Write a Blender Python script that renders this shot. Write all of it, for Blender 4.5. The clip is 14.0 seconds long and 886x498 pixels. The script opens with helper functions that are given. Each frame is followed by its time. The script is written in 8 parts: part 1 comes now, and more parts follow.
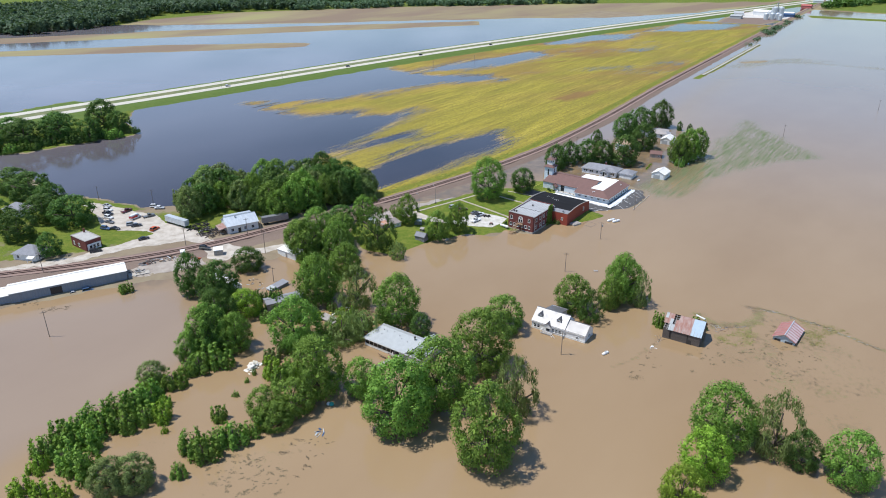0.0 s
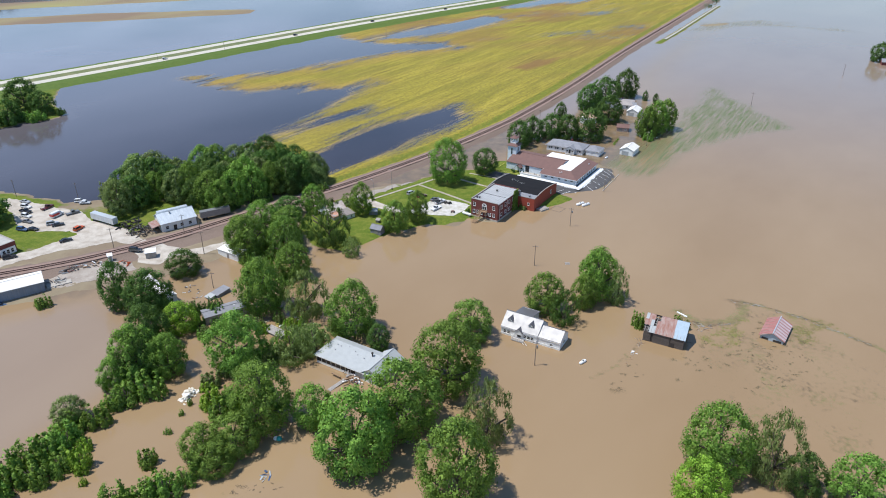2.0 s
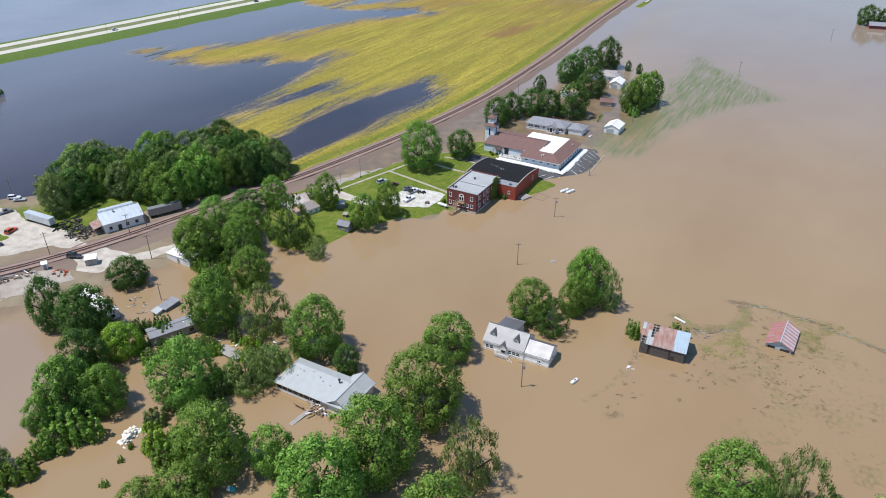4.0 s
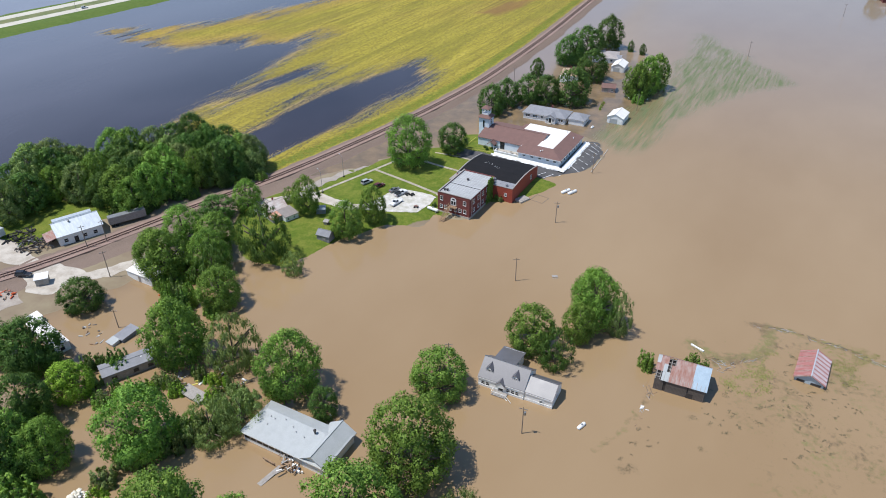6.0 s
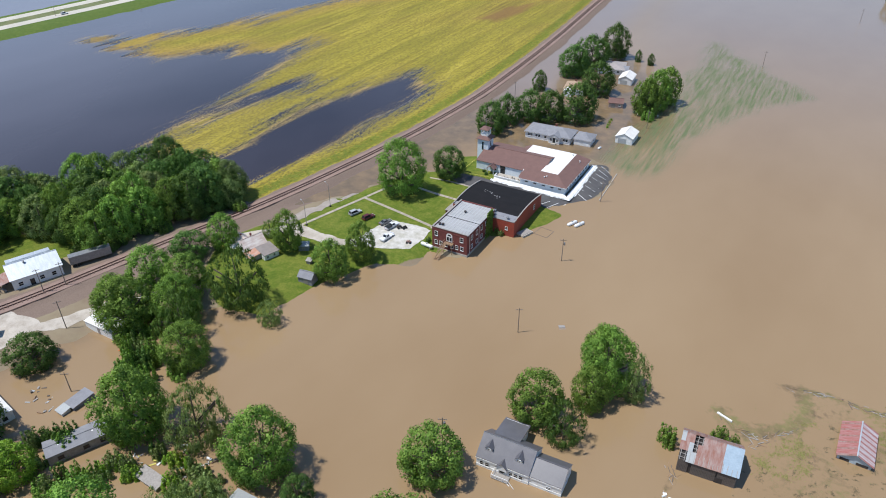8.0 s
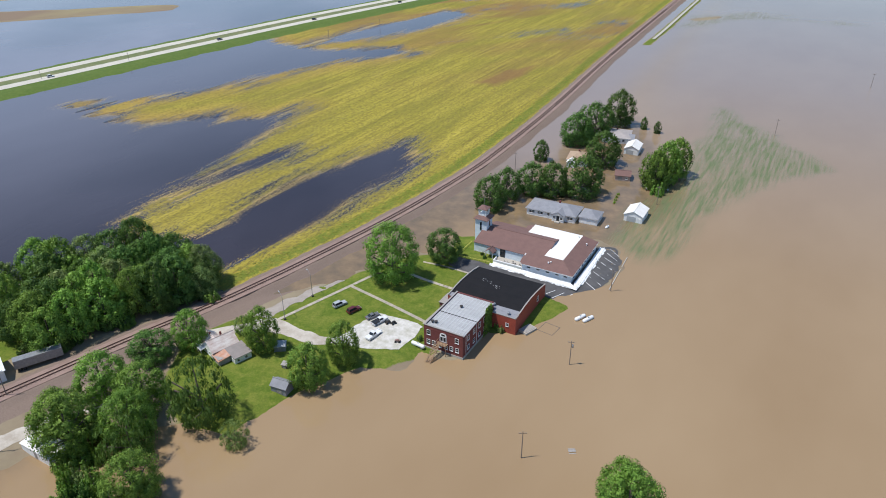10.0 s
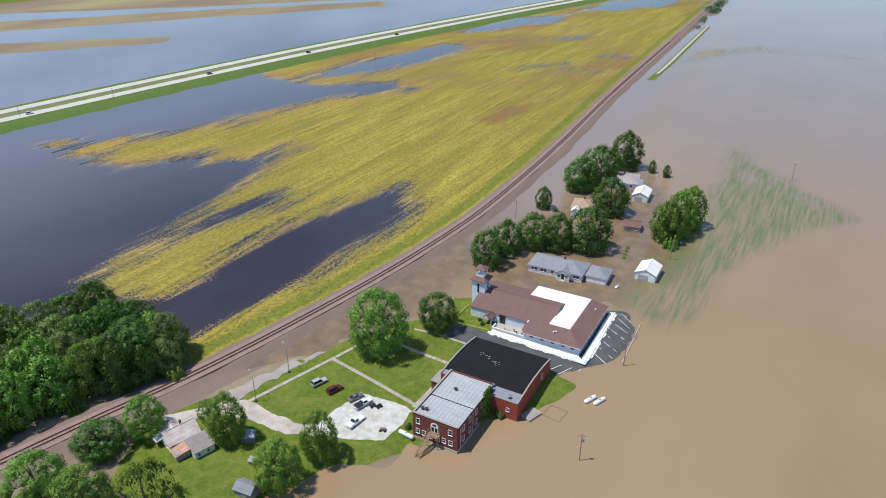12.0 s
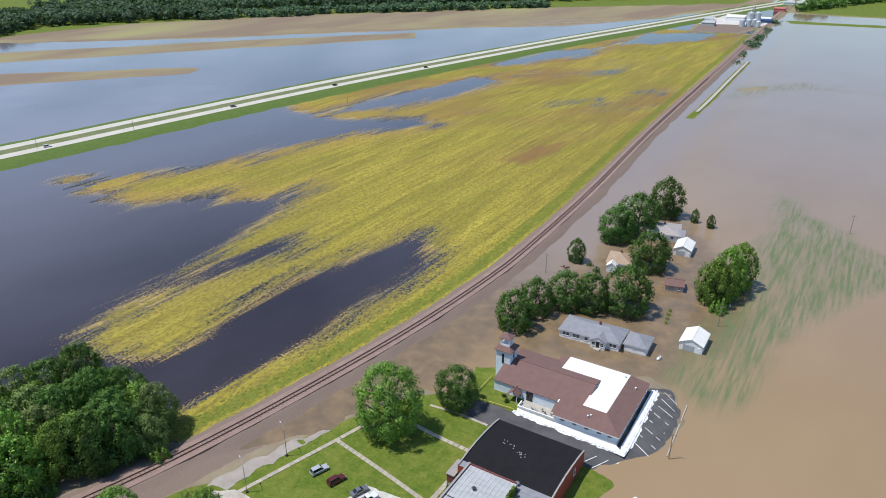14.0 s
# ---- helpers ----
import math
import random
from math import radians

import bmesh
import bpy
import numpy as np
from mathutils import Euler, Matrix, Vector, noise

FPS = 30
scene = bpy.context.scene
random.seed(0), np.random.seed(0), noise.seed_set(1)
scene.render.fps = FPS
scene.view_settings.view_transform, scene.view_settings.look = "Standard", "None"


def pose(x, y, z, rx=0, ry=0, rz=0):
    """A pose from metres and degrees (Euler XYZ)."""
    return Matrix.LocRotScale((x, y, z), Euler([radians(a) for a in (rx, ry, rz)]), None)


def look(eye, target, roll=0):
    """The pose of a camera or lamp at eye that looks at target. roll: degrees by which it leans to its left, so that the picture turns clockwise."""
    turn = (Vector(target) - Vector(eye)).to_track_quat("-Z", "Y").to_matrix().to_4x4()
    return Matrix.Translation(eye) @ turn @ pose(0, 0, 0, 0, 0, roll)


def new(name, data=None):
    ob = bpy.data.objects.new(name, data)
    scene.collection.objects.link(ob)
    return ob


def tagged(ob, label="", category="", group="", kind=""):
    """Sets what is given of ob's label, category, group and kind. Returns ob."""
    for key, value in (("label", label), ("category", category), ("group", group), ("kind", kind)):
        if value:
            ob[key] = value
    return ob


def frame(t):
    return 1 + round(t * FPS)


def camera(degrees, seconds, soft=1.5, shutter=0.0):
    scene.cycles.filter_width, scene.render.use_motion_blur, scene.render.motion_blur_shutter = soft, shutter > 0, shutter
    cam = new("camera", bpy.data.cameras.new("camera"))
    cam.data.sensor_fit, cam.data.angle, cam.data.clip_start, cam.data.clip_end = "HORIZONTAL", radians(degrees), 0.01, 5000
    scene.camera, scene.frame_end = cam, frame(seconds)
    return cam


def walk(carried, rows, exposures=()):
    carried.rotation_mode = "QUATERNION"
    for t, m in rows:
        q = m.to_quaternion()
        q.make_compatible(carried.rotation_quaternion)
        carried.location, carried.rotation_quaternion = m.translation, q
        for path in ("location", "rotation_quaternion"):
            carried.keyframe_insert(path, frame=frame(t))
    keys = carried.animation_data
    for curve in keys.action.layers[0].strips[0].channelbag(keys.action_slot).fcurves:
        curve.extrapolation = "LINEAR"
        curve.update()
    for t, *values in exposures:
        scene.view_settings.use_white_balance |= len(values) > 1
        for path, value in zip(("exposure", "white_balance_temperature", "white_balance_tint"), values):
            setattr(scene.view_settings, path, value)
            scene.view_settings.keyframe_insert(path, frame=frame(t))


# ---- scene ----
cam = camera(65.4, 14.0, soft=1.0)
METRES, EYE, TILT, LEAN, TURN = 189.3, 124.0, 0.0, 0.0, 35.8
ROWS = [
    (0.0, 0.0, 0.0, 0.0, 0.01, -24.16, -0.02),
    (0.5, 0.0004, 0.0345, 0.0002, -1.16, -24.84, 0.02),
    (1.0, 0.0008, 0.0719, 0.0004, -2.24, -25.59, 0.04),
    (1.5, 0.0024, 0.1063, 0.0007, -2.93, -26.3, 0.07),
    (2.0, 0.0051, 0.1435, 0.0007, -3.68, -27.05, 0.09),
    (2.5, 0.0077, 0.1777, 0.0007, -4.38, -27.75, 0.1),
    (3.0, 0.0109, 0.2146, 0.0011, -5.01, -28.51, 0.11),
    (5.5, 0.0351, 0.3893, 0.0009, -6.59, -32.03, 0.3),
    (6.0, 0.0409, 0.4266, 0.0015, -6.59, -32.46, 0.29),
    (6.5, 0.0465, 0.4604, 0.0017, -6.61, -32.73, 0.31),
    (7.0, 0.0527, 0.4973, 0.0019, -6.63, -33.04, 0.31),
    (7.5, 0.0585, 0.5308, 0.0022, -6.65, -33.1, 0.31),
    (10.0, 0.0925, 0.7105, 0.004, -6.63, -28.73, 0.26),
    (10.5, 0.0987, 0.7451, 0.0038, -6.64, -28.21, 0.23),
    (11.0, 0.1063, 0.7824, 0.0038, -6.63, -27.72, 0.23),
    (11.5, 0.1125, 0.8167, 0.0041, -6.65, -27.21, 0.19),
    (12.0, 0.1198, 0.8529, 0.0045, -6.63, -26.64, 0.18),
    (12.5, 0.1261, 0.8856, 0.0043, -6.52, -26.1, 0.19),
    (13.0, 0.1331, 0.921, 0.0045, -6.16, -25.53, 0.17),
    (13.5, 0.139, 0.9531, 0.0043, -5.48, -24.99, 0.16),
    (14.0, 0.1444, 0.9879, 0.0047, -4.05, -24.43, 0.14),
]
walk(cam, [(t, pose(0, 0, EYE, TILT, LEAN, TURN) @ pose(METRES * x, METRES * y, METRES * z, 90 + pitch, roll, yaw)) for t, x, y, z, yaw, pitch, roll in ROWS], [(0.0, 0.08, 6280, 10), (3.0, 0.07, 6300, 10), (6.5, 0.04, 6350, 10), (9.5, -0.05, 6350, 10), (14.0, -0.04, 6320, 10)])

# ---- light ----
SUN_EL, SUN_AZ = 66.5, 219.0   # height of the sun; bearing it stands at, counted from +x towards +y
world = bpy.data.worlds.new("sky")
scene.world = world
world.use_nodes = True
_nt = world.node_tree
_sky = _nt.nodes.new("ShaderNodeTexSky")
_sky.sky_type = "NISHITA"
_sky.sun_disc = False
_sky.sun_elevation = radians(SUN_EL)
_sky.sun_rotation = radians(90.0 - SUN_AZ)
_sky.air_density, _sky.dust_density, _sky.ozone_density = 1.15, 0.1, 6.0
_nt.links.new(_sky.outputs[0], _nt.nodes["Background"].inputs[0])
_nt.nodes["Background"].inputs[1].default_value = 0.132
_l = bpy.data.lights.new("sun", "SUN")
_l.energy, _l.angle, _l.color = 4.45, radians(0.5), (1.0, 0.97, 0.925)
sun = new("sun", _l)
_s = Vector((math.cos(radians(SUN_AZ)) * math.cos(radians(SUN_EL)), math.sin(radians(SUN_AZ)) * math.cos(radians(SUN_EL)), math.sin(radians(SUN_EL))))
sun.matrix_world = look(_s * 300.0, (0, 0, 0))

# ---- materials ----
def material(name):
    m = bpy.data.materials.new(name)
    m.use_nodes = True
    nt = m.node_tree
    return m, nt, nt.nodes["Principled BSDF"]


def node(nt, kind, **inputs):
    n = nt.nodes.new(kind)
    for k, v in inputs.items():
        n.inputs[k.replace("_", " ")].default_value = v
    return n


def noise_tex(nt, scale, detail=4.0, rough=0.6, coord="Object", stretch=None, turn=0.0):
    if coord == "World":
        src = nt.nodes.new("ShaderNodeNewGeometry").outputs["Position"]
    else:
        src = nt.nodes.new("ShaderNodeTexCoord").outputs[coord]
    n = node(nt, "ShaderNodeTexNoise", Scale=scale, Detail=detail, Roughness=rough)
    if stretch or turn:
        mp = nt.nodes.new("ShaderNodeMapping")
        mp.inputs["Scale"].default_value = stretch or (1, 1, 1)
        mp.inputs["Rotation"].default_value = (0, 0, radians(turn))
        nt.links.new(src, mp.inputs[0])
        src = mp.outputs[0]
    nt.links.new(src, n.inputs["Vector"])
    return n.outputs[0]


def ramp(nt, fac, stops):
    r = nt.nodes.new("ShaderNodeValToRGB")
    e = r.color_ramp.elements
    while len(e) < len(stops):
        e.new(0.5)
    for el, (p, c) in zip(e, stops):
        el.position, el.color = p, (*c, 1.0) if len(c) == 3 else c
    nt.links.new(fac, r.inputs[0])
    return r.outputs[0]


def mix(nt, fac, a, b, mode="MIX"):
    m = nt.nodes.new("ShaderNodeMix")
    m.data_type, m.blend_type = "RGBA", mode
    for sock, v in ((m.inputs[0], fac), (m.inputs[6], a), (m.inputs[7], b)):
        if isinstance(v, (int, float)):
            sock.default_value = v
        elif isinstance(v, tuple):
            sock.default_value = (*v, 1.0)
        else:
            nt.links.new(v, sock)
    return m.outputs[2]


def maths(nt, op, a, b=0.0, clamp=False):
    m = nt.nodes.new("ShaderNodeMath")
    m.operation, m.use_clamp = op, clamp
    for sock, v in ((m.inputs[0], a), (m.inputs[1], b)):
        if isinstance(v, (int, float)):
            sock.default_value = v
        else:
            nt.links.new(v, sock)
    return m.outputs[0]


def bump(nt, bsdf, height, strength=0.3, distance=0.05):
    b = node(nt, "ShaderNodeBump", Strength=strength, Distance=distance)
    nt.links.new(height, b.inputs["Height"])
    nt.links.new(b.outputs[0], bsdf.inputs["Normal"])


def surface(name, base, dark=None, scale=1.5, rough=0.8, metal=0.0, grain=12.0, relief=0.25, stretch=None, vary=0.0, spec=0.5):
    """A plain painted, stone or metal surface: a base colour with stains at one scale and grain at a finer one."""
    m, nt, b = material(name)
    dark = dark or tuple(c * 0.72 for c in base)
    big = noise_tex(nt, scale, 5.0, 0.62, stretch=stretch)
    fine = noise_tex(nt, grain, 3.0, 0.7)
    col = ramp(nt, big, [(0.35, dark), (0.62, base)])
    col = mix(nt, 0.35, col, ramp(nt, fine, [(0.3, tuple(c * 0.75 for c in base)), (0.7, tuple(min(1, c * 1.15) for c in base))]))
    if vary:
        oi = nt.nodes.new("ShaderNodeObjectInfo")
        hsv = nt.nodes.new("ShaderNodeHueSaturation")
        nt.links.new(maths(nt, "MULTIPLY_ADD", oi.outputs["Random"], vary), hsv.inputs["Value"])
        hsv.inputs["Value"].links[0].from_node.inputs[2].default_value = 1.0 - vary / 2
        nt.links.new(col, hsv.inputs["Color"])
        col = hsv.outputs[0]
    nt.links.new(col, b.inputs["Base Color"])
    nt.links.new(maths(nt, "MULTIPLY_ADD", big, 0.2), b.inputs["Roughness"])
    b.inputs["Roughness"].links[0].from_node.inputs[2].default_value = max(0.02, rough - 0.1)
    b.inputs["Metallic"].default_value = metal
    b.inputs["Specular IOR Level"].default_value = spec
    if relief:
        bump(nt, b, fine, relief, 0.02)
    return m


def leaf_material(name, dark, light, trans=0.27):
    m, nt, b = material(name)
    geo = nt.nodes.new("ShaderNodeNewGeometry")
    oi = nt.nodes.new("ShaderNodeObjectInfo")
    big = noise_tex(nt, 0.42, 4.0, 0.65, coord="World")
    f = maths(nt, "MULTIPLY_ADD", geo.outputs["Random Per Island"], 0.38)
    nt.links.new(maths(nt, "MULTIPLY", big, 0.66), f.node.inputs[2])
    col = ramp(nt, f, [(0.2, dark), (0.8, light)])
    hsv = nt.nodes.new("ShaderNodeHueSaturation")
    v = maths(nt, "MULTIPLY_ADD", oi.outputs["Random"], 0.36)
    v.node.inputs[2].default_value = 0.84
    h = maths(nt, "MULTIPLY_ADD", oi.outputs["Random"], 0.022)
    h.node.inputs[2].default_value = 0.493
    nt.links.new(v, hsv.inputs["Value"])
    nt.links.new(h, hsv.inputs["Hue"])
    nt.links.new(col, hsv.inputs["Color"])
    nt.links.new(hsv.outputs[0], b.inputs["Base Color"])
    b.inputs["Roughness"].default_value = 0.62
    b.inputs["Specular IOR Level"].default_value = 0.25
    tr = nt.nodes.new("ShaderNodeBsdfTranslucent")
    nt.links.new(mix(nt, 1.0, hsv.outputs[0], (1.0, 1.1, 0.45), "MULTIPLY"), tr.inputs[0])
    ms = nt.nodes.new("ShaderNodeMixShader")
    ms.inputs[0].default_value = trans
    nt.links.new(b.outputs[0], ms.inputs[1])
    nt.links.new(tr.outputs[0], ms.inputs[2])
    nt.links.new(ms.outputs[0], nt.nodes["Material Output"].inputs[0])
    return m


LEAF_DARK = leaf_material("leaf_dark", (0.046, 0.098, 0.022), (0.170, 0.275, 0.060))
LEAF_MID = leaf_material("leaf_mid", (0.088, 0.172, 0.028), (0.325, 0.480, 0.088))
# far leaves: distance haze is mixed into this paler, bluer green
LEAF_HAZE = leaf_material("leaf_haze", (0.062, 0.115, 0.066), (0.150, 0.225, 0.118))
LEAF_BRIGHT = leaf_material("leaf_bright", (0.150, 0.262, 0.022), (0.42, 0.590, 0.080))
LEAF_PALE = leaf_material("leaf_pale", (0.110, 0.165, 0.050), (0.34, 0.42, 0.140))
BARK = surface("bark", (0.13, 0.10, 0.075), scale=3.0, grain=9.0, relief=0.6)
BRICK = surface("brick_red", (0.185, 0.050, 0.043), (0.12, 0.034, 0.030), scale=0.9, grain=14.0)
BRICK_BRIGHT = surface("brick_bright", (0.33, 0.062, 0.035), (0.24, 0.045, 0.03), scale=0.8, grain=14.0)
WHITE = surface("white_paint", (0.84, 0.84, 0.82), (0.72, 0.71, 0.68), scale=1.2, grain=8.0, relief=0.1, rough=0.6)
WHITE_ROOF = surface("white_membrane", (0.80, 0.78, 0.73), (0.70, 0.66, 0.60), scale=0.35, relief=0.1)
PALE_BLUE = surface("pale_blue_siding", (0.70, 0.77, 0.81), (0.61, 0.67, 0.71), scale=0.8, grain=6.0, relief=0.1)
SHINGLE_BROWN = surface("shingle_brown", (0.195, 0.110, 0.092), (0.150, 0.085, 0.072), scale=0.5, grain=5.0, relief=0.5, rough=0.9)
SHINGLE_GREY = surface("shingle_grey", (0.27, 0.27, 0.285), (0.20, 0.20, 0.215), scale=0.5, grain=5.0, relief=0.5, rough=0.9)
SHINGLE_SHEEN = surface("shingle_sheen", (0.135, 0.130, 0.140), (0.108, 0.105, 0.114), scale=0.5, grain=5.0, relief=0.12, rough=0.38, spec=0.55)
SHINGLE_PALE = surface("shingle_pale", (0.43, 0.445, 0.44), (0.37, 0.385, 0.38), scale=0.5, grain=5.0, relief=0.4, rough=0.9)
SHINGLE_TAN = surface("shingle_tan", (0.42, 0.30, 0.20), (0.32, 0.22, 0.15), scale=0.6, grain=5.0, relief=0.4, rough=0.9)
ROOF_BLACK = surface("roof_black", (0.017, 0.016, 0.017), (0.010, 0.010, 0.011), scale=0.35, grain=3.0, relief=0.3, rough=0.9, spec=0.2)
ROOF_FELT = surface("roof_felt", (0.45, 0.45, 0.44), (0.27, 0.265, 0.26), scale=0.7, grain=4.0, stretch=(0.25, 2.0, 1.0), relief=0.3)
TIN = surface("tin_roof", (0.62, 0.66, 0.68), (0.46, 0.50, 0.53), scale=0.6, grain=4.0, rough=0.45, metal=0.35, stretch=(3.0, 0.4, 1.0))
TIN_BLUE = surface("tin_blue", (0.34, 0.43, 0.50), (0.27, 0.35, 0.42), scale=0.8, grain=4.0, rough=0.6, metal=0.1)
RUST = surface("rusty_tin", (0.29, 0.135, 0.10), (0.40, 0.33, 0.30), scale=0.55, grain=3.0, rough=0.7, metal=0.15, stretch=(2.2, 0.5, 1.0))
WOOD_DARK = surface("weathered_boards", (0.150, 0.125, 0.108), (0.075, 0.062, 0.053), scale=2.0, grain=10.0, stretch=(4.0, 4.0, 0.4), relief=0.5)
WOOD = surface("raw_timber", (0.34, 0.22, 0.13), (0.20, 0.13, 0.08), scale=2.0, grain=10.0)
WOOD_GREY = surface("grey_timber", (0.36, 0.33, 0.30), (0.22, 0.20, 0.18), scale=2.0, grain=10.0)
CONCRETE = surface("concrete", (0.46, 0.42, 0.36), (0.36, 0.32, 0.27), scale=0.6, grain=6.0, relief=0.2, rough=0.9)
ROADSLAB = surface("road_concrete", (0.56, 0.52, 0.43), (0.47, 0.43, 0.36), scale=0.08, grain=2.0, relief=0.0, rough=0.9)
ASPHALT = surface("asphalt", (0.105, 0.100, 0.098), (0.050, 0.048, 0.048), scale=0.22, grain=8.0, relief=0.3, rough=0.9)
GRAVEL = surface("gravel", (0.53, 0.475, 0.40), (0.31, 0.255, 0.195), scale=0.30, grain=2.2, relief=0.6, rough=0.95)
BALLAST = surface("ballast", (0.30, 0.205, 0.165), (0.21, 0.14, 0.11), scale=0.3, grain=6.0, relief=0.8, rough=0.95)
RAIL_STEEL = surface("rail_steel", (0.085, 0.042, 0.034), (0.06, 0.034, 0.028), scale=0.8, rough=0.6, metal=0.5)
TIE = surface("tie_timber", (0.215, 0.150, 0.122), (0.15, 0.11, 0.09), scale=2.5, vary=0.5)
GLASS = surface("window_glass", (0.025, 0.03, 0.035), (0.015, 0.018, 0.02), rough=0.12, relief=0.0)
RUBBER = surface("rubber", (0.02, 0.02, 0.02), rough=0.9)
STEEL = surface("grey_steel", (0.33, 0.34, 0.35), (0.22, 0.22, 0.23), rough=0.5, metal=0.5)
SCRAP = surface("dark_scrap", (0.06, 0.05, 0.045), (0.03, 0.026, 0.024), scale=2.0, rough=0.8)
POLE = surface("pole_timber", (0.26, 0.21, 0.17), (0.18, 0.14, 0.11), scale=1.0)
BAG = surface("sandbag_white", (0.84, 0.84, 0.82), (0.70, 0.69, 0.66), scale=1.6, grain=9.0)
GREEN_TIN = surface("green_tin", (0.25, 0.42, 0.33), (0.18, 0.30, 0.24), scale=1.0, rough=0.5)
YELLOW = surface("yellow_rail", (0.62, 0.55, 0.12), rough=0.6)
ORANGE = surface("orange_paint", (0.60, 0.10, 0.02), (0.45, 0.08, 0.02), rough=0.45)


def paint(name, col, rough=0.3):
    return surface(name, col, tuple(c * 0.85 for c in col), scale=0.8, grain=3.0, relief=0.0, rough=rough)


CAR_WHITE = paint("car_white", (0.74, 0.75, 0.76))
CAR_SILVER = paint("car_silver", (0.42, 0.44, 0.46))
CAR_BLACK = paint("car_black", (0.025, 0.025, 0.03))
CAR_MAROON = paint("car_maroon", (0.10, 0.018, 0.022))
CAR_RED = paint("car_red", (0.48, 0.03, 0.025))
CAR_BLUE = paint("car_blue", (0.05, 0.10, 0.20))
CAR_GREY = paint("car_grey", (0.15, 0.155, 0.165))

# ---- plan of the land ----
RAIL = [(-330, 45), (-288, 98), (-262, 134), (-250, 156), (-241, 180), (-230, 220), (-221, 250), (-213, 287), (-205, 336), (-200.5, 385), (-200, 424), (-203, 505), (-212, 643), (-222, 864), (-239, 1259), (-258, 1750), (-280, 2400)]
HIGHWAY = [(-590, -200), (-578, 60), (-562, 220), (-541, 392), (-528, 513), (-504, 695), (-453, 972), (-400, 1215), (-352, 1430), (-295, 1680), (-190, 2100)]


def curve(pts, step):
    """Points along a Catmull-Rom line through pts, about step apart."""
    p = np.array([(2 * pts[0][0] - pts[1][0], 2 * pts[0][1] - pts[1][1]), *pts, (2 * pts[-1][0] - pts[-2][0], 2 * pts[-1][1] - pts[-2][1])], float)
    out = []
    for i in range(1, len(p) - 2):
        a, b, c, d = p[i - 1:i + 3]
        n = max(1, int(round(np.linalg.norm(c - b) / step)))
        for k in range(n):
            t = k / n
            out.append(0.5 * (2 * b + (c - a) * t + (2 * a - 5 * b + 4 * c - d) * t * t + (3 * b - a - 3 * c + d) * t ** 3))
    out.append(p[-2])
    return np.array(out)


RAIL_LINE, HIGHWAY_LINE = curve(RAIL, 20.0), curve(HIGHWAY, 40.0)


def hash2(ix, iy, seed):
    h = (ix.astype(np.int64) * 374761393 + iy.astype(np.int64) * 668265263 + seed * 974711) & 0x7FFFFFFF
    h = ((h ^ (h >> 13)) * 1274126177) & 0x7FFFFFFF
    return ((h ^ (h >> 16)) & 0xFFFF) / 65535.0


def vnoise(x, y, seed=0):
    ix, iy = np.floor(x), np.floor(y)
    fx, fy = x - ix, y - iy
    fx, fy = fx * fx * (3 - 2 * fx), fy * fy * (3 - 2 * fy)
    a, b = hash2(ix, iy, seed), hash2(ix + 1, iy, seed)
    c, d = hash2(ix, iy + 1, seed), hash2(ix + 1, iy + 1, seed)
    return (a + (b - a) * fx) * (1 - fy) + (c + (d - c) * fx) * fy


def fbm(x, y, scale, seed=0, octaves=4):
    """Noise of about -1 to 1 with features of scale metres."""
    v, amp, tot = 0.0, 1.0, 0.0
    for o in range(octaves):
        v = v + amp * (vnoise(x / scale + 31.7 * o, y / scale - 17.3 * o, seed + o) * 2 - 1)
        tot += amp
        amp *= 0.55
        scale /= 2.1
    return v / tot * 1.6


def inside(x, y, poly):
    """Signed distance to a closed outline: positive inside."""
    d = np.full(np.shape(x), 1e9)
    odd = np.zeros(np.shape(x), bool)
    n = len(poly)
    for i in range(n):
        (ax, ay), (bx, by) = poly[i], poly[(i + 1) % n]
        ex, ey = bx - ax, by - ay
        t = np.clip(((x - ax) * ex + (y - ay) * ey) / (ex * ex + ey * ey + 1e-9), 0, 1)
        d = np.minimum(d, np.hypot(x - ax - t * ex, y - ay - t * ey))
        cross = ((ay > y) != (by > y)) & (x < (bx - ax) * (y - ay) / (by - ay + 1e-12) + ax)
        odd ^= cross
    return np.where(odd, d, -d)


def beside(x, y, line):
    """Signed distance from an open line: positive to the right of its course."""
    best, sign = np.full(np.shape(x), 1e9), np.ones(np.shape(x))
    for (ax, ay), (bx, by) in zip(line[:-1], line[1:]):
        ex, ey = bx - ax, by - ay
        t = np.clip(((x - ax) * ex + (y - ay) * ey) / (ex * ex + ey * ey), 0, 1)
        dx, dy = x - ax - t * ex, y - ay - t * ey
        d = np.hypot(dx, dy)
        near = d < best
        best = np.where(near, d, best)
        sign = np.where(near, np.where(ey * dx - ex * dy < 0, -1.0, 1.0), sign)
    return best * sign


def hill(s, top, width):
    """Height of a bank whose shore is at s = 0 and whose crown begins width inside it."""
    return np.clip(top * s / width, -1.2, top)


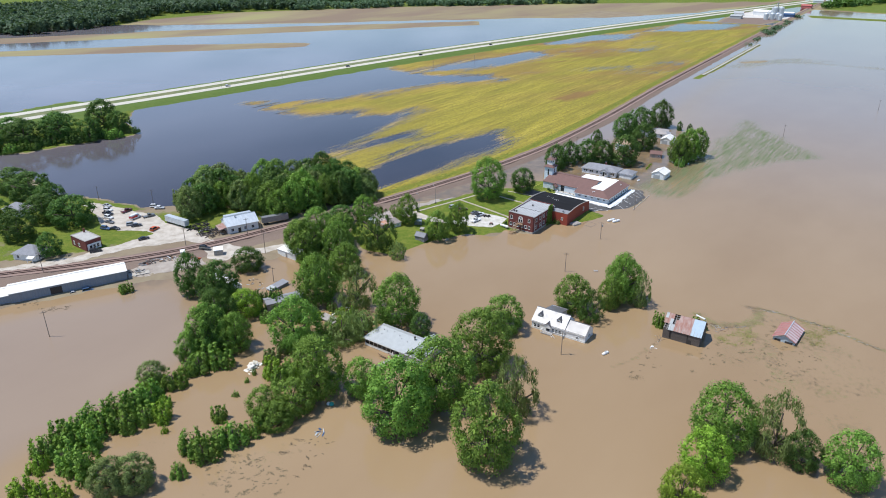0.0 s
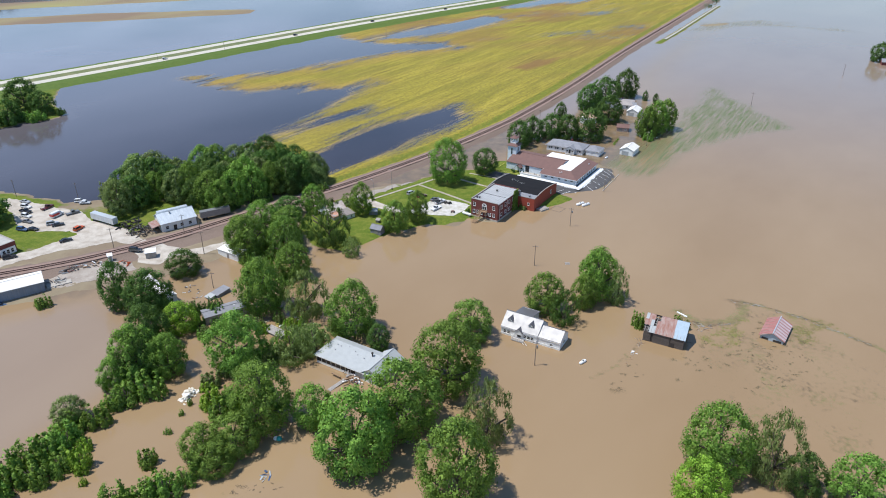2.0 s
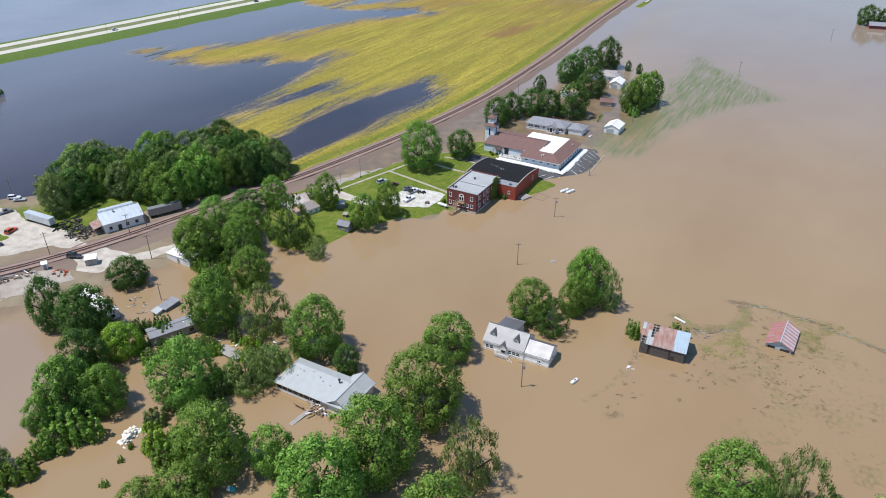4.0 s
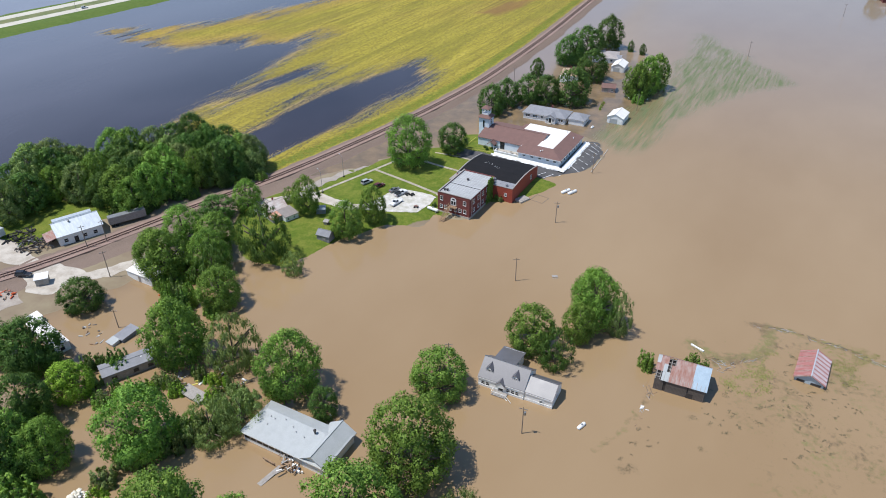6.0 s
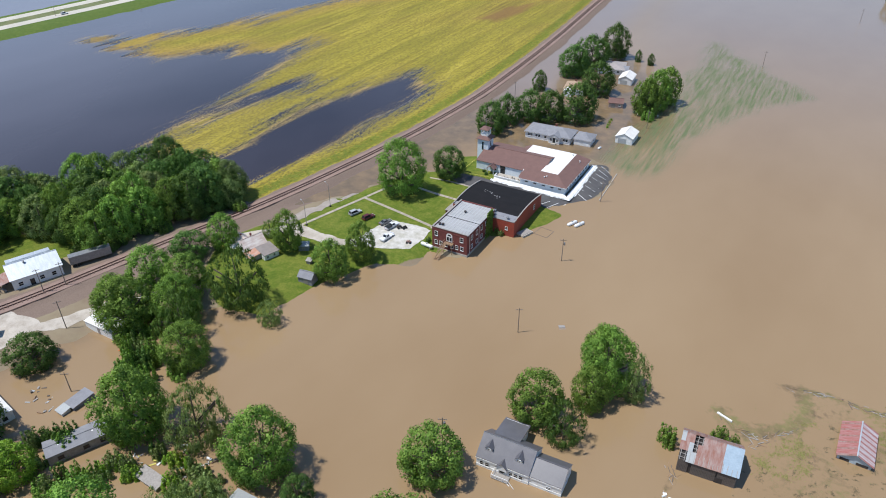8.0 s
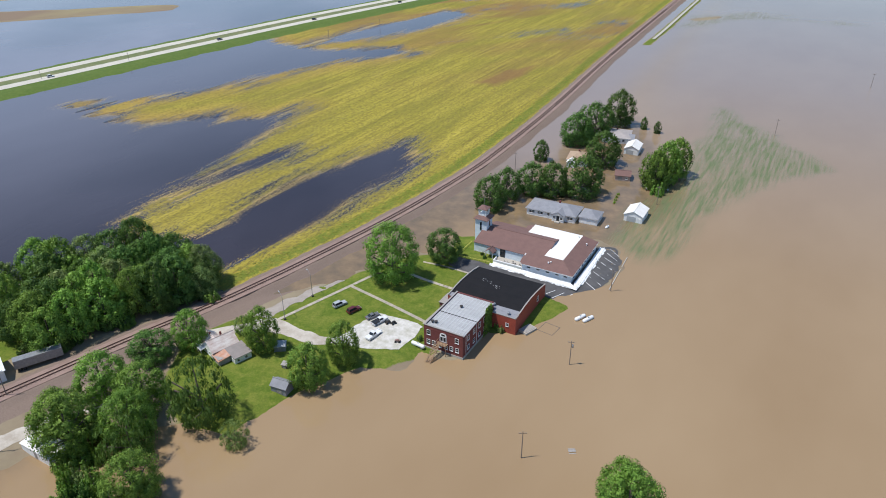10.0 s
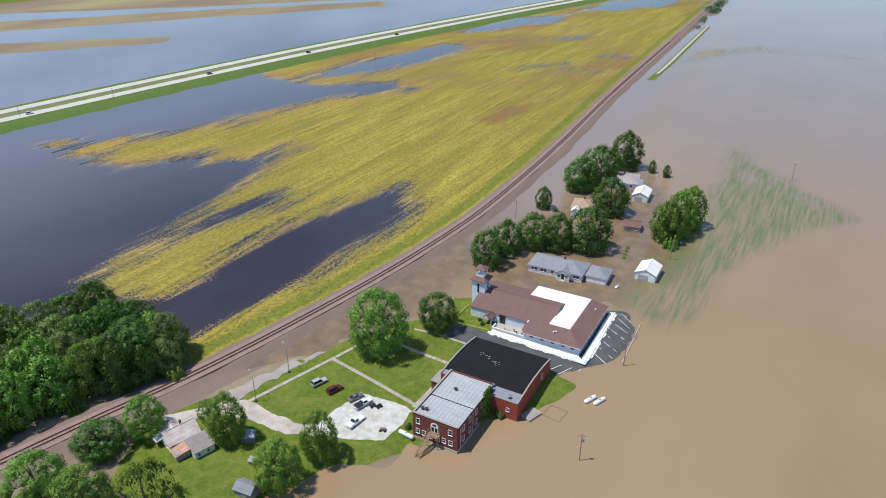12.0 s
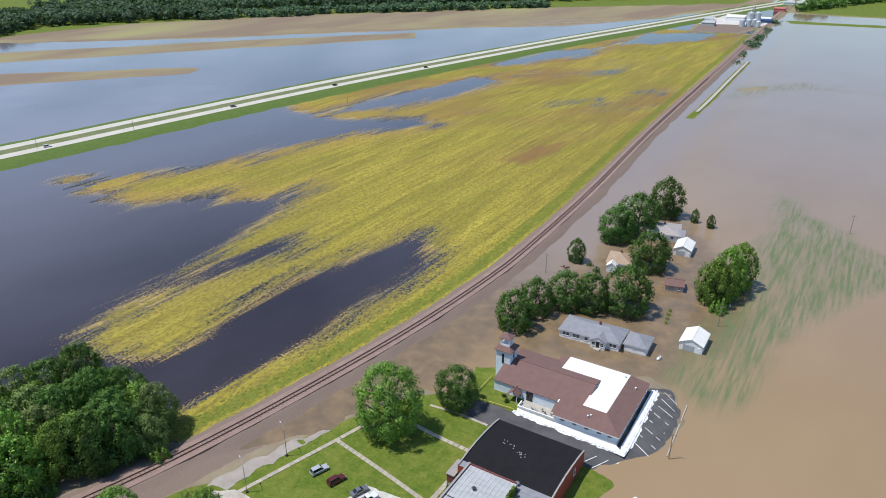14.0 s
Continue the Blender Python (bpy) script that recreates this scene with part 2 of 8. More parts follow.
# shores and fields, as outlines in the plan
TOWN = [(-262, 84), (-254, 101), (-243, 124), (-229, 140), (-222, 154), (-214, 172), (-214, 196), (-206, 186), (-199, 197), (-189, 203), (-175, 205), (-173, 217), (-171, 227), (-164, 241), (-152, 250), (-150, 259), (-139, 261.5), (-139.5, 278), (-132, 281), (-126.5, 285), (-123, 294), (-119, 303), (-128, 306), (-118, 316), (-112, 335), (-118, 349), (-128, 353), (-160, 338), (-176, 331), (-178, 315), (-190, 303), (-194, 284), (-211, 262), (-222, 256), (-236, 262), (-262, 262), (-296, 222), (-300, 192), (-316, 177), (-343, 172), (-368, 162), (-420, 168), (-440, 120), (-420, 30), (-330, -40), (-285, 30)]
SPIT = [(-590, 150), (-500, 150), (-466, 180), (-456, 225), (-447, 258), (-462, 266), (-486, 272), (-520, 300), (-590, 290)]
LAKE_NEAR = [(-240, 256), (-294, 260), (-292, 270), (-277, 274), (-265, 283), (-263, 297), (-267, 308), (-268, 322), (-267, 342), (-264, 362), (-261, 382), (-256, 400), (-252, 412), (-240, 404), (-228, 386), (-228, 366), (-230, 350), (-231, 335), (-230, 322), (-230, 308), (-230, 297), (-231, 286), (-230, 276), (-232, 266)]
LAKE_WEST = [(-250, 180), (-700, 150), (-620, 306), (-580, 380), (-560, 450), (-545, 540), (-500, 575), (-452, 562), (-409, 571), (-377, 593), (-347, 585), (-381, 535), (-402, 488), (-415, 438), (-441, 389), (-460, 371), (-440, 367), (-398, 365), (-373, 391), (-343, 406), (-331, 433), (-323, 398), (-316, 356), (-305, 307), (-298, 278), (-280, 262), (-250, 262)]
LAKE_THIN = [(-315, 298), (-314, 345), (-305, 366), (-291, 376), (-286, 362), (-293, 342), (-296, 326), (-297, 313), (-298, 294)]
LAKE_STRIP = [(-446, 560), (-440, 666), (-414, 753), (-391, 749), (-391, 675), (-411, 602)]
LAKE_FAR = [(-435, 834), (-435, 946), (-377, 1008), (-368, 946), (-409, 848)]
LAKE_END = [(-373, 1038), (-368, 1168), (-298, 1206), (-291, 1142), (-338, 1068)]
BARE = [(-271, 529), (-266, 568), (-252, 593), (-248, 563), (-256, 530)]
BAR_NEAR = [(-1000, 300), (-822, 538), (-690, 660), (-672, 632), (-770, 503), (-895, 369), (-950, 290)]
BAR_MID = [(-1100, 380), (-954, 628), (-857, 765), (-655, 1010), (-621, 961), (-803, 712), (-932, 526), (-1040, 370)]
FAR_FIELD = [(-1500, 200), (-1064, 640), (-985, 700), (-840, 840), (-660, 1060), (-500, 1190), (-420, 1330), (-300, 1750), (-300, 4600), (-4600, 4600), (-4600, 0)]
MEADOW = [(-2500, 300), (-1040, 433), (-1060, 600), (-1095, 700), (-1080, 860), (-925, 1110), (-640, 1420), (-330, 1700), (-300, 4600), (-4600, 4600), (-4600, 300)]
PLANT_YARD = [(-330, 1215), (-262, 1225), (-246, 1300), (-250, 1420), (-300, 1520), (-350, 1400)]
NORTH_LAND = [(-246, 1560), (-130, 1540), (300, 1580), (1500, 1700), (4600, 2000), (4600, 4600), (-300, 4600), (-262, 1800)]
GARDEN = [(-172, 345), (-168, 372), (-169, 421), (-170, 480), (-158, 500), (-144, 480), (-113, 425), (-115, 393), (-127, 356)]
GREEN_SPREAD = [(-117, 356), (-107, 346), (-94, 396), (-75, 442), (-52, 474), (-84, 511), (-112, 545), (-111, 453), (-115, 393)]
WEED_FLAT = [(-48, 230), (-40, 247), (-24, 251), (0, 245), (14, 236), (14, 206), (0, 186), (-30, 184), (-44, 196)]
LAWN = [(-206, 250), (-197, 281), (-186, 302), (-172, 318), (-176, 331), (-160, 345), (-117, 303), (-123, 293), (-131, 281), (-150, 256), (-170, 226), (-174, 206), (-190, 203), (-206, 212), (-216, 230), (-210, 246)]
ROW_TURN = -3.0


def lie(x, y):
    """Height of the ground, and how far it is grass, gravel, crop and scorched crop."""
    x, y = np.asarray(x, float), np.asarray(y, float)
    rail, road = beside(x, y, RAIL_LINE), beside(x, y, HIGHWAY_LINE)
    shore = fbm(x, y, 9.0, 3) * 2.2
    wide = fbm(x, y, 60.0, 5) * 6.0
    a = radians(ROW_TURN)
    u, v = x * math.cos(a) + y * math.sin(a), -x * math.sin(a) + y * math.cos(a)
    broad = fbm(u, v / 8.0, 13.0, 17, 3) * 6.0
    streak = fbm(u, v / 18.0, 2.7, 11, 2) * 8.0 + fbm(u, v / 10.0, 6.0, 13, 2) * 5.0 + fbm(x, y, 3.4, 19, 2) * 2.5
    near = np.clip((x + 284.0) / 12.0, 0, 1) * np.clip((412.0 - y) / 30.0, 0.25, 1)
    streak, broad = streak * (0.75 - 0.5 * near), broad * (1.0 - 0.75 * near)
    town = inside(x, y, TOWN) + shore
    spit = inside(x, y, SPIT) + shore * 1.5
    bank = 7.5 - np.abs(rail + 0.5) + shore * 0.5
    dyke = 31.0 - np.abs(road - 3.0) + shore * 0.8
    lakes = np.maximum.reduce([inside(x, y, p) for p in (LAKE_NEAR, LAKE_WEST, LAKE_THIN, LAKE_STRIP)])
    lakes = np.maximum(lakes, np.maximum(inside(x, y, LAKE_FAR), inside(x, y, LAKE_END)) + wide)
    field = np.minimum(np.minimum(-rail - 4.0, road - 12.0), np.maximum(-lakes + broad, (21.0 + rail) * 2.2) + streak * np.clip(1.15 - np.abs(lakes - broad) / 26.0, 0, 1) + 1.0)
    flood = np.where((y < 256) | (y > 1230) | (rail > -4.0) | (road < 24.0), -99.0, np.maximum(-lakes + broad, (21.0 + rail) * 2.2) + streak * 0.35 + 1.0)
    flood = np.where(y > 520, np.minimum(flood, 36.0 - 12.0 * np.clip((y - 520) / 300, 0, 1) + fbm(u * 0.5, v * 0.5 - u * 0.5, 46.0, 39) * 26.0), flood)
    flood = flood * (1.0 + 0.7 * near)
    field = np.where((y < 256) | (y > 1230), -20.0, field)
    bars = np.maximum(inside(x, y, BAR_NEAR), inside(x, y, BAR_MID)) + wide * 0.8
    far = np.maximum(inside(x, y, FAR_FIELD) + wide * 2, inside(x, y, NORTH_LAND) + wide)
    yard = inside(x, y, PLANT_YARD)
    lane = 3.4 - np.abs(beside(x, y, [(-199, 700), (-200, 765), (-204, 870), (-208, 985)])) + shore * 0.4
    isle = np.maximum(inside(x, y, [(-193, 824), (-184, 821), (-172, 835), (-165, 852), (-170, 856), (-184, 839)]), inside(x, y, [(-222, 1392), (60, 1400), (420, 1410), (420, 1432), (60, 1428), (-226, 1432)]) + wide)
    east = np.maximum(lane, isle)
    h = np.maximum.reduce([hill(town, 0.75, 4.0), hill(spit, 0.9, 3.0), hill(bank, 1.5, 4.2), hill(dyke, 1.5, 10.0), hill(field, 0.22, 6.0), hill(bars, 0.4, 12.0), hill(far, 0.8, 30.0), hill(yard, 1.0, 12.0), hill(east, 0.5, 6.0)])
    grass = np.maximum.reduce([np.clip(inside(x, y, LAWN) / 2 + 0.5, 0, 1), np.clip(spit / 2, 0, 1), np.clip((dyke + 3.0) / 2, 0, 1) * (np.abs(road) < 60), np.clip(inside(x, y, MEADOW) / 30, 0, 1), np.clip(inside(x, y, NORTH_LAND) / 40, 0, 1), np.clip(isle / 3, 0, 1) * (y > 1000), np.clip((-rail - 6.0) / 2, 0, 1) * np.clip((rail + 17.0) / 4, 0, 1) * (y > 240) * (y < 1300) * 0.55, np.clip(lane / 1.5, 0, 1)])
    yards = np.clip(town / 4, 0, 1) * (rail < -16) * np.clip(fbm(x, y, 30.0, 23) + 1.25, 0, 1)
    grass = np.maximum(grass, yards)
    gravel = np.maximum(np.clip(inside(x, y, PLANT_YARD) / 12, 0, 1), np.clip(10.0 - np.abs(rail - 1.5), 0, 1) * (y < 1250) * (rail > -5.5))
    crop = np.clip((field + 2.0) / 4, 0, 1) * (np.abs(road) > 20) * (rail < -5)
    scorch = np.clip(1.0 - flood / 30.0, 0, 1) * np.clip((-296.0 - x) / 70.0, 0.22, 1)
    bare = np.clip(inside(x, y, BARE) / 6 + 0.5 + fbm(u, v / 5, 8.0, 29) * 0.5, 0, 1)
    bare = np.maximum(bare, np.clip((y - 470) / 260, 0, 1) * np.clip(fbm(u * 0.4 + v * 0.2, v * 0.5 - u, 34.0, 37) * 1.1 + 0.05, 0, 0.8))
    return h, grass, gravel, crop, scorch, bare, rail, road, flood


def cover(flood):
    """How thick the crop stands, from deep water (0) through the shore (0.5) to the dry field (1)."""
    return np.clip(0.5 + flood / np.where(flood < 0, 40.0, 52.0), -1, 1)


def ground_at(x, y):
    return float(lie(np.array([x]), np.array([y]))[0][0])


def steps(*parts):
    return np.unique(np.concatenate([np.atleast_1d(np.array(p, float)) for p in parts]))


def sheet(name, xs, ys, zs, mat):
    """One sheet of quads over a grid of xs and ys."""
    nx, ny = len(xs), len(ys)
    me = bpy.data.meshes.new(name)
    gx, gy = np.meshgrid(xs, ys)
    co = np.stack([gx, gy, zs], -1).reshape(-1, 3)
    i = (np.arange(ny - 1)[:, None] * nx + np.arange(nx - 1)[None, :]).ravel()
    faces = np.stack([i, i + 1, i + nx + 1, i + nx], -1).astype(np.int32)
    me.vertices.add(len(co))
    me.vertices.foreach_set("co", co.ravel())
    me.loops.add(faces.size)
    me.loops.foreach_set("vertex_index", faces.ravel())
    me.polygons.add(len(faces))
    me.polygons.foreach_set("loop_start", np.arange(0, faces.size, 4, dtype=np.int32))
    me.polygons.foreach_set("use_smooth", np.ones(len(faces), bool))
    me.update(calc_edges=True)
    me.materials.append(mat)
    return new(name, me)


def paint_zone(ob, name, channels):
    at = ob.data.attributes.new(name, "FLOAT_COLOR", "POINT")
    at.data.foreach_set("color", np.stack([np.asarray(c, float).ravel() for c in channels], -1).ravel())


CLEAR = ((0.027, 0.020, 0.022), (0.043, 0.035, 0.040))


def standing(nt, thick):
    """Where the rows of crop stand out of the water, thinning with thick."""
    rows = noise_tex(nt, 1.0, 5.0, 0.72, "World", (0.62, 0.034, 1.0), -ROW_TURN)
    wide = noise_tex(nt, 1.0, 3.0, 0.6, "World", (0.070, 0.009, 1.0), -ROW_TURN)
    speck = noise_tex(nt, 1.9, 3.0, 0.75, "World", (1.0, 0.55, 1.0), -ROW_TURN)
    s = maths(nt, "ADD", maths(nt, "MULTIPLY", maths(nt, "SUBTRACT", rows, 0.5), 0.85), maths(nt, "MULTIPLY", maths(nt, "SUBTRACT", speck, 0.5), 1.45))
    s = maths(nt, "ADD", s, maths(nt, "MULTIPLY", maths(nt, "SUBTRACT", wide, 0.5), 0.9))
    s = maths(nt, "ADD", s, thick)
    return ramp(nt, s, [(0.48, (0, 0, 0)), (0.66, (1, 1, 1))])


def ground_material():
    m, nt, b = material("ground")
    z = nt.nodes.new("ShaderNodeAttribute")
    z.attribute_name = "zone"
    sep = nt.nodes.new("ShaderNodeSeparateColor")
    nt.links.new(z.outputs["Color"], sep.inputs[0])
    s = nt.nodes.new("ShaderNodeAttribute")
    s.attribute_name = "stress"
    sep2 = nt.nodes.new("ShaderNodeSeparateColor")
    nt.links.new(s.outputs["Color"], sep2.inputs[0])
    big = noise_tex(nt, 0.06, 5.0, 0.62, "World")
    mid = noise_tex(nt, 0.45, 5.0, 0.65, "World")
    fine = noise_tex(nt, 3.2, 4.0, 0.7, "World")
    rows = noise_tex(nt, 1.0, 5.0, 0.7, "World", (0.42, 0.020, 1.0), -ROW_TURN)
    rows2 = noise_tex(nt, 1.0, 3.0, 0.6, "World", (0.09, 0.008, 1.0), -ROW_TURN)
    mud = mix(nt, mid, (0.200, 0.150, 0.102), (0.262, 0.202, 0.136))
    mud = mix(nt, ramp(nt, big, [(0.4, (0, 0, 0)), (0.62, (1, 1, 1))]), mud, (0.285, 0.235, 0.152))
    fl = nt.nodes.new("ShaderNodeAttribute")
    fl.attribute_name = "outland"
    plough = ramp(nt, noise_tex(nt, 1.0, 4.0, 0.55, "World", (0.011, 0.0030, 1.0), 42), [(0.40, (0.225, 0.165, 0.112)), (0.55, (0.275, 0.225, 0.125)), (0.72, (0.300, 0.275, 0.120))])
    mud = mix(nt, fl.outputs["Fac"], mud, plough)
    grass = ramp(nt, mid, [(0.3, (0.058, 0.110, 0.013)), (0.52, (0.116, 0.160, 0.020)), (0.72, (0.235, 0.235, 0.050))])
    grass = mix(nt, ramp(nt, noise_tex(nt, 0.11, 6.0, 0.72, "World"), [(0.46, (0, 0, 0)), (0.64, (0.65, 0.65, 0.65))]), grass, (0.245, 0.235, 0.050))
    grass = mix(nt, 0.45, grass, ramp(nt, noise_tex(nt, 1.4, 5.0, 0.75, "World"), [(0.34, (0.044, 0.086, 0.010)), (0.66, (0.175, 0.210, 0.030))]))
    crop = ramp(nt, rows, [(0.30, (0.165, 0.132, 0.030)), (0.48, (0.330, 0.275, 0.040)), (0.70, (0.47, 0.385, 0.068))])
    crop = mix(nt, ramp(nt, rows2, [(0.42, (0, 0, 0)), (0.62, (0.8, 0.8, 0.8))]), crop, (0.235, 0.208, 0.034))
    crop = mix(nt, mix(nt, 1.0, sep2.outputs[0], ramp(nt, rows, [(0.3, (0.4, 0.4, 0.4)), (0.55, (1, 1, 1))]), "MULTIPLY"), crop, (0.42, 0.265, 0.072))
    clod = noise_tex(nt, 1.25, 4.0, 0.75, "World", (1.0, 0.45, 1.0), -ROW_TURN)
    crop = mix(nt, ramp(nt, clod, [(0.40, (0.72, 0.72, 0.72)), (0.54, (0, 0, 0))]), crop, (0.125, 0.100, 0.032))
    crop = mix(nt, ramp(nt, noise_tex(nt, 1.0, 4.0, 0.6, "World", (0.022, 0.006, 1.0), -ROW_TURN), [(0.52, (0, 0, 0)), (0.70, (0.55, 0.55, 0.55))]), crop, (0.215, 0.155, 0.055))
    crop = mix(nt, mix(nt, 1.0, sep2.outputs[1], (0.75, 0.75, 0.75), "MULTIPLY"), crop, (0.21, 0.11, 0.05))
    grav = ramp(nt, fine, [(0.3, (0.180, 0.131, 0.103)), (0.7, (0.245, 0.182, 0.143))])
    jig = maths(nt, "SUBTRACT", mid, 0.5)

    def soft(ch):
        f = maths(nt, "MULTIPLY_ADD", jig, 0.9)
        nt.links.new(ch, f.node.inputs[2])
        return ramp(nt, f, [(0.35, (0, 0, 0)), (0.65, (1, 1, 1))])

    stand = standing(nt, sep2.outputs[2])
    bog = ramp(nt, noise_tex(nt, 0.018, 4.0, 0.55, "World", (1.0, 0.5, 1.0), 20), [(0.35, CLEAR[0]), (0.65, CLEAR[1])])
    crop = mix(nt, stand, bog, crop)
    col = mix(nt, soft(sep.outputs[2]), mud, crop)
    grass = mix(nt, mix(nt, 1.0, z.outputs["Alpha"], (0.8, 0.8, 0.8), "MULTIPLY"), grass, mix(nt, mid, (0.065, 0.110, 0.024), (0.125, 0.180, 0.045)))
    col = mix(nt, soft(sep.outputs[0]), col, grass)
    col = mix(nt, soft(sep.outputs[1]), col, grav)
    nt.links.new(col, b.inputs["Base Color"])
    dry = maths(nt, "MAXIMUM", stand, maths(nt, "SUBTRACT", 1.0, maths(nt, "SUBTRACT", soft(sep.outputs[2]), soft(sep.outputs[0]), True), True))
    r = maths(nt, "MULTIPLY_ADD", dry, 0.85)
    r.node.inputs[2].default_value = 0.10
    nt.links.new(r, b.inputs["Roughness"])
    sp = maths(nt, "MULTIPLY_ADD", dry, -0.40)
    sp.node.inputs[2].default_value = 0.55
    nt.links.new(sp, b.inputs["Specular IOR Level"])
    bump(nt, b, mix(nt, maths(nt, "SUBTRACT", dry, fl.outputs["Fac"], True), (0.5, 0.5, 0.5), fine), 0.6, 0.12)
    return m


def water_material():
    m, nt, b = material("water")
    z = nt.nodes.new("ShaderNodeAttribute")
    z.attribute_name = "tint"
    sep = nt.nodes.new("ShaderNodeSeparateColor")
    nt.links.new(z.outputs["Color"], sep.inputs[0])
    big = noise_tex(nt, 0.018, 4.0, 0.55, "World", (1.0, 0.5, 1.0), 20)
    mid = noise_tex(nt, 0.12, 4.0, 0.6, "World")
    mud = ramp(nt, big, [(0.3, (0.282, 0.188, 0.099)), (0.7, (0.332, 0.230, 0.128))])
    clear = ramp(nt, big, [(0.35, CLEAR[0]), (0.65, CLEAR[1])])
    # pale bluish tint: silt, with the sky's reflection painted into the colour
    silt_sky = (0.240, 0.216, 0.230)
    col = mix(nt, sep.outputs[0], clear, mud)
    col = mix(nt, sep.outputs[2], col, silt_sky)
    shallow = ramp(nt, noise_tex(nt, 0.16, 5.0, 0.65, "World"), [(0.32, (0.130, 0.100, 0.064)), (0.5, (0.185, 0.130, 0.076)), (0.68, (0.255, 0.175, 0.094))])
    col = mix(nt, z.outputs["Alpha"], col, shallow)
    blades = noise_tex(nt, 1.0, 6.0, 0.72, "World", (0.80, 0.040, 1.0), 4)
    g = maths(nt, "MULTIPLY", sep.outputs[1], ramp(nt, blades, [(0.42, (0.22, 0.22, 0.22)), (0.58, (1, 1, 1))]))
    cross = noise_tex(nt, 1.0, 5.0, 0.7, "World", (0.30, 0.03, 1.0), 38)
    g = maths(nt, "MULTIPLY", g, ramp(nt, cross, [(0.40, (0.50, 0.50, 0.50)), (0.58, (1, 1, 1))]))
    col = mix(nt, g, col, (0.130, 0.155, 0.066))
    sp = nt.nodes.new("ShaderNodeAttribute")
    sp.attribute_name = "sprout"
    s = standing(nt, sp.outputs["Fac"])
    col = mix(nt, s, col, mix(nt, mid, (0.38, 0.235, 0.062), (0.42, 0.315, 0.07)))
    g = maths(nt, "MAXIMUM", g, s)
    sc = nt.nodes.new("ShaderNodeAttribute")
    sc.attribute_name = "scum"
    f = maths(nt, "MULTIPLY_ADD", sc.outputs["Fac"], 0.40)
    nt.links.new(noise_tex(nt, 0.62, 6.0, 0.70, "World"), f.node.inputs[2])
    f = maths(nt, "MULTIPLY", f, maths(nt, "GREATER_THAN", sc.outputs["Fac"], 0.05))
    f = ramp(nt, f, [(0.84, (0, 0, 0)), (1.0, (0.85, 0.85, 0.85))])
    col = mix(nt, f, col, mix(nt, ramp(nt, mid, [(0.4, (0, 0, 0)), (0.6, (1, 1, 1))]), (0.150, 0.105, 0.055), (0.190, 0.172, 0.060)))
    g = maths(nt, "MAXIMUM", g, f)
    nt.links.new(col, b.inputs["Base Color"])
    r = maths(nt, "MULTIPLY_ADD", g, 0.5)
    r.node.inputs[2].default_value = 0.10
    nt.links.new(r, b.inputs["Roughness"])
    b.inputs["IOR"].default_value = 1.42
    rip = noise_tex(nt, 0.9, 3.0, 0.6, "World", (1.0, 0.6, 1.0), 30)
    bump(nt, b, mix(nt, 0.5, rip, mid), 0.10, 0.10)
    return m


GX = steps([-4800, -3800, -3000, -2400, -2000, -1700, -1500, -1300], np.arange(-1200, -590, 12), np.arange(-590, -470, 3.0), np.arange(-470, -222, 1.15), np.arange(-222, -96, 1.3), np.arange(-96, 60, 4.0), [70, 90, 130, 200, 400, 800, 1500, 3000, 4800])
GY = steps([-4800, -3000, -1500, -700, -300, -150, -60], np.arange(-20, 150, 4.0), np.arange(150, 440, 1.9), np.arange(440, 800, 3.2), np.arange(800, 1500, 8.0), [1530, 1580, 1640, 1720, 1800, 1900, 2050, 2250, 2600, 3000, 3800, 4800])
_gx, _gy = np.meshgrid(GX, GY)
_h, _grass, _gravel, _crop, _scorch, _bare, _rail, _road, _flood = lie(_gx, _gy)
ground = tagged(sheet("ground", GX, GY, _h, ground_material()), "flat river bottom land, grass, crops and mud", "ground", kind="structure")
paint_zone(ground, "zone", (_grass, _gravel, _crop, np.clip((34.0 - np.abs(_road - 3.0)) / 2.0, 0, 1)))
_at = ground.data.attributes.new("outland", "FLOAT", "POINT")
_at.data.foreach_set("value", (np.clip((-560 - _gx) / 20, 0, 1) * (_gy > -400) + (_gy > 1290)).clip(0, 1).ravel())
paint_zone(ground, "stress", (_scorch, _bare, cover(_flood), np.ones_like(_h)))

WX = steps([-4800, -3000, -2000, -1500], np.arange(-1200, -600, 20), np.arange(-600, 80, 4), np.arange(-66, 20, 1.5), [100, 200, 400, 900, 2000, 4800])
WY = steps([-4800, -2000, -800, -300, -100], np.arange(-40, 640, 4), np.arange(180, 256, 1.5), np.arange(640, 1500, 12), [1600, 1800, 2200, 3000, 4800])
_wx, _wy = np.meshgrid(WX, WY)
_r, _hw = beside(_wx, _wy, RAIL_LINE), beside(_wx, _wy, HIGHWAY_LINE)
_mud = np.clip((_r + 2.0) / 6.0, 0, 1)
_green = np.clip((inside(_wx, _wy, GREEN_SPREAD) + fbm(_wx, _wy, 24.0, 41) * 6 + 6) / 7.0, 0, 1.25)
_green = np.maximum(_green, np.clip((inside(_wx, _wy, [(-206, 760), (-190, 860), (-150, 900), (-60, 880), (-40, 860), (-140, 840), (-170, 790)]) + fbm(_wx, _wy, 30.0, 43) * 10) / 20, 0, 1) * 0.7)
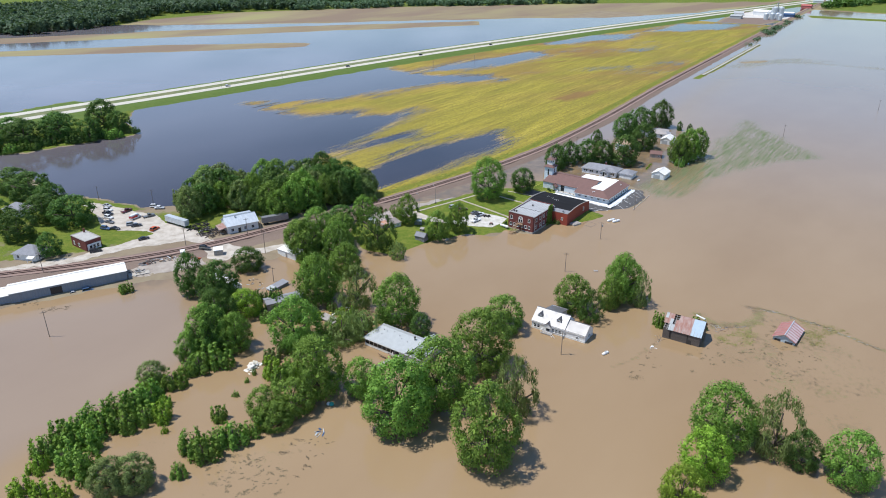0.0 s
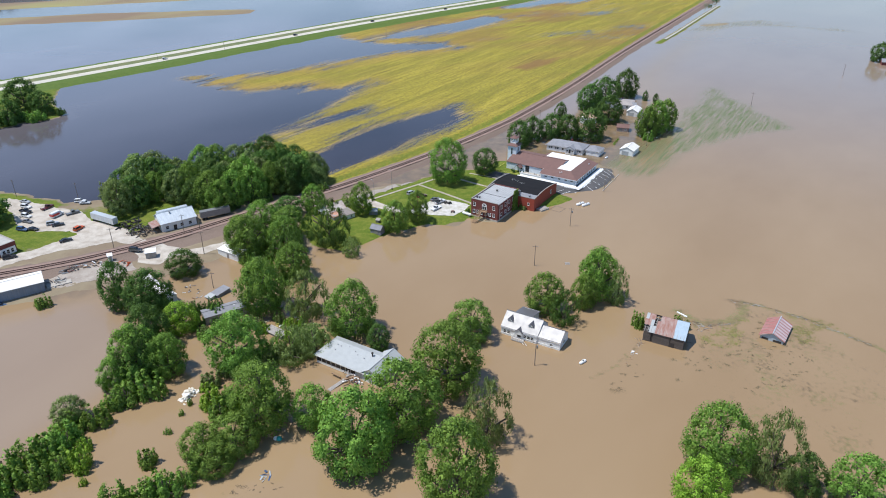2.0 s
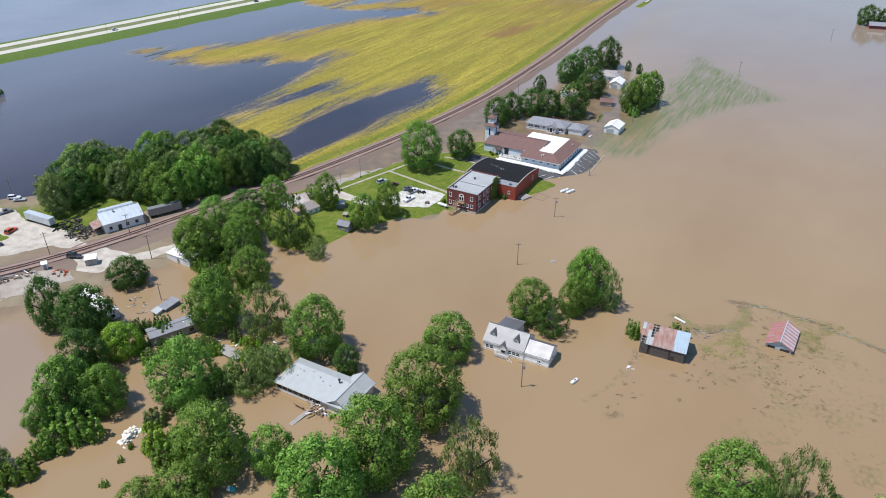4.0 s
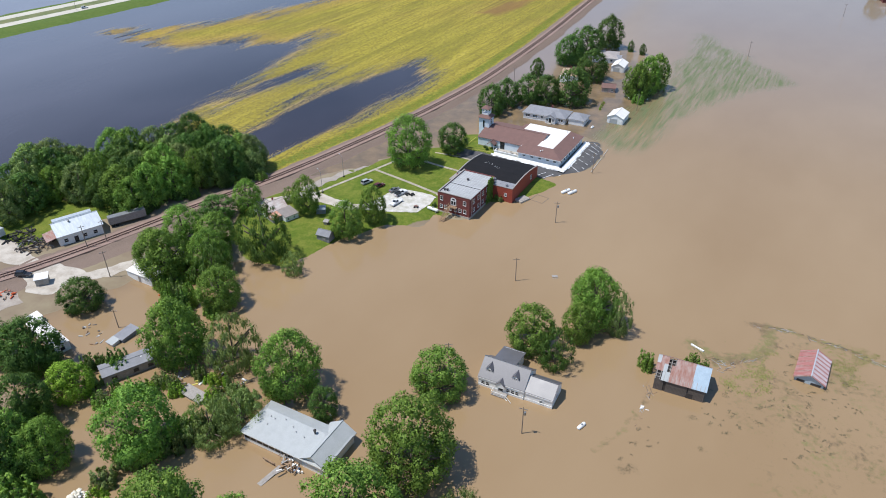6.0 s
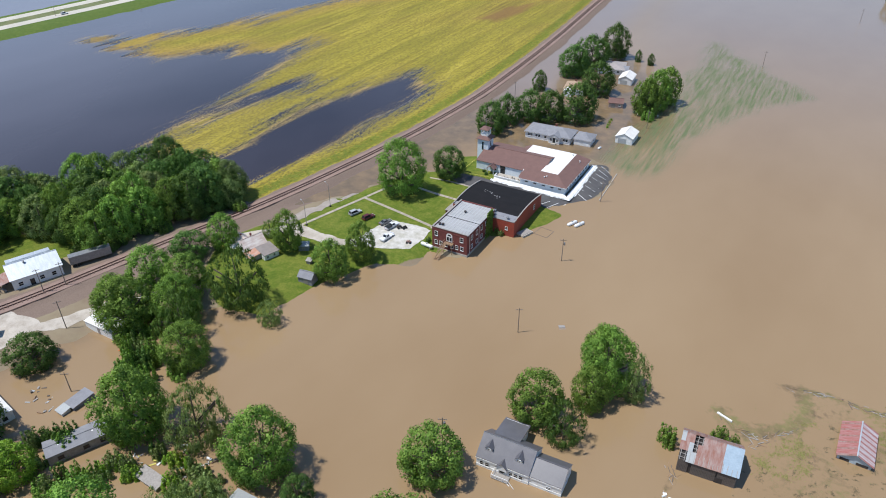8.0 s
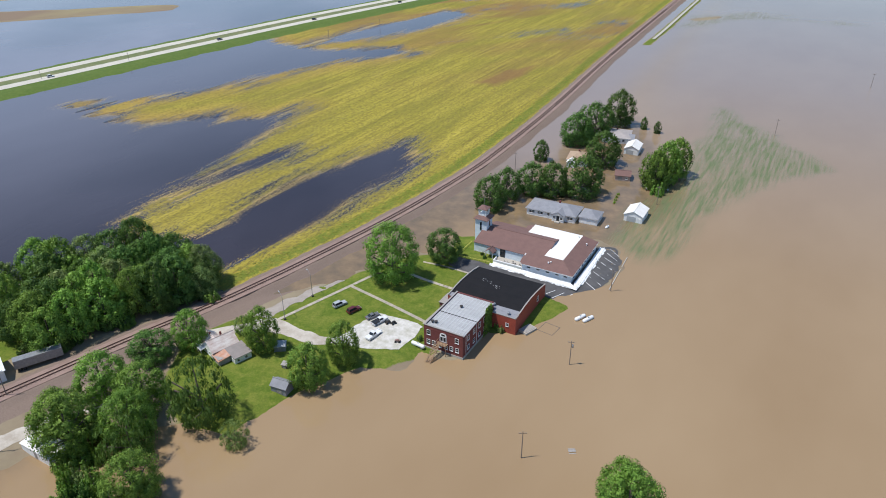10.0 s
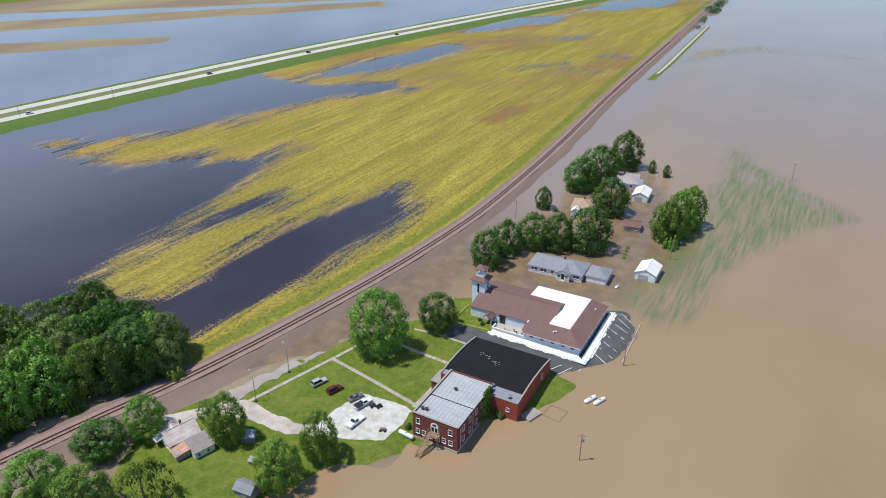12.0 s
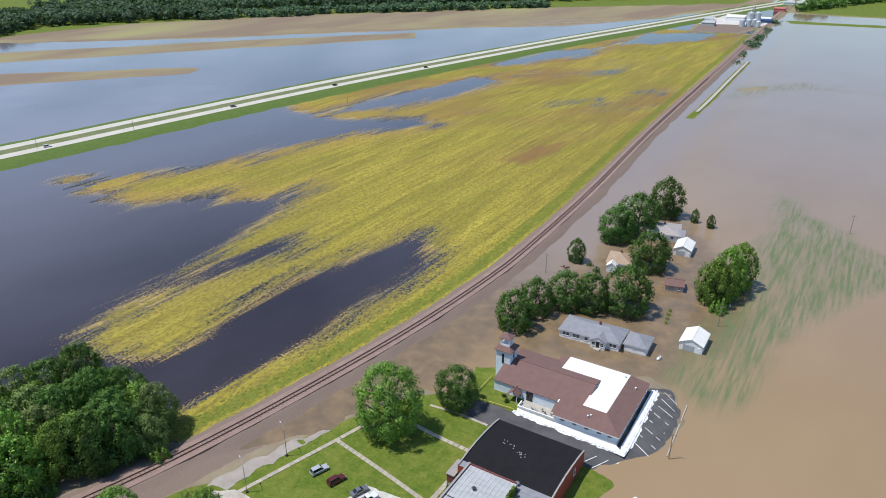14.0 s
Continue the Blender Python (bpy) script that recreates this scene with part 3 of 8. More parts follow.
# more tint with distance paints in reflected sky; real silt along the railway
_silt_sky = np.clip(-_hw / 10.0, 0, 1) * (0.72 + 0.25 * fbm(_wx * 2.2 + _wy, _wy - _wx * 0.2, 160.0, 83)) + np.clip((-_wx - 300) / 160, 0, 1) * (_hw > 0) * (_r < 0) * 0.46 + np.clip((_wy - 360) / 260, 0, 1) * np.clip((_r - 20) / 40, 0, 1) * 0.34 + np.clip((_r - 1.0) / 3, 0, 1) * np.clip((40.0 - _r) / 20.0, 0, 1) * 0.45 * np.clip((_wy - 340) / 40, 0, 1)
_silt_sky = np.maximum(_silt_sky, np.clip((inside(_wx, _wy, SPIT) + 60) / 60, 0, 1) * (_r < 0) * 0.5)
# greyish patch that paints sky reflection onto the near water
_silt_sky = np.maximum(_silt_sky, np.clip((inside(_wx, _wy, [(-262, 60), (-226, 132), (-196, 128), (-178, 108), (-178, 86), (-177, 62), (-176, -40), (-300, -60)]) + fbm(_wx, _wy, 22.0, 47) * 5 + 4) / 10.0, 0, 1) * 0.26)
water = tagged(sheet("water", WX, WY, np.zeros_like(_wx), water_material()), "still muddy brown flood water over the fields", "water", kind="structure")
_sprout = cover(lie(_wx, _wy)[8])
_patch = np.clip((inside(_wx, _wy, WEED_FLAT) + fbm(_wx, _wy, 18.0, 61) * 8 + 3) / 10.0, 0, 1) * (0.62 + 0.25 * fbm(_wx, _wy, 9.0, 63)) * 1.18
for _l, _w, _k in (([(-53, 231), (-46, 227), (-38, 232), (-34, 240), (-36, 248)], 5.0, 1.25), ([(-41, 247.5), (-30, 249.5), (-17, 248.5), (4, 243), (18, 236)], 2.2, 1.3), ([(-38, 232), (-26, 222), (-22, 208)], 6.0, 0.95), ([(-64, 182), (-60, 192), (-58, 205)], 2.4, 0.95)):
    _patch = np.maximum(_patch, _k * np.clip(1.2 - np.abs(beside(_wx, _wy, _l)) / _w, 0, 1))
_patch = np.maximum(_patch, 0.72 * np.clip((inside(_wx, _wy, [(-133, 62), (-133, 76), (-131, 92), (-119, 106), (-106, 102), (-104, 88), (-112, 78), (-118, 66)]) + fbm(_wx, _wy, 14.0, 65) * 7) / 8.0, 0, 1))
_patch = np.maximum(_patch, 0.70 * np.clip((inside(_wx, _wy, [(-158, 66), (-142, 68), (-138, 86), (-150, 92), (-160, 84)]) + fbm(_wx, _wy, 14.0, 65) * 6) / 8.0, 0, 1))
_patch = np.maximum(_patch, 0.66 * np.clip((4.0 - np.abs(beside(_wx, _wy, [(-262, 80), (-250, 100), (-238, 122), (-224, 138)]) - 6.0)) / 4.0, 0, 1))
_at = water.data.attributes.new("scum", "FLOAT", "POINT")
_at.data.foreach_set("value", _patch.ravel())
_yards = np.clip((inside(_wx, _wy, GARDEN) + fbm(_wx, _wy, 16.0, 67) * 8 + 8) / 10.0, 0, 1) * 0.85
_yards = np.maximum(_yards, np.clip((_r - 1.0) / 3, 0, 1) * np.clip((34.0 - _r) / 14.0, 0, 1) * (_wy > 120) * np.clip((430 - _wy) / 60, 0, 1) * 0.85)
_at = water.data.attributes.new("sprout", "FLOAT", "POINT")
_at.data.foreach_set("value", _sprout.ravel())
paint_zone(water, "tint", (_mud, _green, _silt_sky, _yards))

# ---- small kit for meshes ----
def mesh_of(bm, name, mat, smooth=False):
    bmesh.ops.recalc_face_normals(bm, faces=bm.faces)
    me = bpy.data.meshes.new(name)
    bm.to_mesh(me)
    bm.free()
    me.materials.append(mat)
    if smooth:
        me.polygons.foreach_set("use_smooth", np.ones(len(me.polygons), bool))
    return me


def part(name, bm, mat, parent=None, label="", at=None, smooth=False):
    """Links a bmesh, or a mesh that is shared, as one mesh object under a thing or a part."""
    me = mesh_of(bm, name, mat, smooth) if isinstance(bm, bmesh.types.BMesh) else bm
    ob = new(name, me)
    ob.parent = parent
    if at is not None:
        ob.matrix_basis = at
    return tagged(ob, label)


def thing(name, x, y, z, turn=0.0, label="", category="", group=""):
    ob = new(name)
    ob.empty_display_size = 0.2
    ob.matrix_basis = pose(x, y, z, 0, 0, turn)
    return tagged(ob, label, category, group)


def box(bm, x0, y0, z0, x1, y1, z1, m=None):
    vs = [bm.verts.new((x, y, z)) for z in (z0, z1) for x, y in ((x0, y0), (x1, y0), (x1, y1), (x0, y1))]
    for f in ((0, 3, 2, 1), (4, 5, 6, 7), (0, 1, 5, 4), (1, 2, 6, 5), (2, 3, 7, 6), (3, 0, 4, 7)):
        bm.faces.new([vs[i] for i in f])
    if m is not None:
        bmesh.ops.transform(bm, matrix=m, verts=vs)
    return vs


def boxes(*dims):
    bm = bmesh.new()
    for d in dims:
        box(bm, *d)
    return bm


def beam(bm, a, b, w, h=None, sides=4):
    """A bar from a to b."""
    a, b = Vector(a), Vector(b)
    h = h or w
    d = b - a
    q = d.to_track_quat("Z", "Y").to_matrix()
    rings = []
    for p in (a, b):
        ring = []
        for k in range(sides):
            t = 2 * math.pi * (k + 0.5) / sides
            s = 0.7071 if sides == 4 else 0.5
            ring.append(bm.verts.new(p + q @ Vector((math.cos(t) * w * s, math.sin(t) * h * s, 0))))
        rings.append(ring)
    for k in range(sides):
        j = (k + 1) % sides
        bm.faces.new((rings[0][k], rings[0][j], rings[1][j], rings[1][k]))
    bm.faces.new(rings[0][::-1])
    bm.faces.new(rings[1])


def bars(*rows, sides=4):
    bm = bmesh.new()
    for a, b, w in rows:
        beam(bm, a, b, w, sides=sides)
    return bm


def lathe(bm, profile, sides=12, m=None):
    """A turned body about z: profile of (radius, height), closed at both ends."""
    rings = []
    for r, z in profile:
        rings.append([bm.verts.new((r * math.cos(2 * math.pi * k / sides), r * math.sin(2 * math.pi * k / sides), z)) for k in range(sides)])
    for a, b in zip(rings[:-1], rings[1:]):
        for k in range(sides):
            j = (k + 1) % sides
            bm.faces.new((a[k], a[j], b[j], b[k]))
    bm.faces.new(rings[0][::-1])
    bm.faces.new(rings[-1])
    if m is not None:
        bmesh.ops.transform(bm, matrix=m, verts=[v for r in rings for v in r])


def slab(bm, quad, t):
    """A thick plate under the polygon quad (top corners, seen anticlockwise from above), t thick downwards."""
    up = [bm.verts.new(p) for p in quad]
    lo = [bm.verts.new((p[0], p[1], p[2] - t)) for p in quad]
    bm.faces.new(up)
    bm.faces.new(lo[::-1])
    n = len(quad)
    for k in range(n):
        j = (k + 1) % n
        bm.faces.new((up[j], up[k], lo[k], lo[j]))


def plate(*quads, t=0.18):
    bm = bmesh.new()
    for q in quads:
        slab(bm, q, t)
    return bm


def extruded(profile, axis, a, b):
    """A solid with the outline profile (u, z), drawn out along x or y from a to b."""
    bm = bmesh.new()
    ends = []
    for w in (a, b):
        ends.append([bm.verts.new((w, u, z) if axis == "x" else (u, w, z)) for u, z in profile])
    n = len(profile)
    for k in range(n):
        j = (k + 1) % n
        bm.faces.new((ends[0][k], ends[0][j], ends[1][j], ends[1][k]))
    bm.faces.new(ends[0][::-1])
    bm.faces.new(ends[1])
    return bm


def ribbon(line, left, right, lift=0.0, thick=0.0, zfun=None):
    """A strip of road along a line of plan points, between two offsets to its right, lying on the ground."""
    bm = bmesh.new()
    prev = None
    n = len(line)
    for i, p in enumerate(line):
        d = line[min(i + 1, n - 1)] - line[max(i - 1, 0)]
        d = d / np.linalg.norm(d)
        r = np.array((d[1], -d[0]))
        row = []
        for o in (left, right):
            q = p + r * o
            z = (zfun(q[0], q[1]) if zfun else 0.0) + lift
            row.append(bm.verts.new((q[0], q[1], z)))
        if thick:
            for k in (0, 1):
                c = row[k].co
                row.append(bm.verts.new((c.x, c.y, c.z - thick)))
        if prev:
            bm.faces.new((prev[0], prev[1], row[1], row[0]))
            if thick:
                bm.faces.new((prev[2], prev[0], row[0], row[2]))
                bm.faces.new((prev[1], prev[3], row[3], row[1]))
        prev = row
    return bm


# ---- ways: railway, highway, streets ----
def frames_along(line):
    """Each point of a line with its unit course."""
    out = []
    for i, p in enumerate(line):
        d = line[min(i + 1, len(line) - 1)] - line[max(i - 1, 0)]
        out.append((p, d / np.linalg.norm(d)))
    return out


tagged(part("railway_ballast", ribbon(curve(RAIL, 6.0), -2.9, 2.9, 1.62, 0.5), BALLAST), "brown stone ballast bed of the railway", "ballast", kind="structure")
railway = thing("railway_track", -205, 336, 1.6, 0, "single railway track of rusty rails on dark ties", "railway track")
_inv = railway.matrix_basis.inverted()
for _o in (-0.75, 0.75):
    _bm = ribbon(curve(RAIL, 6.0), _o - 0.11, _o + 0.11, 1.90, 0.2)
    bmesh.ops.transform(_bm, matrix=_inv, verts=_bm.verts)
    part("rail", _bm, RAIL_STEEL, railway)
_near = curve([p for p in RAIL if 120 < p[1] < 430], 1.15)
_tie = mesh_of(boxes((-1.3, -0.14, 0, 1.3, 0.14, 0.17)), "tie", TIE)
_rest = bmesh.new()
for _i, (_p, _d) in enumerate(frames_along(_near)):
    _m = pose(_p[0], _p[1], 1.58, 0, 0, math.degrees(math.atan2(_d[1], _d[0])) - 90)
    if _i < 290:
        part("tie", _tie, None, railway, at=_inv @ _m)
    else:
        box(_rest, -1.3, -0.14, 0, 1.3, 0.14, 0.17, _inv @ _m)
for _p, _d in frames_along(curve([p for p in RAIL if 420 < p[1] < 900], 1.3)):
    box(_rest, -1.3, -0.16, 0, 1.3, 0.16, 0.17, _inv @ pose(_p[0], _p[1], 1.58, 0, 0, math.degrees(math.atan2(_d[1], _d[0])) - 90))
tagged(part("tie_row", _rest, TIE, railway), kind="stuff")

_hw = curve(HIGHWAY, 25.0)
for _n, (_a, _b) in (("road_west", (-16.0, -6.5)), ("road_east", (4.5, 14.0))):
    tagged(part(_n, ribbon(_hw, _a, _b, 1.60, 0.3), ROADSLAB), "pale concrete carriageway of a divided highway", "highway", kind="structure")
tagged(part("road_lane", ribbon(curve([(-199, 720), (-200, 765), (-204, 870), (-208, 985)], 20.0), -1.2, 1.2, 0.72, 0.3), CONCRETE), "pale concrete farm lane between sheets of flood water", "lane", kind="structure")
tagged(part("road_median", ribbon(_hw, -6.45, 4.45, 1.56), surface("median_grass", (0.12, 0.15, 0.045), (0.22, 0.20, 0.085), scale=0.1, grain=1.0)), "dry grass median between the carriageways", "median", kind="structure")

# ---- trees ----
def leaf_cloud(rng, lobes, count, size, droop=0.0, flat=0.45, heart=None, thin=0.62):
    """Leaf clumps on the shells of round lobes (x, y, z, radius), as folded kites; they turn away from the heart."""
    lob = np.array(lobes)
    area = lob[:, 3] ** 2
    pick = rng.choice(len(lob), count, p=area / area.sum())
    n = rng.normal(size=(count, 3))
    n /= np.linalg.norm(n, axis=1)[:, None]
    if heart is not None:
        out = lob[pick, :3] - np.array(heart)
        out[:, 2] /= flat
        out /= np.linalg.norm(out, axis=1)[:, None] + 1e-6
        back = (n * out).sum(1)
        n = np.where((back < -0.15)[:, None], n - 2 * back[:, None] * out, n)
    n[:, 2] = np.where(n[:, 2] < -0.6, -n[:, 2] * 0.6, n[:, 2])
    core = rng.random(count) < 0.12
    depth = np.where(core, 0.25 + 0.4 * rng.random(count), 1.06 - 0.36 * rng.random(count) ** 1.6)
    squash = np.array((1.0, 1.0, flat))
    c = lob[pick, :3] + n * (lob[pick, 3] * depth)[:, None] * squash
    c[:, 2] -= droop * rng.random(count) ** 2
    d = n * 0.8 + rng.normal(size=(count, 3)) * 0.55 + np.array((0, 0, 0.45))
    d /= np.linalg.norm(d, axis=1)[:, None]
    t = np.cross(d, rng.normal(size=(count, 3)))
    t /= np.linalg.norm(t, axis=1)[:, None]
    if droop:
        t = t * 0.5 + np.array((0, 0, -0.9))
    b = np.cross(d, t)
    s = (size * np.where(core, 2.6, 0.55 + 0.9 * rng.random(count)))[:, None]
    t, b, d = t * squash, b * squash, d * squash
    co = np.stack([c - t * s, c - b * s * thin + d * s * 0.22, c + t * s, c + b * s * thin + d * s * 0.22], 1)
    soft = n * np.array((1.0, 1.0, 1.2)) * 0.95 + d * 0.28 + np.array((0, 0, 0.10))
    soft /= np.linalg.norm(soft, axis=1)[:, None]
    return co.reshape(-1, 3), np.repeat(soft, 4, axis=0)


def quads_mesh(name, co, mat, normals=None):
    me = bpy.data.meshes.new(name)
    nf = len(co) // 4
    me.vertices.add(len(co))
    me.vertices.foreach_set("co", co.ravel())
    me.loops.add(nf * 4)
    me.loops.foreach_set("vertex_index", np.arange(nf * 4, dtype=np.int32))
    me.polygons.add(nf)
    me.polygons.foreach_set("loop_start", np.arange(0, nf * 4, 4, dtype=np.int32))
    me.update(calc_edges=True)
    if normals is not None:
        me.polygons.foreach_set("use_smooth", np.ones(nf, bool))
        me.normals_split_custom_set_from_vertices(normals.tolist())
    me.materials.append(mat)
    return me


def tree_template(kind, seed):
    """Trunk and crown of one kind of tree, one metre high and one metre in crown radius."""
    rng = np.random.default_rng(seed)
    lobes = []
    # lobes, leaf clumps and their size, droop, lobe radii, raggedness, height of the widest part, width at the foot
    n, count, size, droop, r0, r1, rag, belly, foot = {
        "oak": (74, 12500, 0.0215, 0.0, 0.17, 0.28, 0.15, 0.38, 0.70),
        "round": (60, 8600, 0.026, 0.0, 0.19, 0.28, 0.07, 0.40, 0.72),
        "tall": (74, 11500, 0.024, 0.0, 0.18, 0.29, 0.14, 0.36, 0.72),
        "willow": (72, 9600, 0.027, 0.07, 0.12, 0.22, 0.20, 0.40, 0.60),
        "copse": (56, 5600, 0.032, 0.0, 0.17, 0.30, 0.14, 0.42, 0.78),
        "shrub": (36, 1700, 0.052, 0.0, 0.22, 0.38, 0.20, 0.34, 0.80),
    }[kind]
    half = 0.5
    heart = (0.0, 0.0, 0.42)
    if kind == "shrub":
        for k in range(9):
            a, d = k * 2.39996 + rng.uniform(-0.4, 0.4), 0.74 * math.sqrt((k + 0.3) / 9)
            top = (1.0 - 0.45 * d) * rng.uniform(0.66, 1.0)
            for j in range(4):
                f = (j + 0.35) / 4
                rr = (0.36 - 0.24 * f) * rng.uniform(0.85, 1.15)
                lobes.append((math.cos(a) * d + rng.uniform(-0.05, 0.05), math.sin(a) * d + rng.uniform(-0.05, 0.05), top * (0.10 + 0.86 * f), rr))
        n = 0
    outer = int(n * 0.86)
    for k in range(n):
        rr = rng.uniform(r0, r1) * (1.18 if k < outer * 0.35 else 1.0)
        f = (k + 0.5) / outer if k < outer else rng.uniform(0.15, 0.7)
        z = f ** 0.92
        if z > belly:
            wide = math.sqrt(max(0.0, 1 - ((z - belly) / (1 - belly)) ** 2))
        else:
            wide = 1 - (1 - foot) * ((belly - z) / belly) ** 1.6
        a = k * 2.39996 + rng.uniform(-0.4, 0.4)
        far = (1.0 + rng.uniform(-rag, rag * 0.6)) if k < outer else rng.uniform(0.2, 0.5)
        lobes.append((math.cos(a) * max(0.0, wide - rr * 0.9) * far, math.sin(a) * max(0.0, wide - rr * 0.9) * far, rr * 0.42 + z * (1 - rr * 0.9) * (1 + 0.3 * (far - 1)), rr))
    if kind != "shrub":
        for k in range(9):
            a = k * 0.698 + rng.uniform(-0.2, 0.2)
            lobes.append((math.cos(a) * foot * 0.72, math.sin(a) * foot * 0.72, 0.15 + rng.uniform(-0.03, 0.04), rng.uniform(0.22, 0.30)))
    co, normals = leaf_cloud(rng, lobes, count, size, droop, half, heart, 0.42 if kind == "willow" else 0.72)
    co[:, 2] = np.clip(co[:, 2], 0.01, 1.12)
    co[:, 2] /= max(1e-6, np.percentile(co[:, 2], 99.6))
    crown = quads_mesh("crown", co, LEAF_MID, normals)
    bm = bmesh.new()
    lean = Vector((rng.uniform(-0.05, 0.05), rng.uniform(-0.05, 0.05), 0))
    beam(bm, (0, 0, 0), Vector((0, 0, 0.32)) + lean, 0.065, sides=7)
    beam(bm, Vector((0, 0, 0.30)) + lean, Vector((0, 0, 0.72)) + lean * 2, 0.055, sides=6)
    for k in rng.choice(len(lobes), 9, replace=False):
        x, y, z, r = lobes[k]
        beam(bm, Vector((0, 0, max(0.16, z * 0.55))) + lean, (x * 0.9, y * 0.9, z), 0.035, sides=5)
    if kind == "shrub":
        for k in range(4):
            beam(bm, (0, 0, 0), (rng.uniform(-0.4, 0.4), rng.uniform(-0.4, 0.4), 0.6), 0.04, sides=5)
    trunk = mesh_of(bm, "trunk", BARK, True)
    return trunk, crown


TREES = {}
TREE_RNG = random.Random(7)


def crown_mesh(kind, variant, mat):
    key = (kind, variant)
    if key not in TREES:
        TREES[key] = tree_template(kind, 100 * len(kind) + ord(kind[0]) + 7 * variant)
    tk = (kind, variant, mat.name)
    if tk not in TREES:
        me = TREES[key][1].copy()
        me.materials.clear()
        me.materials.append(mat)
        TREES[tk] = me
    return TREES[key][0], TREES[tk]


LABELS = {
    "leaf_dark": "dense dark green broadleaf tree", "leaf_mid": "full green broadleaf tree in summer leaf",
    "leaf_bright": "bright yellow-green leafy tree", "leaf_pale": "thin pale grey-green tree",
}


def tree(kind, mat, x, y, h, r, name="tree", wet=None):
    z = ground_at(x, y)
    wet = z < 0 if wet is None else wet
    trunk, crown = crown_mesh(kind, TREE_RNG.randrange(3 if kind in ("oak", "shrub", "tall", "copse") else 2), mat)
    word = LABELS[mat.name] if name == "tree" else LABELS[mat.name].replace("tree", "bush").replace("dense ", "low ")
    ob = thing(name, x, y, z, 0, word + (" standing in brown flood water" if wet else " on grassy ground"), name, "flooded trees" if wet else "trees on land")
    h = h - z
    ob.matrix_basis = Matrix.LocRotScale((x, y, z), Euler((0, 0, TREE_RNG.uniform(0, 6.28))), (r * TREE_RNG.uniform(0.94, 1.06), r * TREE_RNG.uniform(0.94, 1.06), h))
    part("trunk", trunk, None, ob)
    part("crown", crown, None, ob)
    return ob


def grove(kind, mat, rows, name="tree"):
    for x, y, h, r in rows:
        tree(kind, mat, x, y, h, r, name)


# the drowned farmyard and its neighbours
grove("oak", LEAF_MID, [(-79.8, 225.2, 19.5, 7.4), (-98, 156.2, 21, 10.2), (-99, 135.7, 21, 11.1), (-73.8, 121.5, 24, 10), (-137.7, 163.6, 19, 8.6), (-131, 117.7, 19, 9.3), (-155, 131.6, 18.5, 9.8), (-26.1, 163.4, 19.7, 8.9)])
grove("round", LEAF_MID, [(-105, 181.5, 12.7, 8.1), (-91.5, 208.1, 14, 7.0), (-81.4, 217.5, 12, 4.8), (-177, 113, 17, 7.6), (-119.8, 124.6, 12, 5.6), (3.8, 168, 15, 7.2)])
grove("tall", LEAF_MID, [(-171.9, 158, 19.4, 8.8), (-100.8, 119.2, 22, 10.9), (-83, 231.9, 14, 5.6)])
grove("round", LEAF_DARK, [(-125.1, 160.5, 9.2, 4.0), (-214.8, 161, 9.8, 6.6), (-202.5, 137, 16.2, 8.4), (-201.2, 135.8, 14.0, 6.2), (-214.2, 133.6, 17.8, 5.9), (-7, 167.4, 10.8, 4.8)])
grove("willow", LEAF_PALE, [(-156.9, 163.2, 17, 7.4), (-78.1, 143.4, 18, 7.2), (-14, 168.3, 18.7, 7.6), (-141, 149, 10, 6.4), (-72.3, 225.1, 14, 3.8)])
grove("willow", LEAF_DARK, [(-83, 204.1, 12.5, 5.1)])
grove("tall", LEAF_PALE, [(-236, 256, 15, 7.6), (-229, 250, 12, 5.0)])
grove("round", LEAF_BRIGHT, [(-26.4, 148.9, 14.4, 6.6), (-27.5, 134.7, 12.5, 5.9), (-184.9, 135.4, 10.5, 6.0)])
grove("oak", LEAF_DARK, [(-176, 113.8, 15.2, 6.9), (-186, 124, 15, 7.5)])
grove("oak", LEAF_MID, [(-170, 118.5, 13.5, 6.2), (-178.1, 106, 9.5, 4.4)])
grove("round", LEAF_MID, [(-134.6, 100.6, 9.6, 6.0), (-129.8, 106.8, 10.4, 6.6), (-128.6, 99.4, 8.0, 5.2)])
# hedges of bushes through the water
def hedge(line, width, n, r0, r1, h0, h1, mats, seed):
    rng = random.Random(seed)
    pts = curve(line, 1.0)
    for k in range(n):
        p = pts[rng.randrange(len(pts))]
        tree("shrub", rng.choice(mats), p[0] + rng.uniform(-1, 1) * width, p[1] + rng.uniform(-1, 1) * width, rng.uniform(h0, h1), rng.uniform(r0, r1), "bush")


grove("shrub", LEAF_MID, [(-167.4, 55.3, 7.8, 5.0), (-160.4, 56.9, 7.0, 4.6), (-170.9, 60.8, 6.8, 4.5), (-170.5, 65.6, 6.7, 4.4), (-169.6, 70.4, 7.2, 4.7), (-162.4, 64.2, 6.5, 4.3), (-168, 76.1, 7.4, 4.8), (-162.2, 73.8, 7.0, 4.6), (-167.6, 79.8, 7.2, 4.6), (-166.8, 84.0, 7.6, 4.9), (-160.3, 79.3, 6.0, 3.9), (-168, 93.4, 6.4, 4.2), (-170.1, 100, 5.8, 3.9), (-169.1, 103.6, 6.8, 4.6), (-165.5, 109.3, 7.1, 4.9), (-153.7, 57.4, 8.2, 5.4), (-171.9, 108.1, 7.7, 5.3), (-166.4, 60.4, 6.2, 4.2), (-166.0, 69.0, 6.6, 4.4), (-171.0, 87.6, 6.0, 3.8)], "bush")
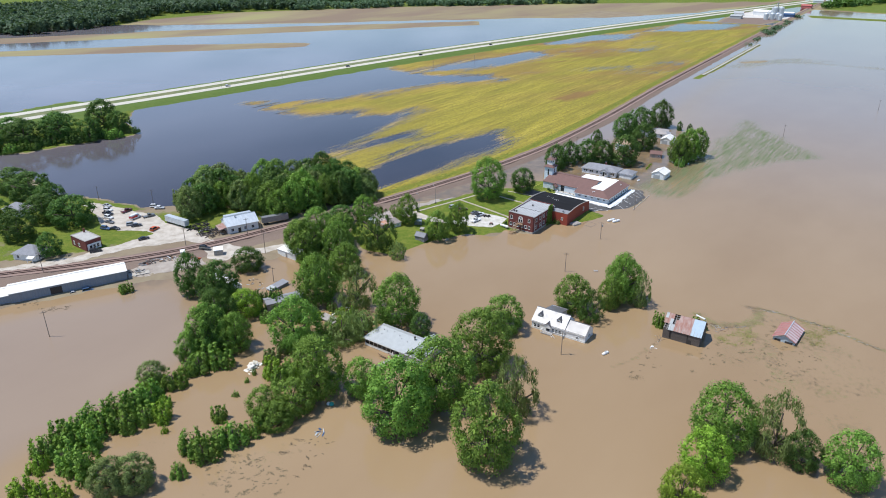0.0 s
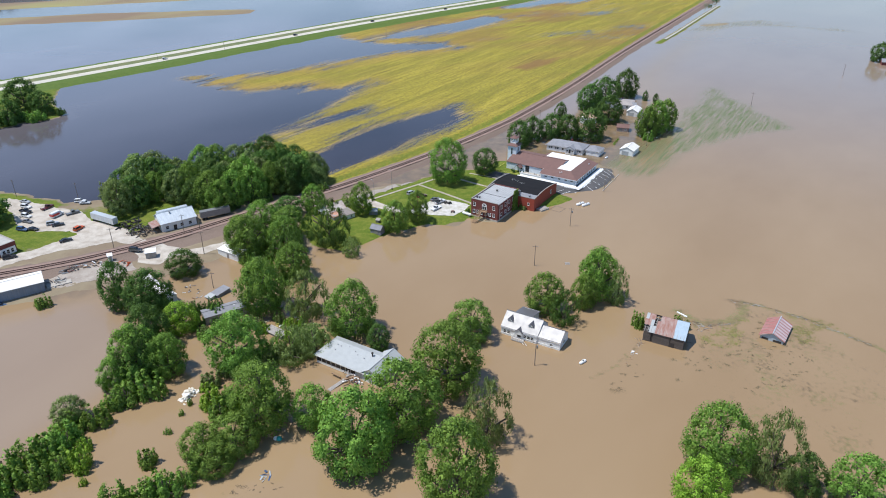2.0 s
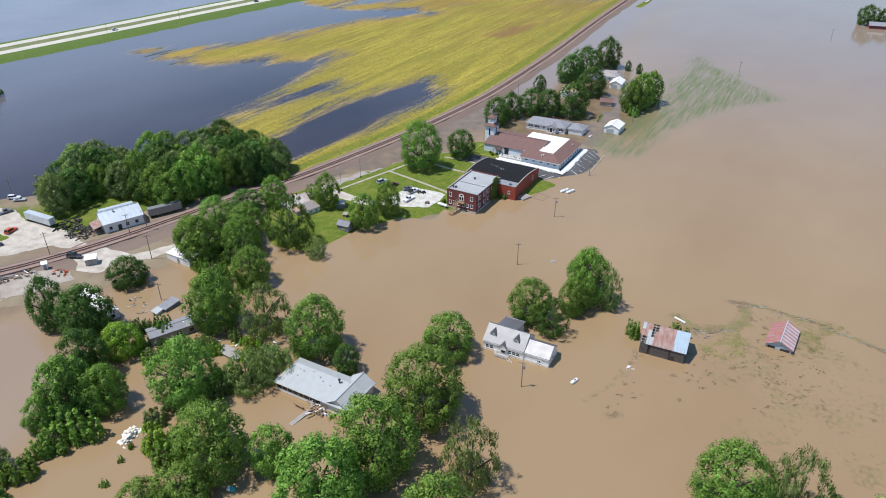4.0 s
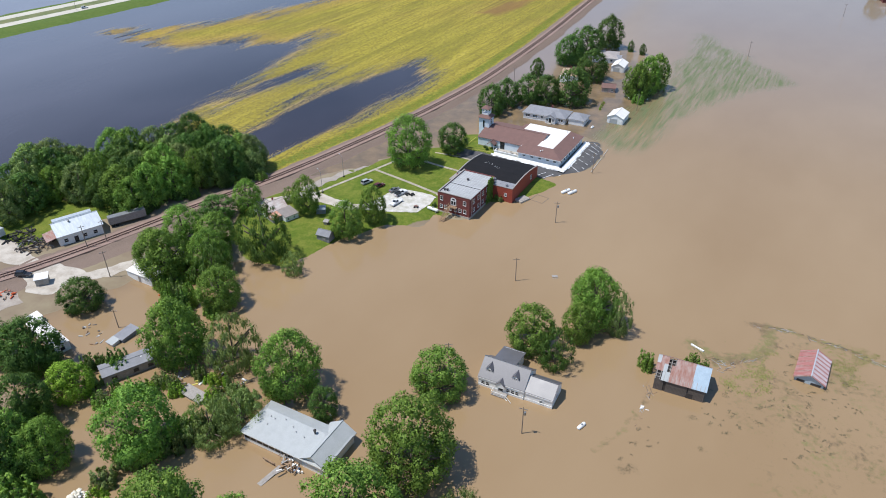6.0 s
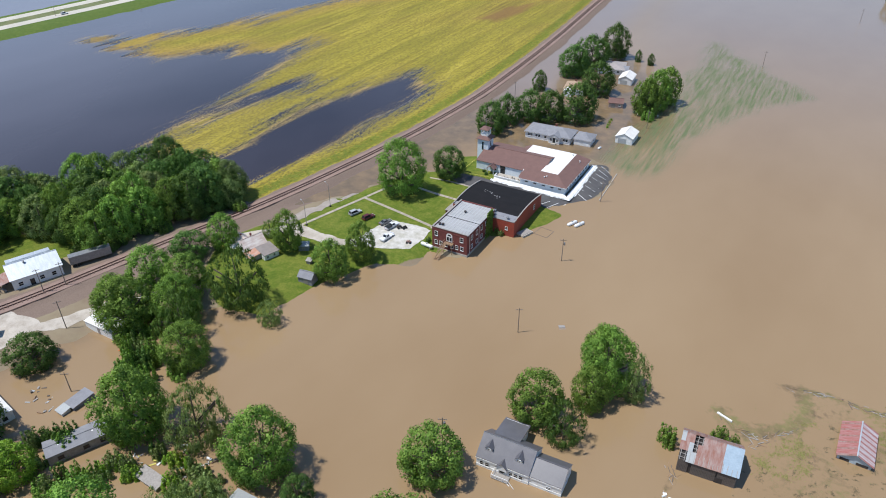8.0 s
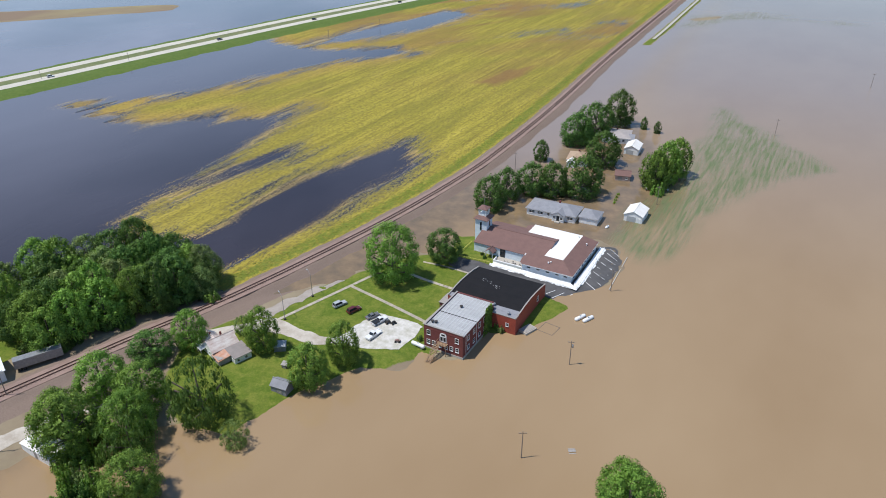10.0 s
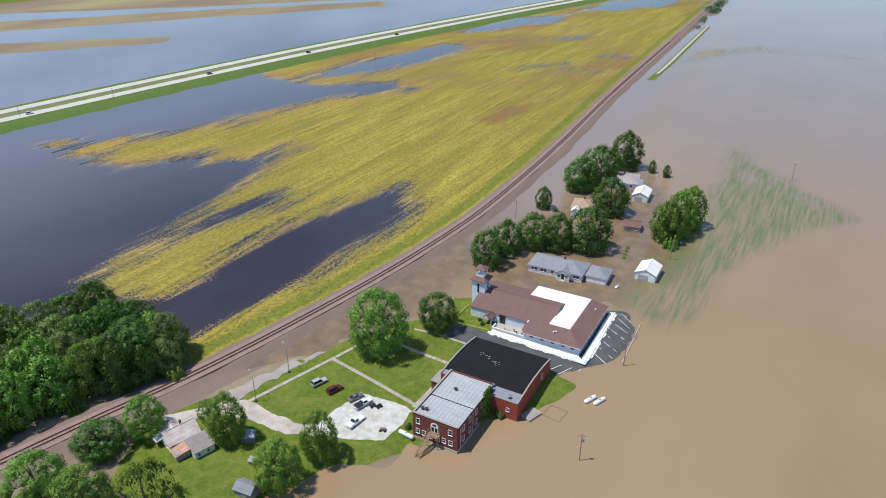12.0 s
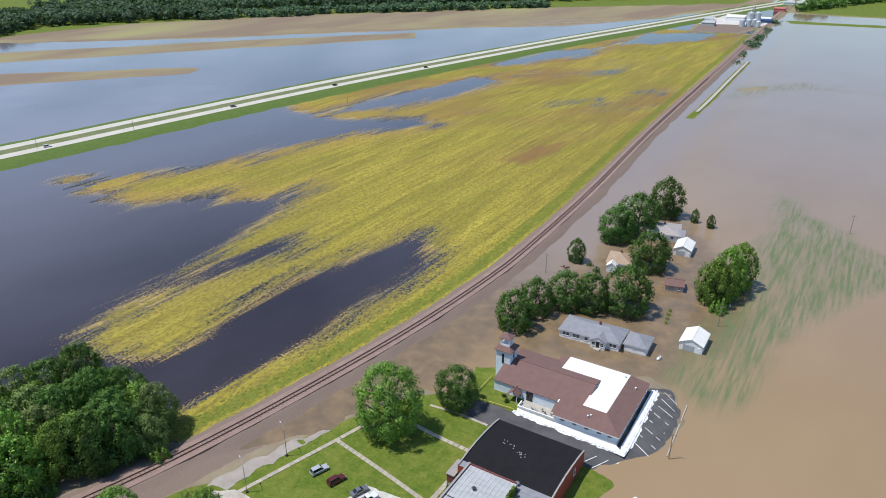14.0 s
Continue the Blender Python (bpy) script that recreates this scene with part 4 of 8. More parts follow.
grove("shrub", LEAF_MID, [(-138.3, 79.1, 7.0, 4.5), (-133.6, 79.6, 7.1, 4.5), (-132.4, 87.4, 7.4, 4.7), (-144.3, 91.5, 4.5, 2.9), (-133.6, 71.3, 4.3, 2.7), (-142.1, 113.1, 6.7, 4.4), (-135.6, 84.6, 5.0, 3.2), (-131.0, 93.0, 5.0, 3.4)], "bush")
grove("round", LEAF_PALE, [(-175.1, 90.8, 7.6, 4.7), (-143, 58.4, 9.4, 5.6), (-139.2, 62.9, 9.4, 5.4)])
grove("shrub", LEAF_BRIGHT, [(-159.6, 44.8, 5.0, 3.4), (-154.1, 47.2, 5.5, 3.8), (-150, 49.7, 4.5, 3.2), (-157.1, 82, 6.0, 3.6), (-161.3, 81.1, 3.8, 2.4), (-151.5, 79.2, 2.0, 1.3), (-149.1, 115.5, 6.2, 4.0), (-164.2, 51.5, 4.6, 3.2), (-162, 86.5, 3.4, 2.2)], "bush")
hedge([(-158, 126), (-152, 136), (-148, 142), (-143, 150), (-148, 158)], 5.0, 20, 2.0, 3.6, 3.0, 6.5, (LEAF_PALE, LEAF_MID, LEAF_PALE), 6)
hedge([(-190, 122), (-182, 126), (-176, 120), (-170, 112)], 3.5, 14, 2.4, 4.0, 4.5, 8.0, (LEAF_MID, LEAF_DARK, LEAF_MID), 7)
hedge([(-146, 118), (-141, 122), (-138, 126)], 2.5, 7, 2.2, 3.4, 3.5, 6.0, (LEAF_MID, LEAF_BRIGHT), 8)
hedge([(-204, 190), (-196, 182), (-188, 178), (-180, 184)], 4.0, 14, 2.2, 3.8, 4.0, 7.5, (LEAF_MID, LEAF_DARK, LEAF_PALE), 9)
hedge([(-452, 262), (-456, 240), (-463, 215), (-470, 190), (-488, 170)], 4.0, 26, 3.5, 5.5, 5.0, 9.0, (LEAF_MID, LEAF_DARK), 10)
hedge([(-300, 192), (-297, 214), (-282, 234), (-266, 254), (-246, 258)], 3.0, 18, 3.0, 4.6, 5.0, 9.0, (LEAF_MID, LEAF_DARK, LEAF_PALE), 11)
grove("shrub", LEAF_MID, [(-149.2, 101.4, 1.9, 1.3), (-150, 140, 6, 3.6), (-237, 120, 4.2, 3.4), (-152, 108, 1.8, 1.0), (-153.5, 112, 2.2, 1.0), (-155, 118, 2.6, 1.2)], "bush")
grove("shrub", LEAF_BRIGHT, [(-153, 151, 3.6, 2.4)], "bush")
grove("willow", LEAF_PALE, [(-144, 142, 12, 6.4)])
# about the school, the church and the old house
grove("oak", LEAF_MID, [(-179.6, 288.6, 23.0, 9.6)])
grove("round", LEAF_DARK, [(-170.3, 308.8, 14, 6.8), (-216.5, 218.3, 10.2, 6.8)])
grove("round", LEAF_MID, [(-191.6, 237.1, 15.6, 5.4), (-169.9, 231.4, 13.9, 6.4), (-167.2, 243.8, 14.7, 5.3), (-211.4, 228.2, 13.3, 5.4)])
grove("willow", LEAF_DARK, [(-184.6, 207.6, 19.5, 9.2), (-190.7, 189.4, 14, 7.2)])
grove("willow", LEAF_PALE, [(-171.5, 204.7, 7.8, 3.9), (-202.6, 240.5, 7.0, 3.0)])
grove("oak", LEAF_MID, [(-206, 184.4, 16.6, 8.6), (-214.2, 200.6, 15.3, 7.8), (-179.2, 181.1, 13.8, 7.0), (-201.6, 202.8, 14.6, 7.6), (-196, 194, 15, 7.2), (-213, 187, 14, 6.4)])
# round the northern houses
grove("copse", LEAF_DARK, [(-176, 358, 15, 7.4), (-174, 371, 14.5, 6.4), (-160, 491, 20, 8.4), (-166, 465, 19, 10), (-171, 451, 16, 9.5), (-178, 420, 10.5, 3.8), (-146, 490, 7, 2.0), (-138, 487, 6.6, 2.2)])
grove("copse", LEAF_DARK, [(-158, 384, 14.5, 7.4), (-150, 429, 16.5, 9.0), (-167, 382, 14, 7.6), (-147, 390, 18, 9.6), (-121, 414, 16, 5.6)])
grove("copse", LEAF_MID, [(-118.5, 421, 19.5, 7.6), (-121, 412.5, 18, 6.8), (-116, 431, 18.5, 7.0)])
grove("shrub", LEAF_MID, [(-117.5, 406, 6, 3.4)], "bush")
# the town
grove("copse", LEAF_DARK, [(-320, 144, 15, 11), (-368, 148, 16, 12), (-321, 120, 15, 8), (-347, 148, 15, 8.5), (-335, 138, 14, 9), (-390, 150, 14, 10), (-350, 122, 14, 9), (-291, 119, 12, 5)])
grove("copse", LEAF_DARK, [(-478, 251, 22, 11), (-461, 253, 16, 8), (-476, 219, 19, 13), (-480, 198, 18, 14), (-462, 232, 15, 8), (-492, 225, 16, 10), (-500, 200, 16, 12), (-482, 175, 15, 11)])
# the wood beside the railway
WOOD_PLOT = [(-299, 196), (-296, 214), (-264, 256), (-238, 258), (-230, 251), (-237, 227), (-243, 208), (-256, 192), (-280, 178), (-292, 182)]
_rng = random.Random(21)
_made = [(-250, 181, 0)]
while len(_made) < 60:
    _x, _y = _rng.uniform(-300, -226), _rng.uniform(176, 258)
    if float(inside(np.array([_x]), np.array([_y]), WOOD_PLOT)[0]) < 1.0 or any((_x - a) ** 2 + (_y - b) ** 2 < 38 for a, b, _ in _made):
        continue
    if (-278 < _x < -252 and _y < 203) or math.hypot(_x + 277, _y - 221) < 5.5:
        _made.append((_x, _y, 1))
        continue
    _made.append((_x, _y, 1))
    tree(_rng.choice(("copse", "copse", "copse", "tall", "round")), _rng.choice((LEAF_MID, LEAF_MID, LEAF_DARK, LEAF_DARK, LEAF_PALE)), _x, _y, _rng.uniform(13, 20), _rng.uniform(6.0, 8.6))

# garden scrub and rubbish between the flooded houses
hedge([(-170, 150), (-160, 152), (-150, 152), (-146, 146)], 5.0, 22, 1.2, 2.6, 1.8, 4.6, (LEAF_MID, LEAF_BRIGHT, LEAF_PALE, LEAF_PALE), 12)
hedge([(-192, 140), (-184, 146), (-178, 140), (-168, 142)], 4.0, 16, 1.8, 3.4, 3.0, 7.0, (LEAF_MID, LEAF_DARK, LEAF_PALE), 13)
hedge([(-200, 176), (-190, 172), (-182, 168), (-176, 174)], 4.0, 16, 1.8, 3.6, 3.0, 7.5, (LEAF_MID, LEAF_DARK, LEAF_MID), 14)
hedge([(-252, 199), (-244, 212), (-239, 226), (-233, 240), (-226, 250)], 2.6, 22, 2.0, 3.6, 3.0, 6.5, (LEAF_MID, LEAF_DARK, LEAF_DARK), 15)

# ---- parts that many buildings share ----
SHARED = {}


def shared(key, make):
    if key not in SHARED:
        SHARED[key] = make()
    return SHARED[key]


def window(parent, at, w=1.0, h=1.5, mat=None, bars_=1):
    """A window that faces -y of the pose at: a frame with sill and a dark pane behind it."""
    mat = mat or WHITE

    def frame_bm():
        bm = bmesh.new()
        t = 0.10
        rings = []
        for y in (-0.09, 0.02):
            for x0, x1, z0, z1 in ((-w / 2 - t, w / 2 + t, 0.0, h), (-w / 2, w / 2, t, h - t)):
                rings.append([bm.verts.new((x, y, z)) for x, z in ((x0, z0), (x1, z0), (x1, z1), (x0, z1))])
        for a, b in ((0, 1), (1, 3), (3, 2), (2, 0)):
            for k in range(4):
                j = (k + 1) % 4
                bm.faces.new((rings[a][k], rings[a][j], rings[b][j], rings[b][k]))
        return mesh_of(bm, "window", mat)

    f = part("window", shared(("wf", w, h, mat.name), frame_bm), None, parent, at=at)
    part("pane", shared(("wp", w, h), lambda: mesh_of(boxes((-w / 2, -0.03, 0.1, w / 2, 0.01, h - 0.1)), "pane", GLASS)), None, f)
    part("sill", shared(("ws", w, mat.name), lambda: mesh_of(boxes((-w / 2 - 0.16, -0.16, -0.08, w / 2 + 0.16, 0.0, -0.002)), "sill", mat)), None, f)
    for k in range(bars_):
        part("glazing_bar", shared(("wb", w, mat.name), lambda: mesh_of(boxes((-w / 2, -0.05, -0.03, w / 2, -0.032, 0.03)), "glazing_bar", mat)), None, f, at=pose(0, 0, h * (k + 1) / (bars_ + 1)))
    return f


def door(parent, at, w=1.0, h=2.1, mat=None, name="door"):
    """A door that faces -y of the pose at: a leaf in a frame, with three panels."""
    mat = mat or WHITE

    def frame_bm():
        u = [(-w / 2 - 0.1, 0), (-w / 2, 0), (-w / 2, h), (w / 2, h), (w / 2, 0), (w / 2 + 0.1, 0), (w / 2 + 0.1, h + 0.1), (-w / 2 - 0.1, h + 0.1)]
        return mesh_of(extruded(u, "y", -0.08, 0.02), "door_frame", mat)

    leaf = part(name, shared((name, w, h, mat.name), lambda: mesh_of(boxes((-w / 2, -0.05, 0, w / 2, 0.02, h)), name, mat)), None, parent, at=at)
    part("door_frame", shared(("door_frame", w, h, mat.name), frame_bm), None, leaf)
    panel = shared(("door_panel", w, h, mat.name), lambda: mesh_of(boxes((-w / 2 + 0.12, -0.075, 0, w / 2 - 0.12, -0.04, (h - 0.3) * 0.8 / 3)), "door_panel", mat))
    for k in range(3):
        part("door_panel", panel, None, leaf, at=pose(0, 0, 0.2 + k * (h - 0.3) / 3))
    return leaf


SOUTH, EAST, NORTH, WEST = 0, 90, 180, 270


def face(x, y, z, side):
    return pose(x, y, z, 0, 0, side)


def gable_walls(x0, y0, x1, y1, zb, eave, ridge, axis):
    """Solid walls with a gable at both ends; the ridge runs along axis."""
    if axis == "x":
        m = (y0 + y1) / 2
        return extruded([(y0, zb), (y1, zb), (y1, eave), (m, ridge), (y0, eave)], "x", x0, x1)
    m = (x0 + x1) / 2
    return extruded([(x0, zb), (x1, zb), (x1, eave), (m, ridge), (x0, eave)], "y", y0, y1)


def gable_roof(parent, x0, y0, x1, y1, eave, ridge, axis, mat, over=0.4, t=0.16, name="roof", split=True):
    """Two roof slopes, each a part of its own, with a ridge cap."""
    out = []
    lift = t + 0.02
    if axis == "x":
        m = (y0 + y1) / 2
        k = (ridge - eave) / (m - y0)
        za = eave - k * over + lift
        zr = ridge + lift
        quads = [[(x0 - over, y0 - over, za), (x1 + over, y0 - over, za), (x1 + over, m, zr), (x0 - over, m, zr)],
                 [(x1 + over, y1 + over, za), (x0 - over, y1 + over, za), (x0 - over, m, zr), (x1 + over, m, zr)]]
        cap = ((x0 - over, m, zr), (x1 + over, m, zr))
    else:
        m = (x0 + x1) / 2
        k = (ridge - eave) / (m - x0)
        za = eave - k * over + lift
        zr = ridge + lift
        quads = [[(x0 - over, y1 + over, za), (x0 - over, y0 - over, za), (m, y0 - over, zr), (m, y1 + over, zr)],
                 [(x1 + over, y0 - over, za), (x1 + over, y1 + over, za), (m, y1 + over, zr), (m, y0 - over, zr)]]
        cap = ((m, y0 - over, zr), (m, y1 + over, zr))
    for q in quads:
        out.append(part(name, plate(q, t=t), mat, parent))
    part("ridge_cap", bars((cap[0], cap[1], 0.22)), mat, parent)
    return out


def hip_roof(parent, x0, y0, x1, y1, eave, ridge, mat, over=0.5, t=0.16, inset=None):
    """Four slopes that meet in a ridge along the longer side."""
    x0, y0, x1, y1 = x0 - over, y0 - over, x1 + over, y1 + over
    bm = bmesh.new()
    if x1 - x0 >= y1 - y0:
        i = (y1 - y0) / 2 if inset is None else inset
        m = (y0 + y1) / 2
        a, b = (x0 + i, m, ridge), (x1 - i, m, ridge)
    else:
        i = (x1 - x0) / 2 if inset is None else inset
        m = (x0 + x1) / 2
        a, b = (m, y0 + i, ridge), (m, y1 - i, ridge)
    c = [(x0, y0, eave), (x1, y0, eave), (x1, y1, eave), (x0, y1, eave)]
    if x1 - x0 >= y1 - y0:
        polys = [[c[0], c[1], b, a], [c[1], c[2], b], [c[2], c[3], a, b], [c[3], c[0], a]]
    else:
        polys = [[c[0], c[1], a], [c[1], c[2], b, a], [c[2], c[3], b], [c[3], c[0], a, b]]
    for p in polys:
        slab(bm, p, t)
    roof = part("roof", bm, mat, parent)
    part("fascia", boxes((x0, y0, eave - 0.28, x1, y0 + 0.06, eave - 0.02), (x0, y1 - 0.06, eave - 0.28, x1, y1, eave - 0.02), (x0, y0 + 0.06, eave - 0.28, x0 + 0.06, y1 - 0.06, eave - 0.02), (x1 - 0.06, y0 + 0.06, eave - 0.28, x1, y1 - 0.06, eave - 0.02)), WHITE, parent, "white fascia board")
    return roof


def vent(parent, x, y, z, r=0.16, h=0.7, mat=None, name="roof_vent"):
    def make():
        bm = bmesh.new()
        lathe(bm, [(r, 0), (r, h * 0.7), (r * 1.8, h * 0.7), (r * 1.8, h * 0.85), (r * 0.4, h)], 8)
        return mesh_of(bm, name, mat or STEEL)
    return part(name, shared((name, r, h, (mat or STEEL).name), make), None, parent, at=pose(x, y, z))


# ---- the brick school with its hall ----
def school():
    s = thing("school_building", -144.6, 272.2, 0, 0, "two-storey red brick school with a pale ribbed flat roof", "school")
    x0, x1, y0, y1 = -6.5, 6.4, -10.3, 10.3
    part("foundation", boxes((x0 - 0.12, y0 - 0.12, -1.2, x1 + 0.12, y1, 0.75)), CONCRETE, s, "tan stone foundation at the waterline")
    part("wall", boxes((x0, y0, 0.75, x1, y0 + 0.35, 8.3), (x0, y1 - 0.35, 0.75, x1, y1, 8.3), (x0, y0 + 0.35, 0.75, x0 + 0.35, y1 - 0.35, 8.3), (x1 - 0.35, y0 + 0.35, 0.75, x1, y1 - 0.35, 7.95)), BRICK, s)
    part("coping", boxes((x0 - 0.1, y0 - 0.1, 8.3, x1 + 0.1, y0 + 0.4, 8.45), (x0 - 0.1, y0 + 0.4, 8.3, x0 + 0.4, y1, 8.45)), WOOD_GREY, s, "weathered coping")
    part("string_course", boxes((x0 - 0.07, y0 - 0.07, 7.2, x1 + 0.07, y0, 7.45), (x1, y0, 7.2, x1 + 0.07, y1, 7.45)), BRICK, s)
    r = part("roof", boxes((x0 + 0.35, y0 + 0.35, 7.7, x1 + 0.12, y1, 7.96)), ROOF_FELT, s, "pale grey roofing with dark stains")
    rib = mesh_of(boxes((-0.10, y0 + 0.4, 0, 0.10, y1 - 0.02, 0.09)), "roof_seam", surface("seam_felt", (0.52, 0.53, 0.53), (0.30, 0.30, 0.30), scale=0.6, stretch=(1, 0.3, 1)))
    for k in range(11):
        part("roof_seam", rib, None, r, at=pose(x0 + 0.9 + k * 1.14, 0, 7.96))
    part("joint_strip", boxes((x0 + 0.4, -1.6, 7.96, x1, -1.35, 8.05)), ROOF_BLACK, s, "dark patched joint across the roof")
    for x, y in ((-3.9, -7.6), (-1.2, 3.2), (-5.0, -7.8)):
        vent(s, x, y, 7.96, 0.3, 0.8, SCRAP)
    # front: two rows of windows about an arched bay
    for x in (-4.9, 4.5):
        window(s, face(x, y0, 5.2, SOUTH), 1.0, 1.7)
    for x in (-5.0, -3.2, 2.7, 4.6):
        window(s, face(x, y0, 2.0, SOUTH), 0.95, 1.5)
    window(s, face(-1.2, y0, 1.9, SOUTH), 1.0, 1.3)
    window(s, face(0.9, y0, 1.9, SOUTH), 1.0, 1.3)
    bay = bmesh.new()
    pts = [(-1.1, 4.2), (1.1, 4.2), (1.1, 6.4)] + [(1.1 * math.cos(a), 6.4 + 0.9 * math.sin(a)) for a in np.linspace(0.25, math.pi - 0.25, 7)] + [(-1.1, 6.4)]
    lo = [bay.verts.new((x, y0 - 0.14, z)) for x, z in pts]
    hi = [bay.verts.new((x, y0 + 0.02, z)) for x, z in pts]
    bay.faces.new(lo)
    bay.faces.new(hi[::-1])
    for k in range(len(pts)):
        j = (k + 1) % len(pts)
        bay.faces.new((lo[j], lo[k], hi[k], hi[j]))
    b = part("arched_bay", bay, WHITE, s, "white arched bay over the entrance")
    for x in (-0.5, 0.5):
        part("pane", boxes((x - 0.38, y0 - 0.17, 4.5, x + 0.38, y0 - 0.13, 5.9)), GLASS, b)
    part("pane", boxes((-0.55, y0 - 0.17, 6.3, 0.55, y0 - 0.13, 6.9)), GLASS, b)
    part("landing", boxes((-1.6, y0 - 1.5, 3.7, 1.6, y0, 3.9)), WOOD, s, "brown timber landing")
    rail = []
    for x in (-1.6, -0.5, 0.5, 1.6):
        rail.append(((x, y0 - 1.45, 3.9), (x, y0 - 1.45, 4.9), 0.08))
    rail += [((-1.6, y0 - 1.45, 4.9), (1.6, y0 - 1.45, 4.9), 0.08), ((-1.6, y0 - 1.45, 4.9), (-1.6, y0, 4.9), 0.08), ((1.6, y0 - 1.45, 4.9), (1.6, y0, 4.9), 0.08)]
    part("railing", bars(*rail), WOOD, s)
    st = []
    for x in (-0.9, 0.5):
        st += [((x - 1.0, y0 - 1.5, 3.85), (x - 1.6, y0 - 6.6, -0.6), 0.16), ((x - 1.0, y0 - 1.5, 4.7), (x - 1.6, y0 - 6.4, 0.4), 0.09)]
    part("stair_stringers", bars(*st), WOOD, s, "long brown timber fire stair into the water")
    tread = mesh_of(boxes((-0.72, -0.14, -0.03, 0.72, 0.14, 0.03)), "stair_tread", WOOD)
    for k in range(16):
        f = (k + 0.5) / 16
        part("stair_tread", tread, None, s, at=pose(-1.2 - 0.6 * f, y0 - 1.5 - 5.1 * f, 3.85 - 4.4 * f))
    for x in (-1.5, 1.5):
        part("landing_post", bars(((x, y0 - 1.4, -1.2), (x, y0 - 1.4, 3.7), 0.14)), WOOD, s)
    # east side
    for y in (-6.8, -3.2, 0.4, 3.8):
        window(s, face(x1, y, 5.0, EAST), 1.1, 1.7)
        window(s, face(x1, y, 1.8, EAST), 1.1, 1.5)
    part("downpipe", bars(((x1 + 0.08, -8.4, 0.6), (x1 + 0.08, -8.4, 7.6), 0.12), ((x1 + 0.08, -1.6, 0.6), (x1 + 0.08, -1.6, 7.6), 0.12)), WHITE, s, "white downpipes")
    for y in (-7.0, -2.5, 2.0, 6.0):
        window(s, face(x0, y, 5.0, WEST), 1.1, 1.7)
        window(s, face(x0, y, 1.8, WEST), 1.1, 1.5)


def hall():
    s = thing("school_hall", -142, 293.5, 0, 0, "bright red brick school hall with a black roof", "hall")
    x0, x1, y0, y1 = -12.4, 12.2, -10.95, 11.0
    prof = [(y0, -1.2), (y1, -1.2), (y1, 5.0), (7.0, 5.75), (2.5, 6.25), (-2.0, 6.45), (-6.0, 6.3), (-9.0, 5.95), (y0, 5.85)]
    part("wall", extruded(prof, "x", x0, x1), BRICK_BRIGHT, s)
    part("south_bay", boxes((4.0, -13.1, -1.2, x1, y0 - 0.004, 5.8)), BRICK_BRIGHT, s)
    part("bay_roof", boxes((4.1, -13.0, 5.8, x1 - 0.3, y0, 5.92)), SHINGLE_GREY, s, "grey lower strip of roofing")
    part("bay_coping", boxes((x1 - 0.28, -13.15, 5.8, x1 + 0.06, y0, 6.2), (4.0, -13.15, 5.8, x1 - 0.28, -13.0, 6.0)), WOOD_GREY, s)
    for (ya, za), (yb, zb) in zip(prof[2:-1], prof[3:]):
        part("roof", plate([(x0 + 0.3, yb, zb + 0.12), (x1 - 0.3, yb, zb + 0.12), (x1 - 0.3, ya, za + 0.12), (x0 + 0.3, ya, za + 0.12)], t=0.1), SHINGLE_GREY if yb < -10 else ROOF_BLACK, s)
    for x in (x0, x1 - 0.28):
        pp = [(y, z + 0.02) for y, z in prof[2:]] + [(y, z + 0.38) for y, z in reversed(prof[2:])]
        part("parapet", extruded(pp, "x", x, x + 0.28), BRICK_BRIGHT if x > 0 else WOOD_GREY, s)
        cp = [(y, z + 0.385) for y, z in prof[2:]] + [(y, z + 0.47) for y, z in reversed(prof[2:])]
        part("coping", extruded(cp, "x", x - 0.06, x + 0.34), WOOD_GREY, s)
    for x, y, z in ((3.2, -9.6, 6.0), (9.2, -11.9, 5.9)):
        vent(s, x, y, z, 0.32, 1.0, STEEL)
    chip = bmesh.new()
    rng = random.Random(4)
    for k in range(16):
        x, y = (rng.gauss(-5.0, 1.6), rng.gauss(1.6, 0.9)) if k % 2 else (rng.gauss(-0.8, 0.8), rng.gauss(0.2, 0.8))
        z = 6.45 - 0.035 * (abs(y + 2.0)) - 0.004 * (y + 2.0) ** 2 + 0.15
        box(chip, x, y, z, x + rng.uniform(0.12, 0.3), y + rng.uniform(0.08, 0.22), z + 0.03)
    part("roof_litter", chip, WHITE, s, "white scraps scattered over the black roof")
    window(s, face(9.4, -13.1, 2.4, SOUTH), 0.8, 1.2)
    for y in (4.4,):
        window(s, face(x1, y, 2.6, EAST), 1.0, 1.8)
    part("west_porch", boxes((x0 - 2.2, y0 - 1.6, -0.5, x0, y0 + 4.0, 3.4)), BRICK, s, "low brick porch")
    part("porch_roof", boxes((x0 - 2.4, y0 - 1.8, 3.4, x0, y0 + 4.2, 3.6)), WOOD_GREY, s)


school()
hall()


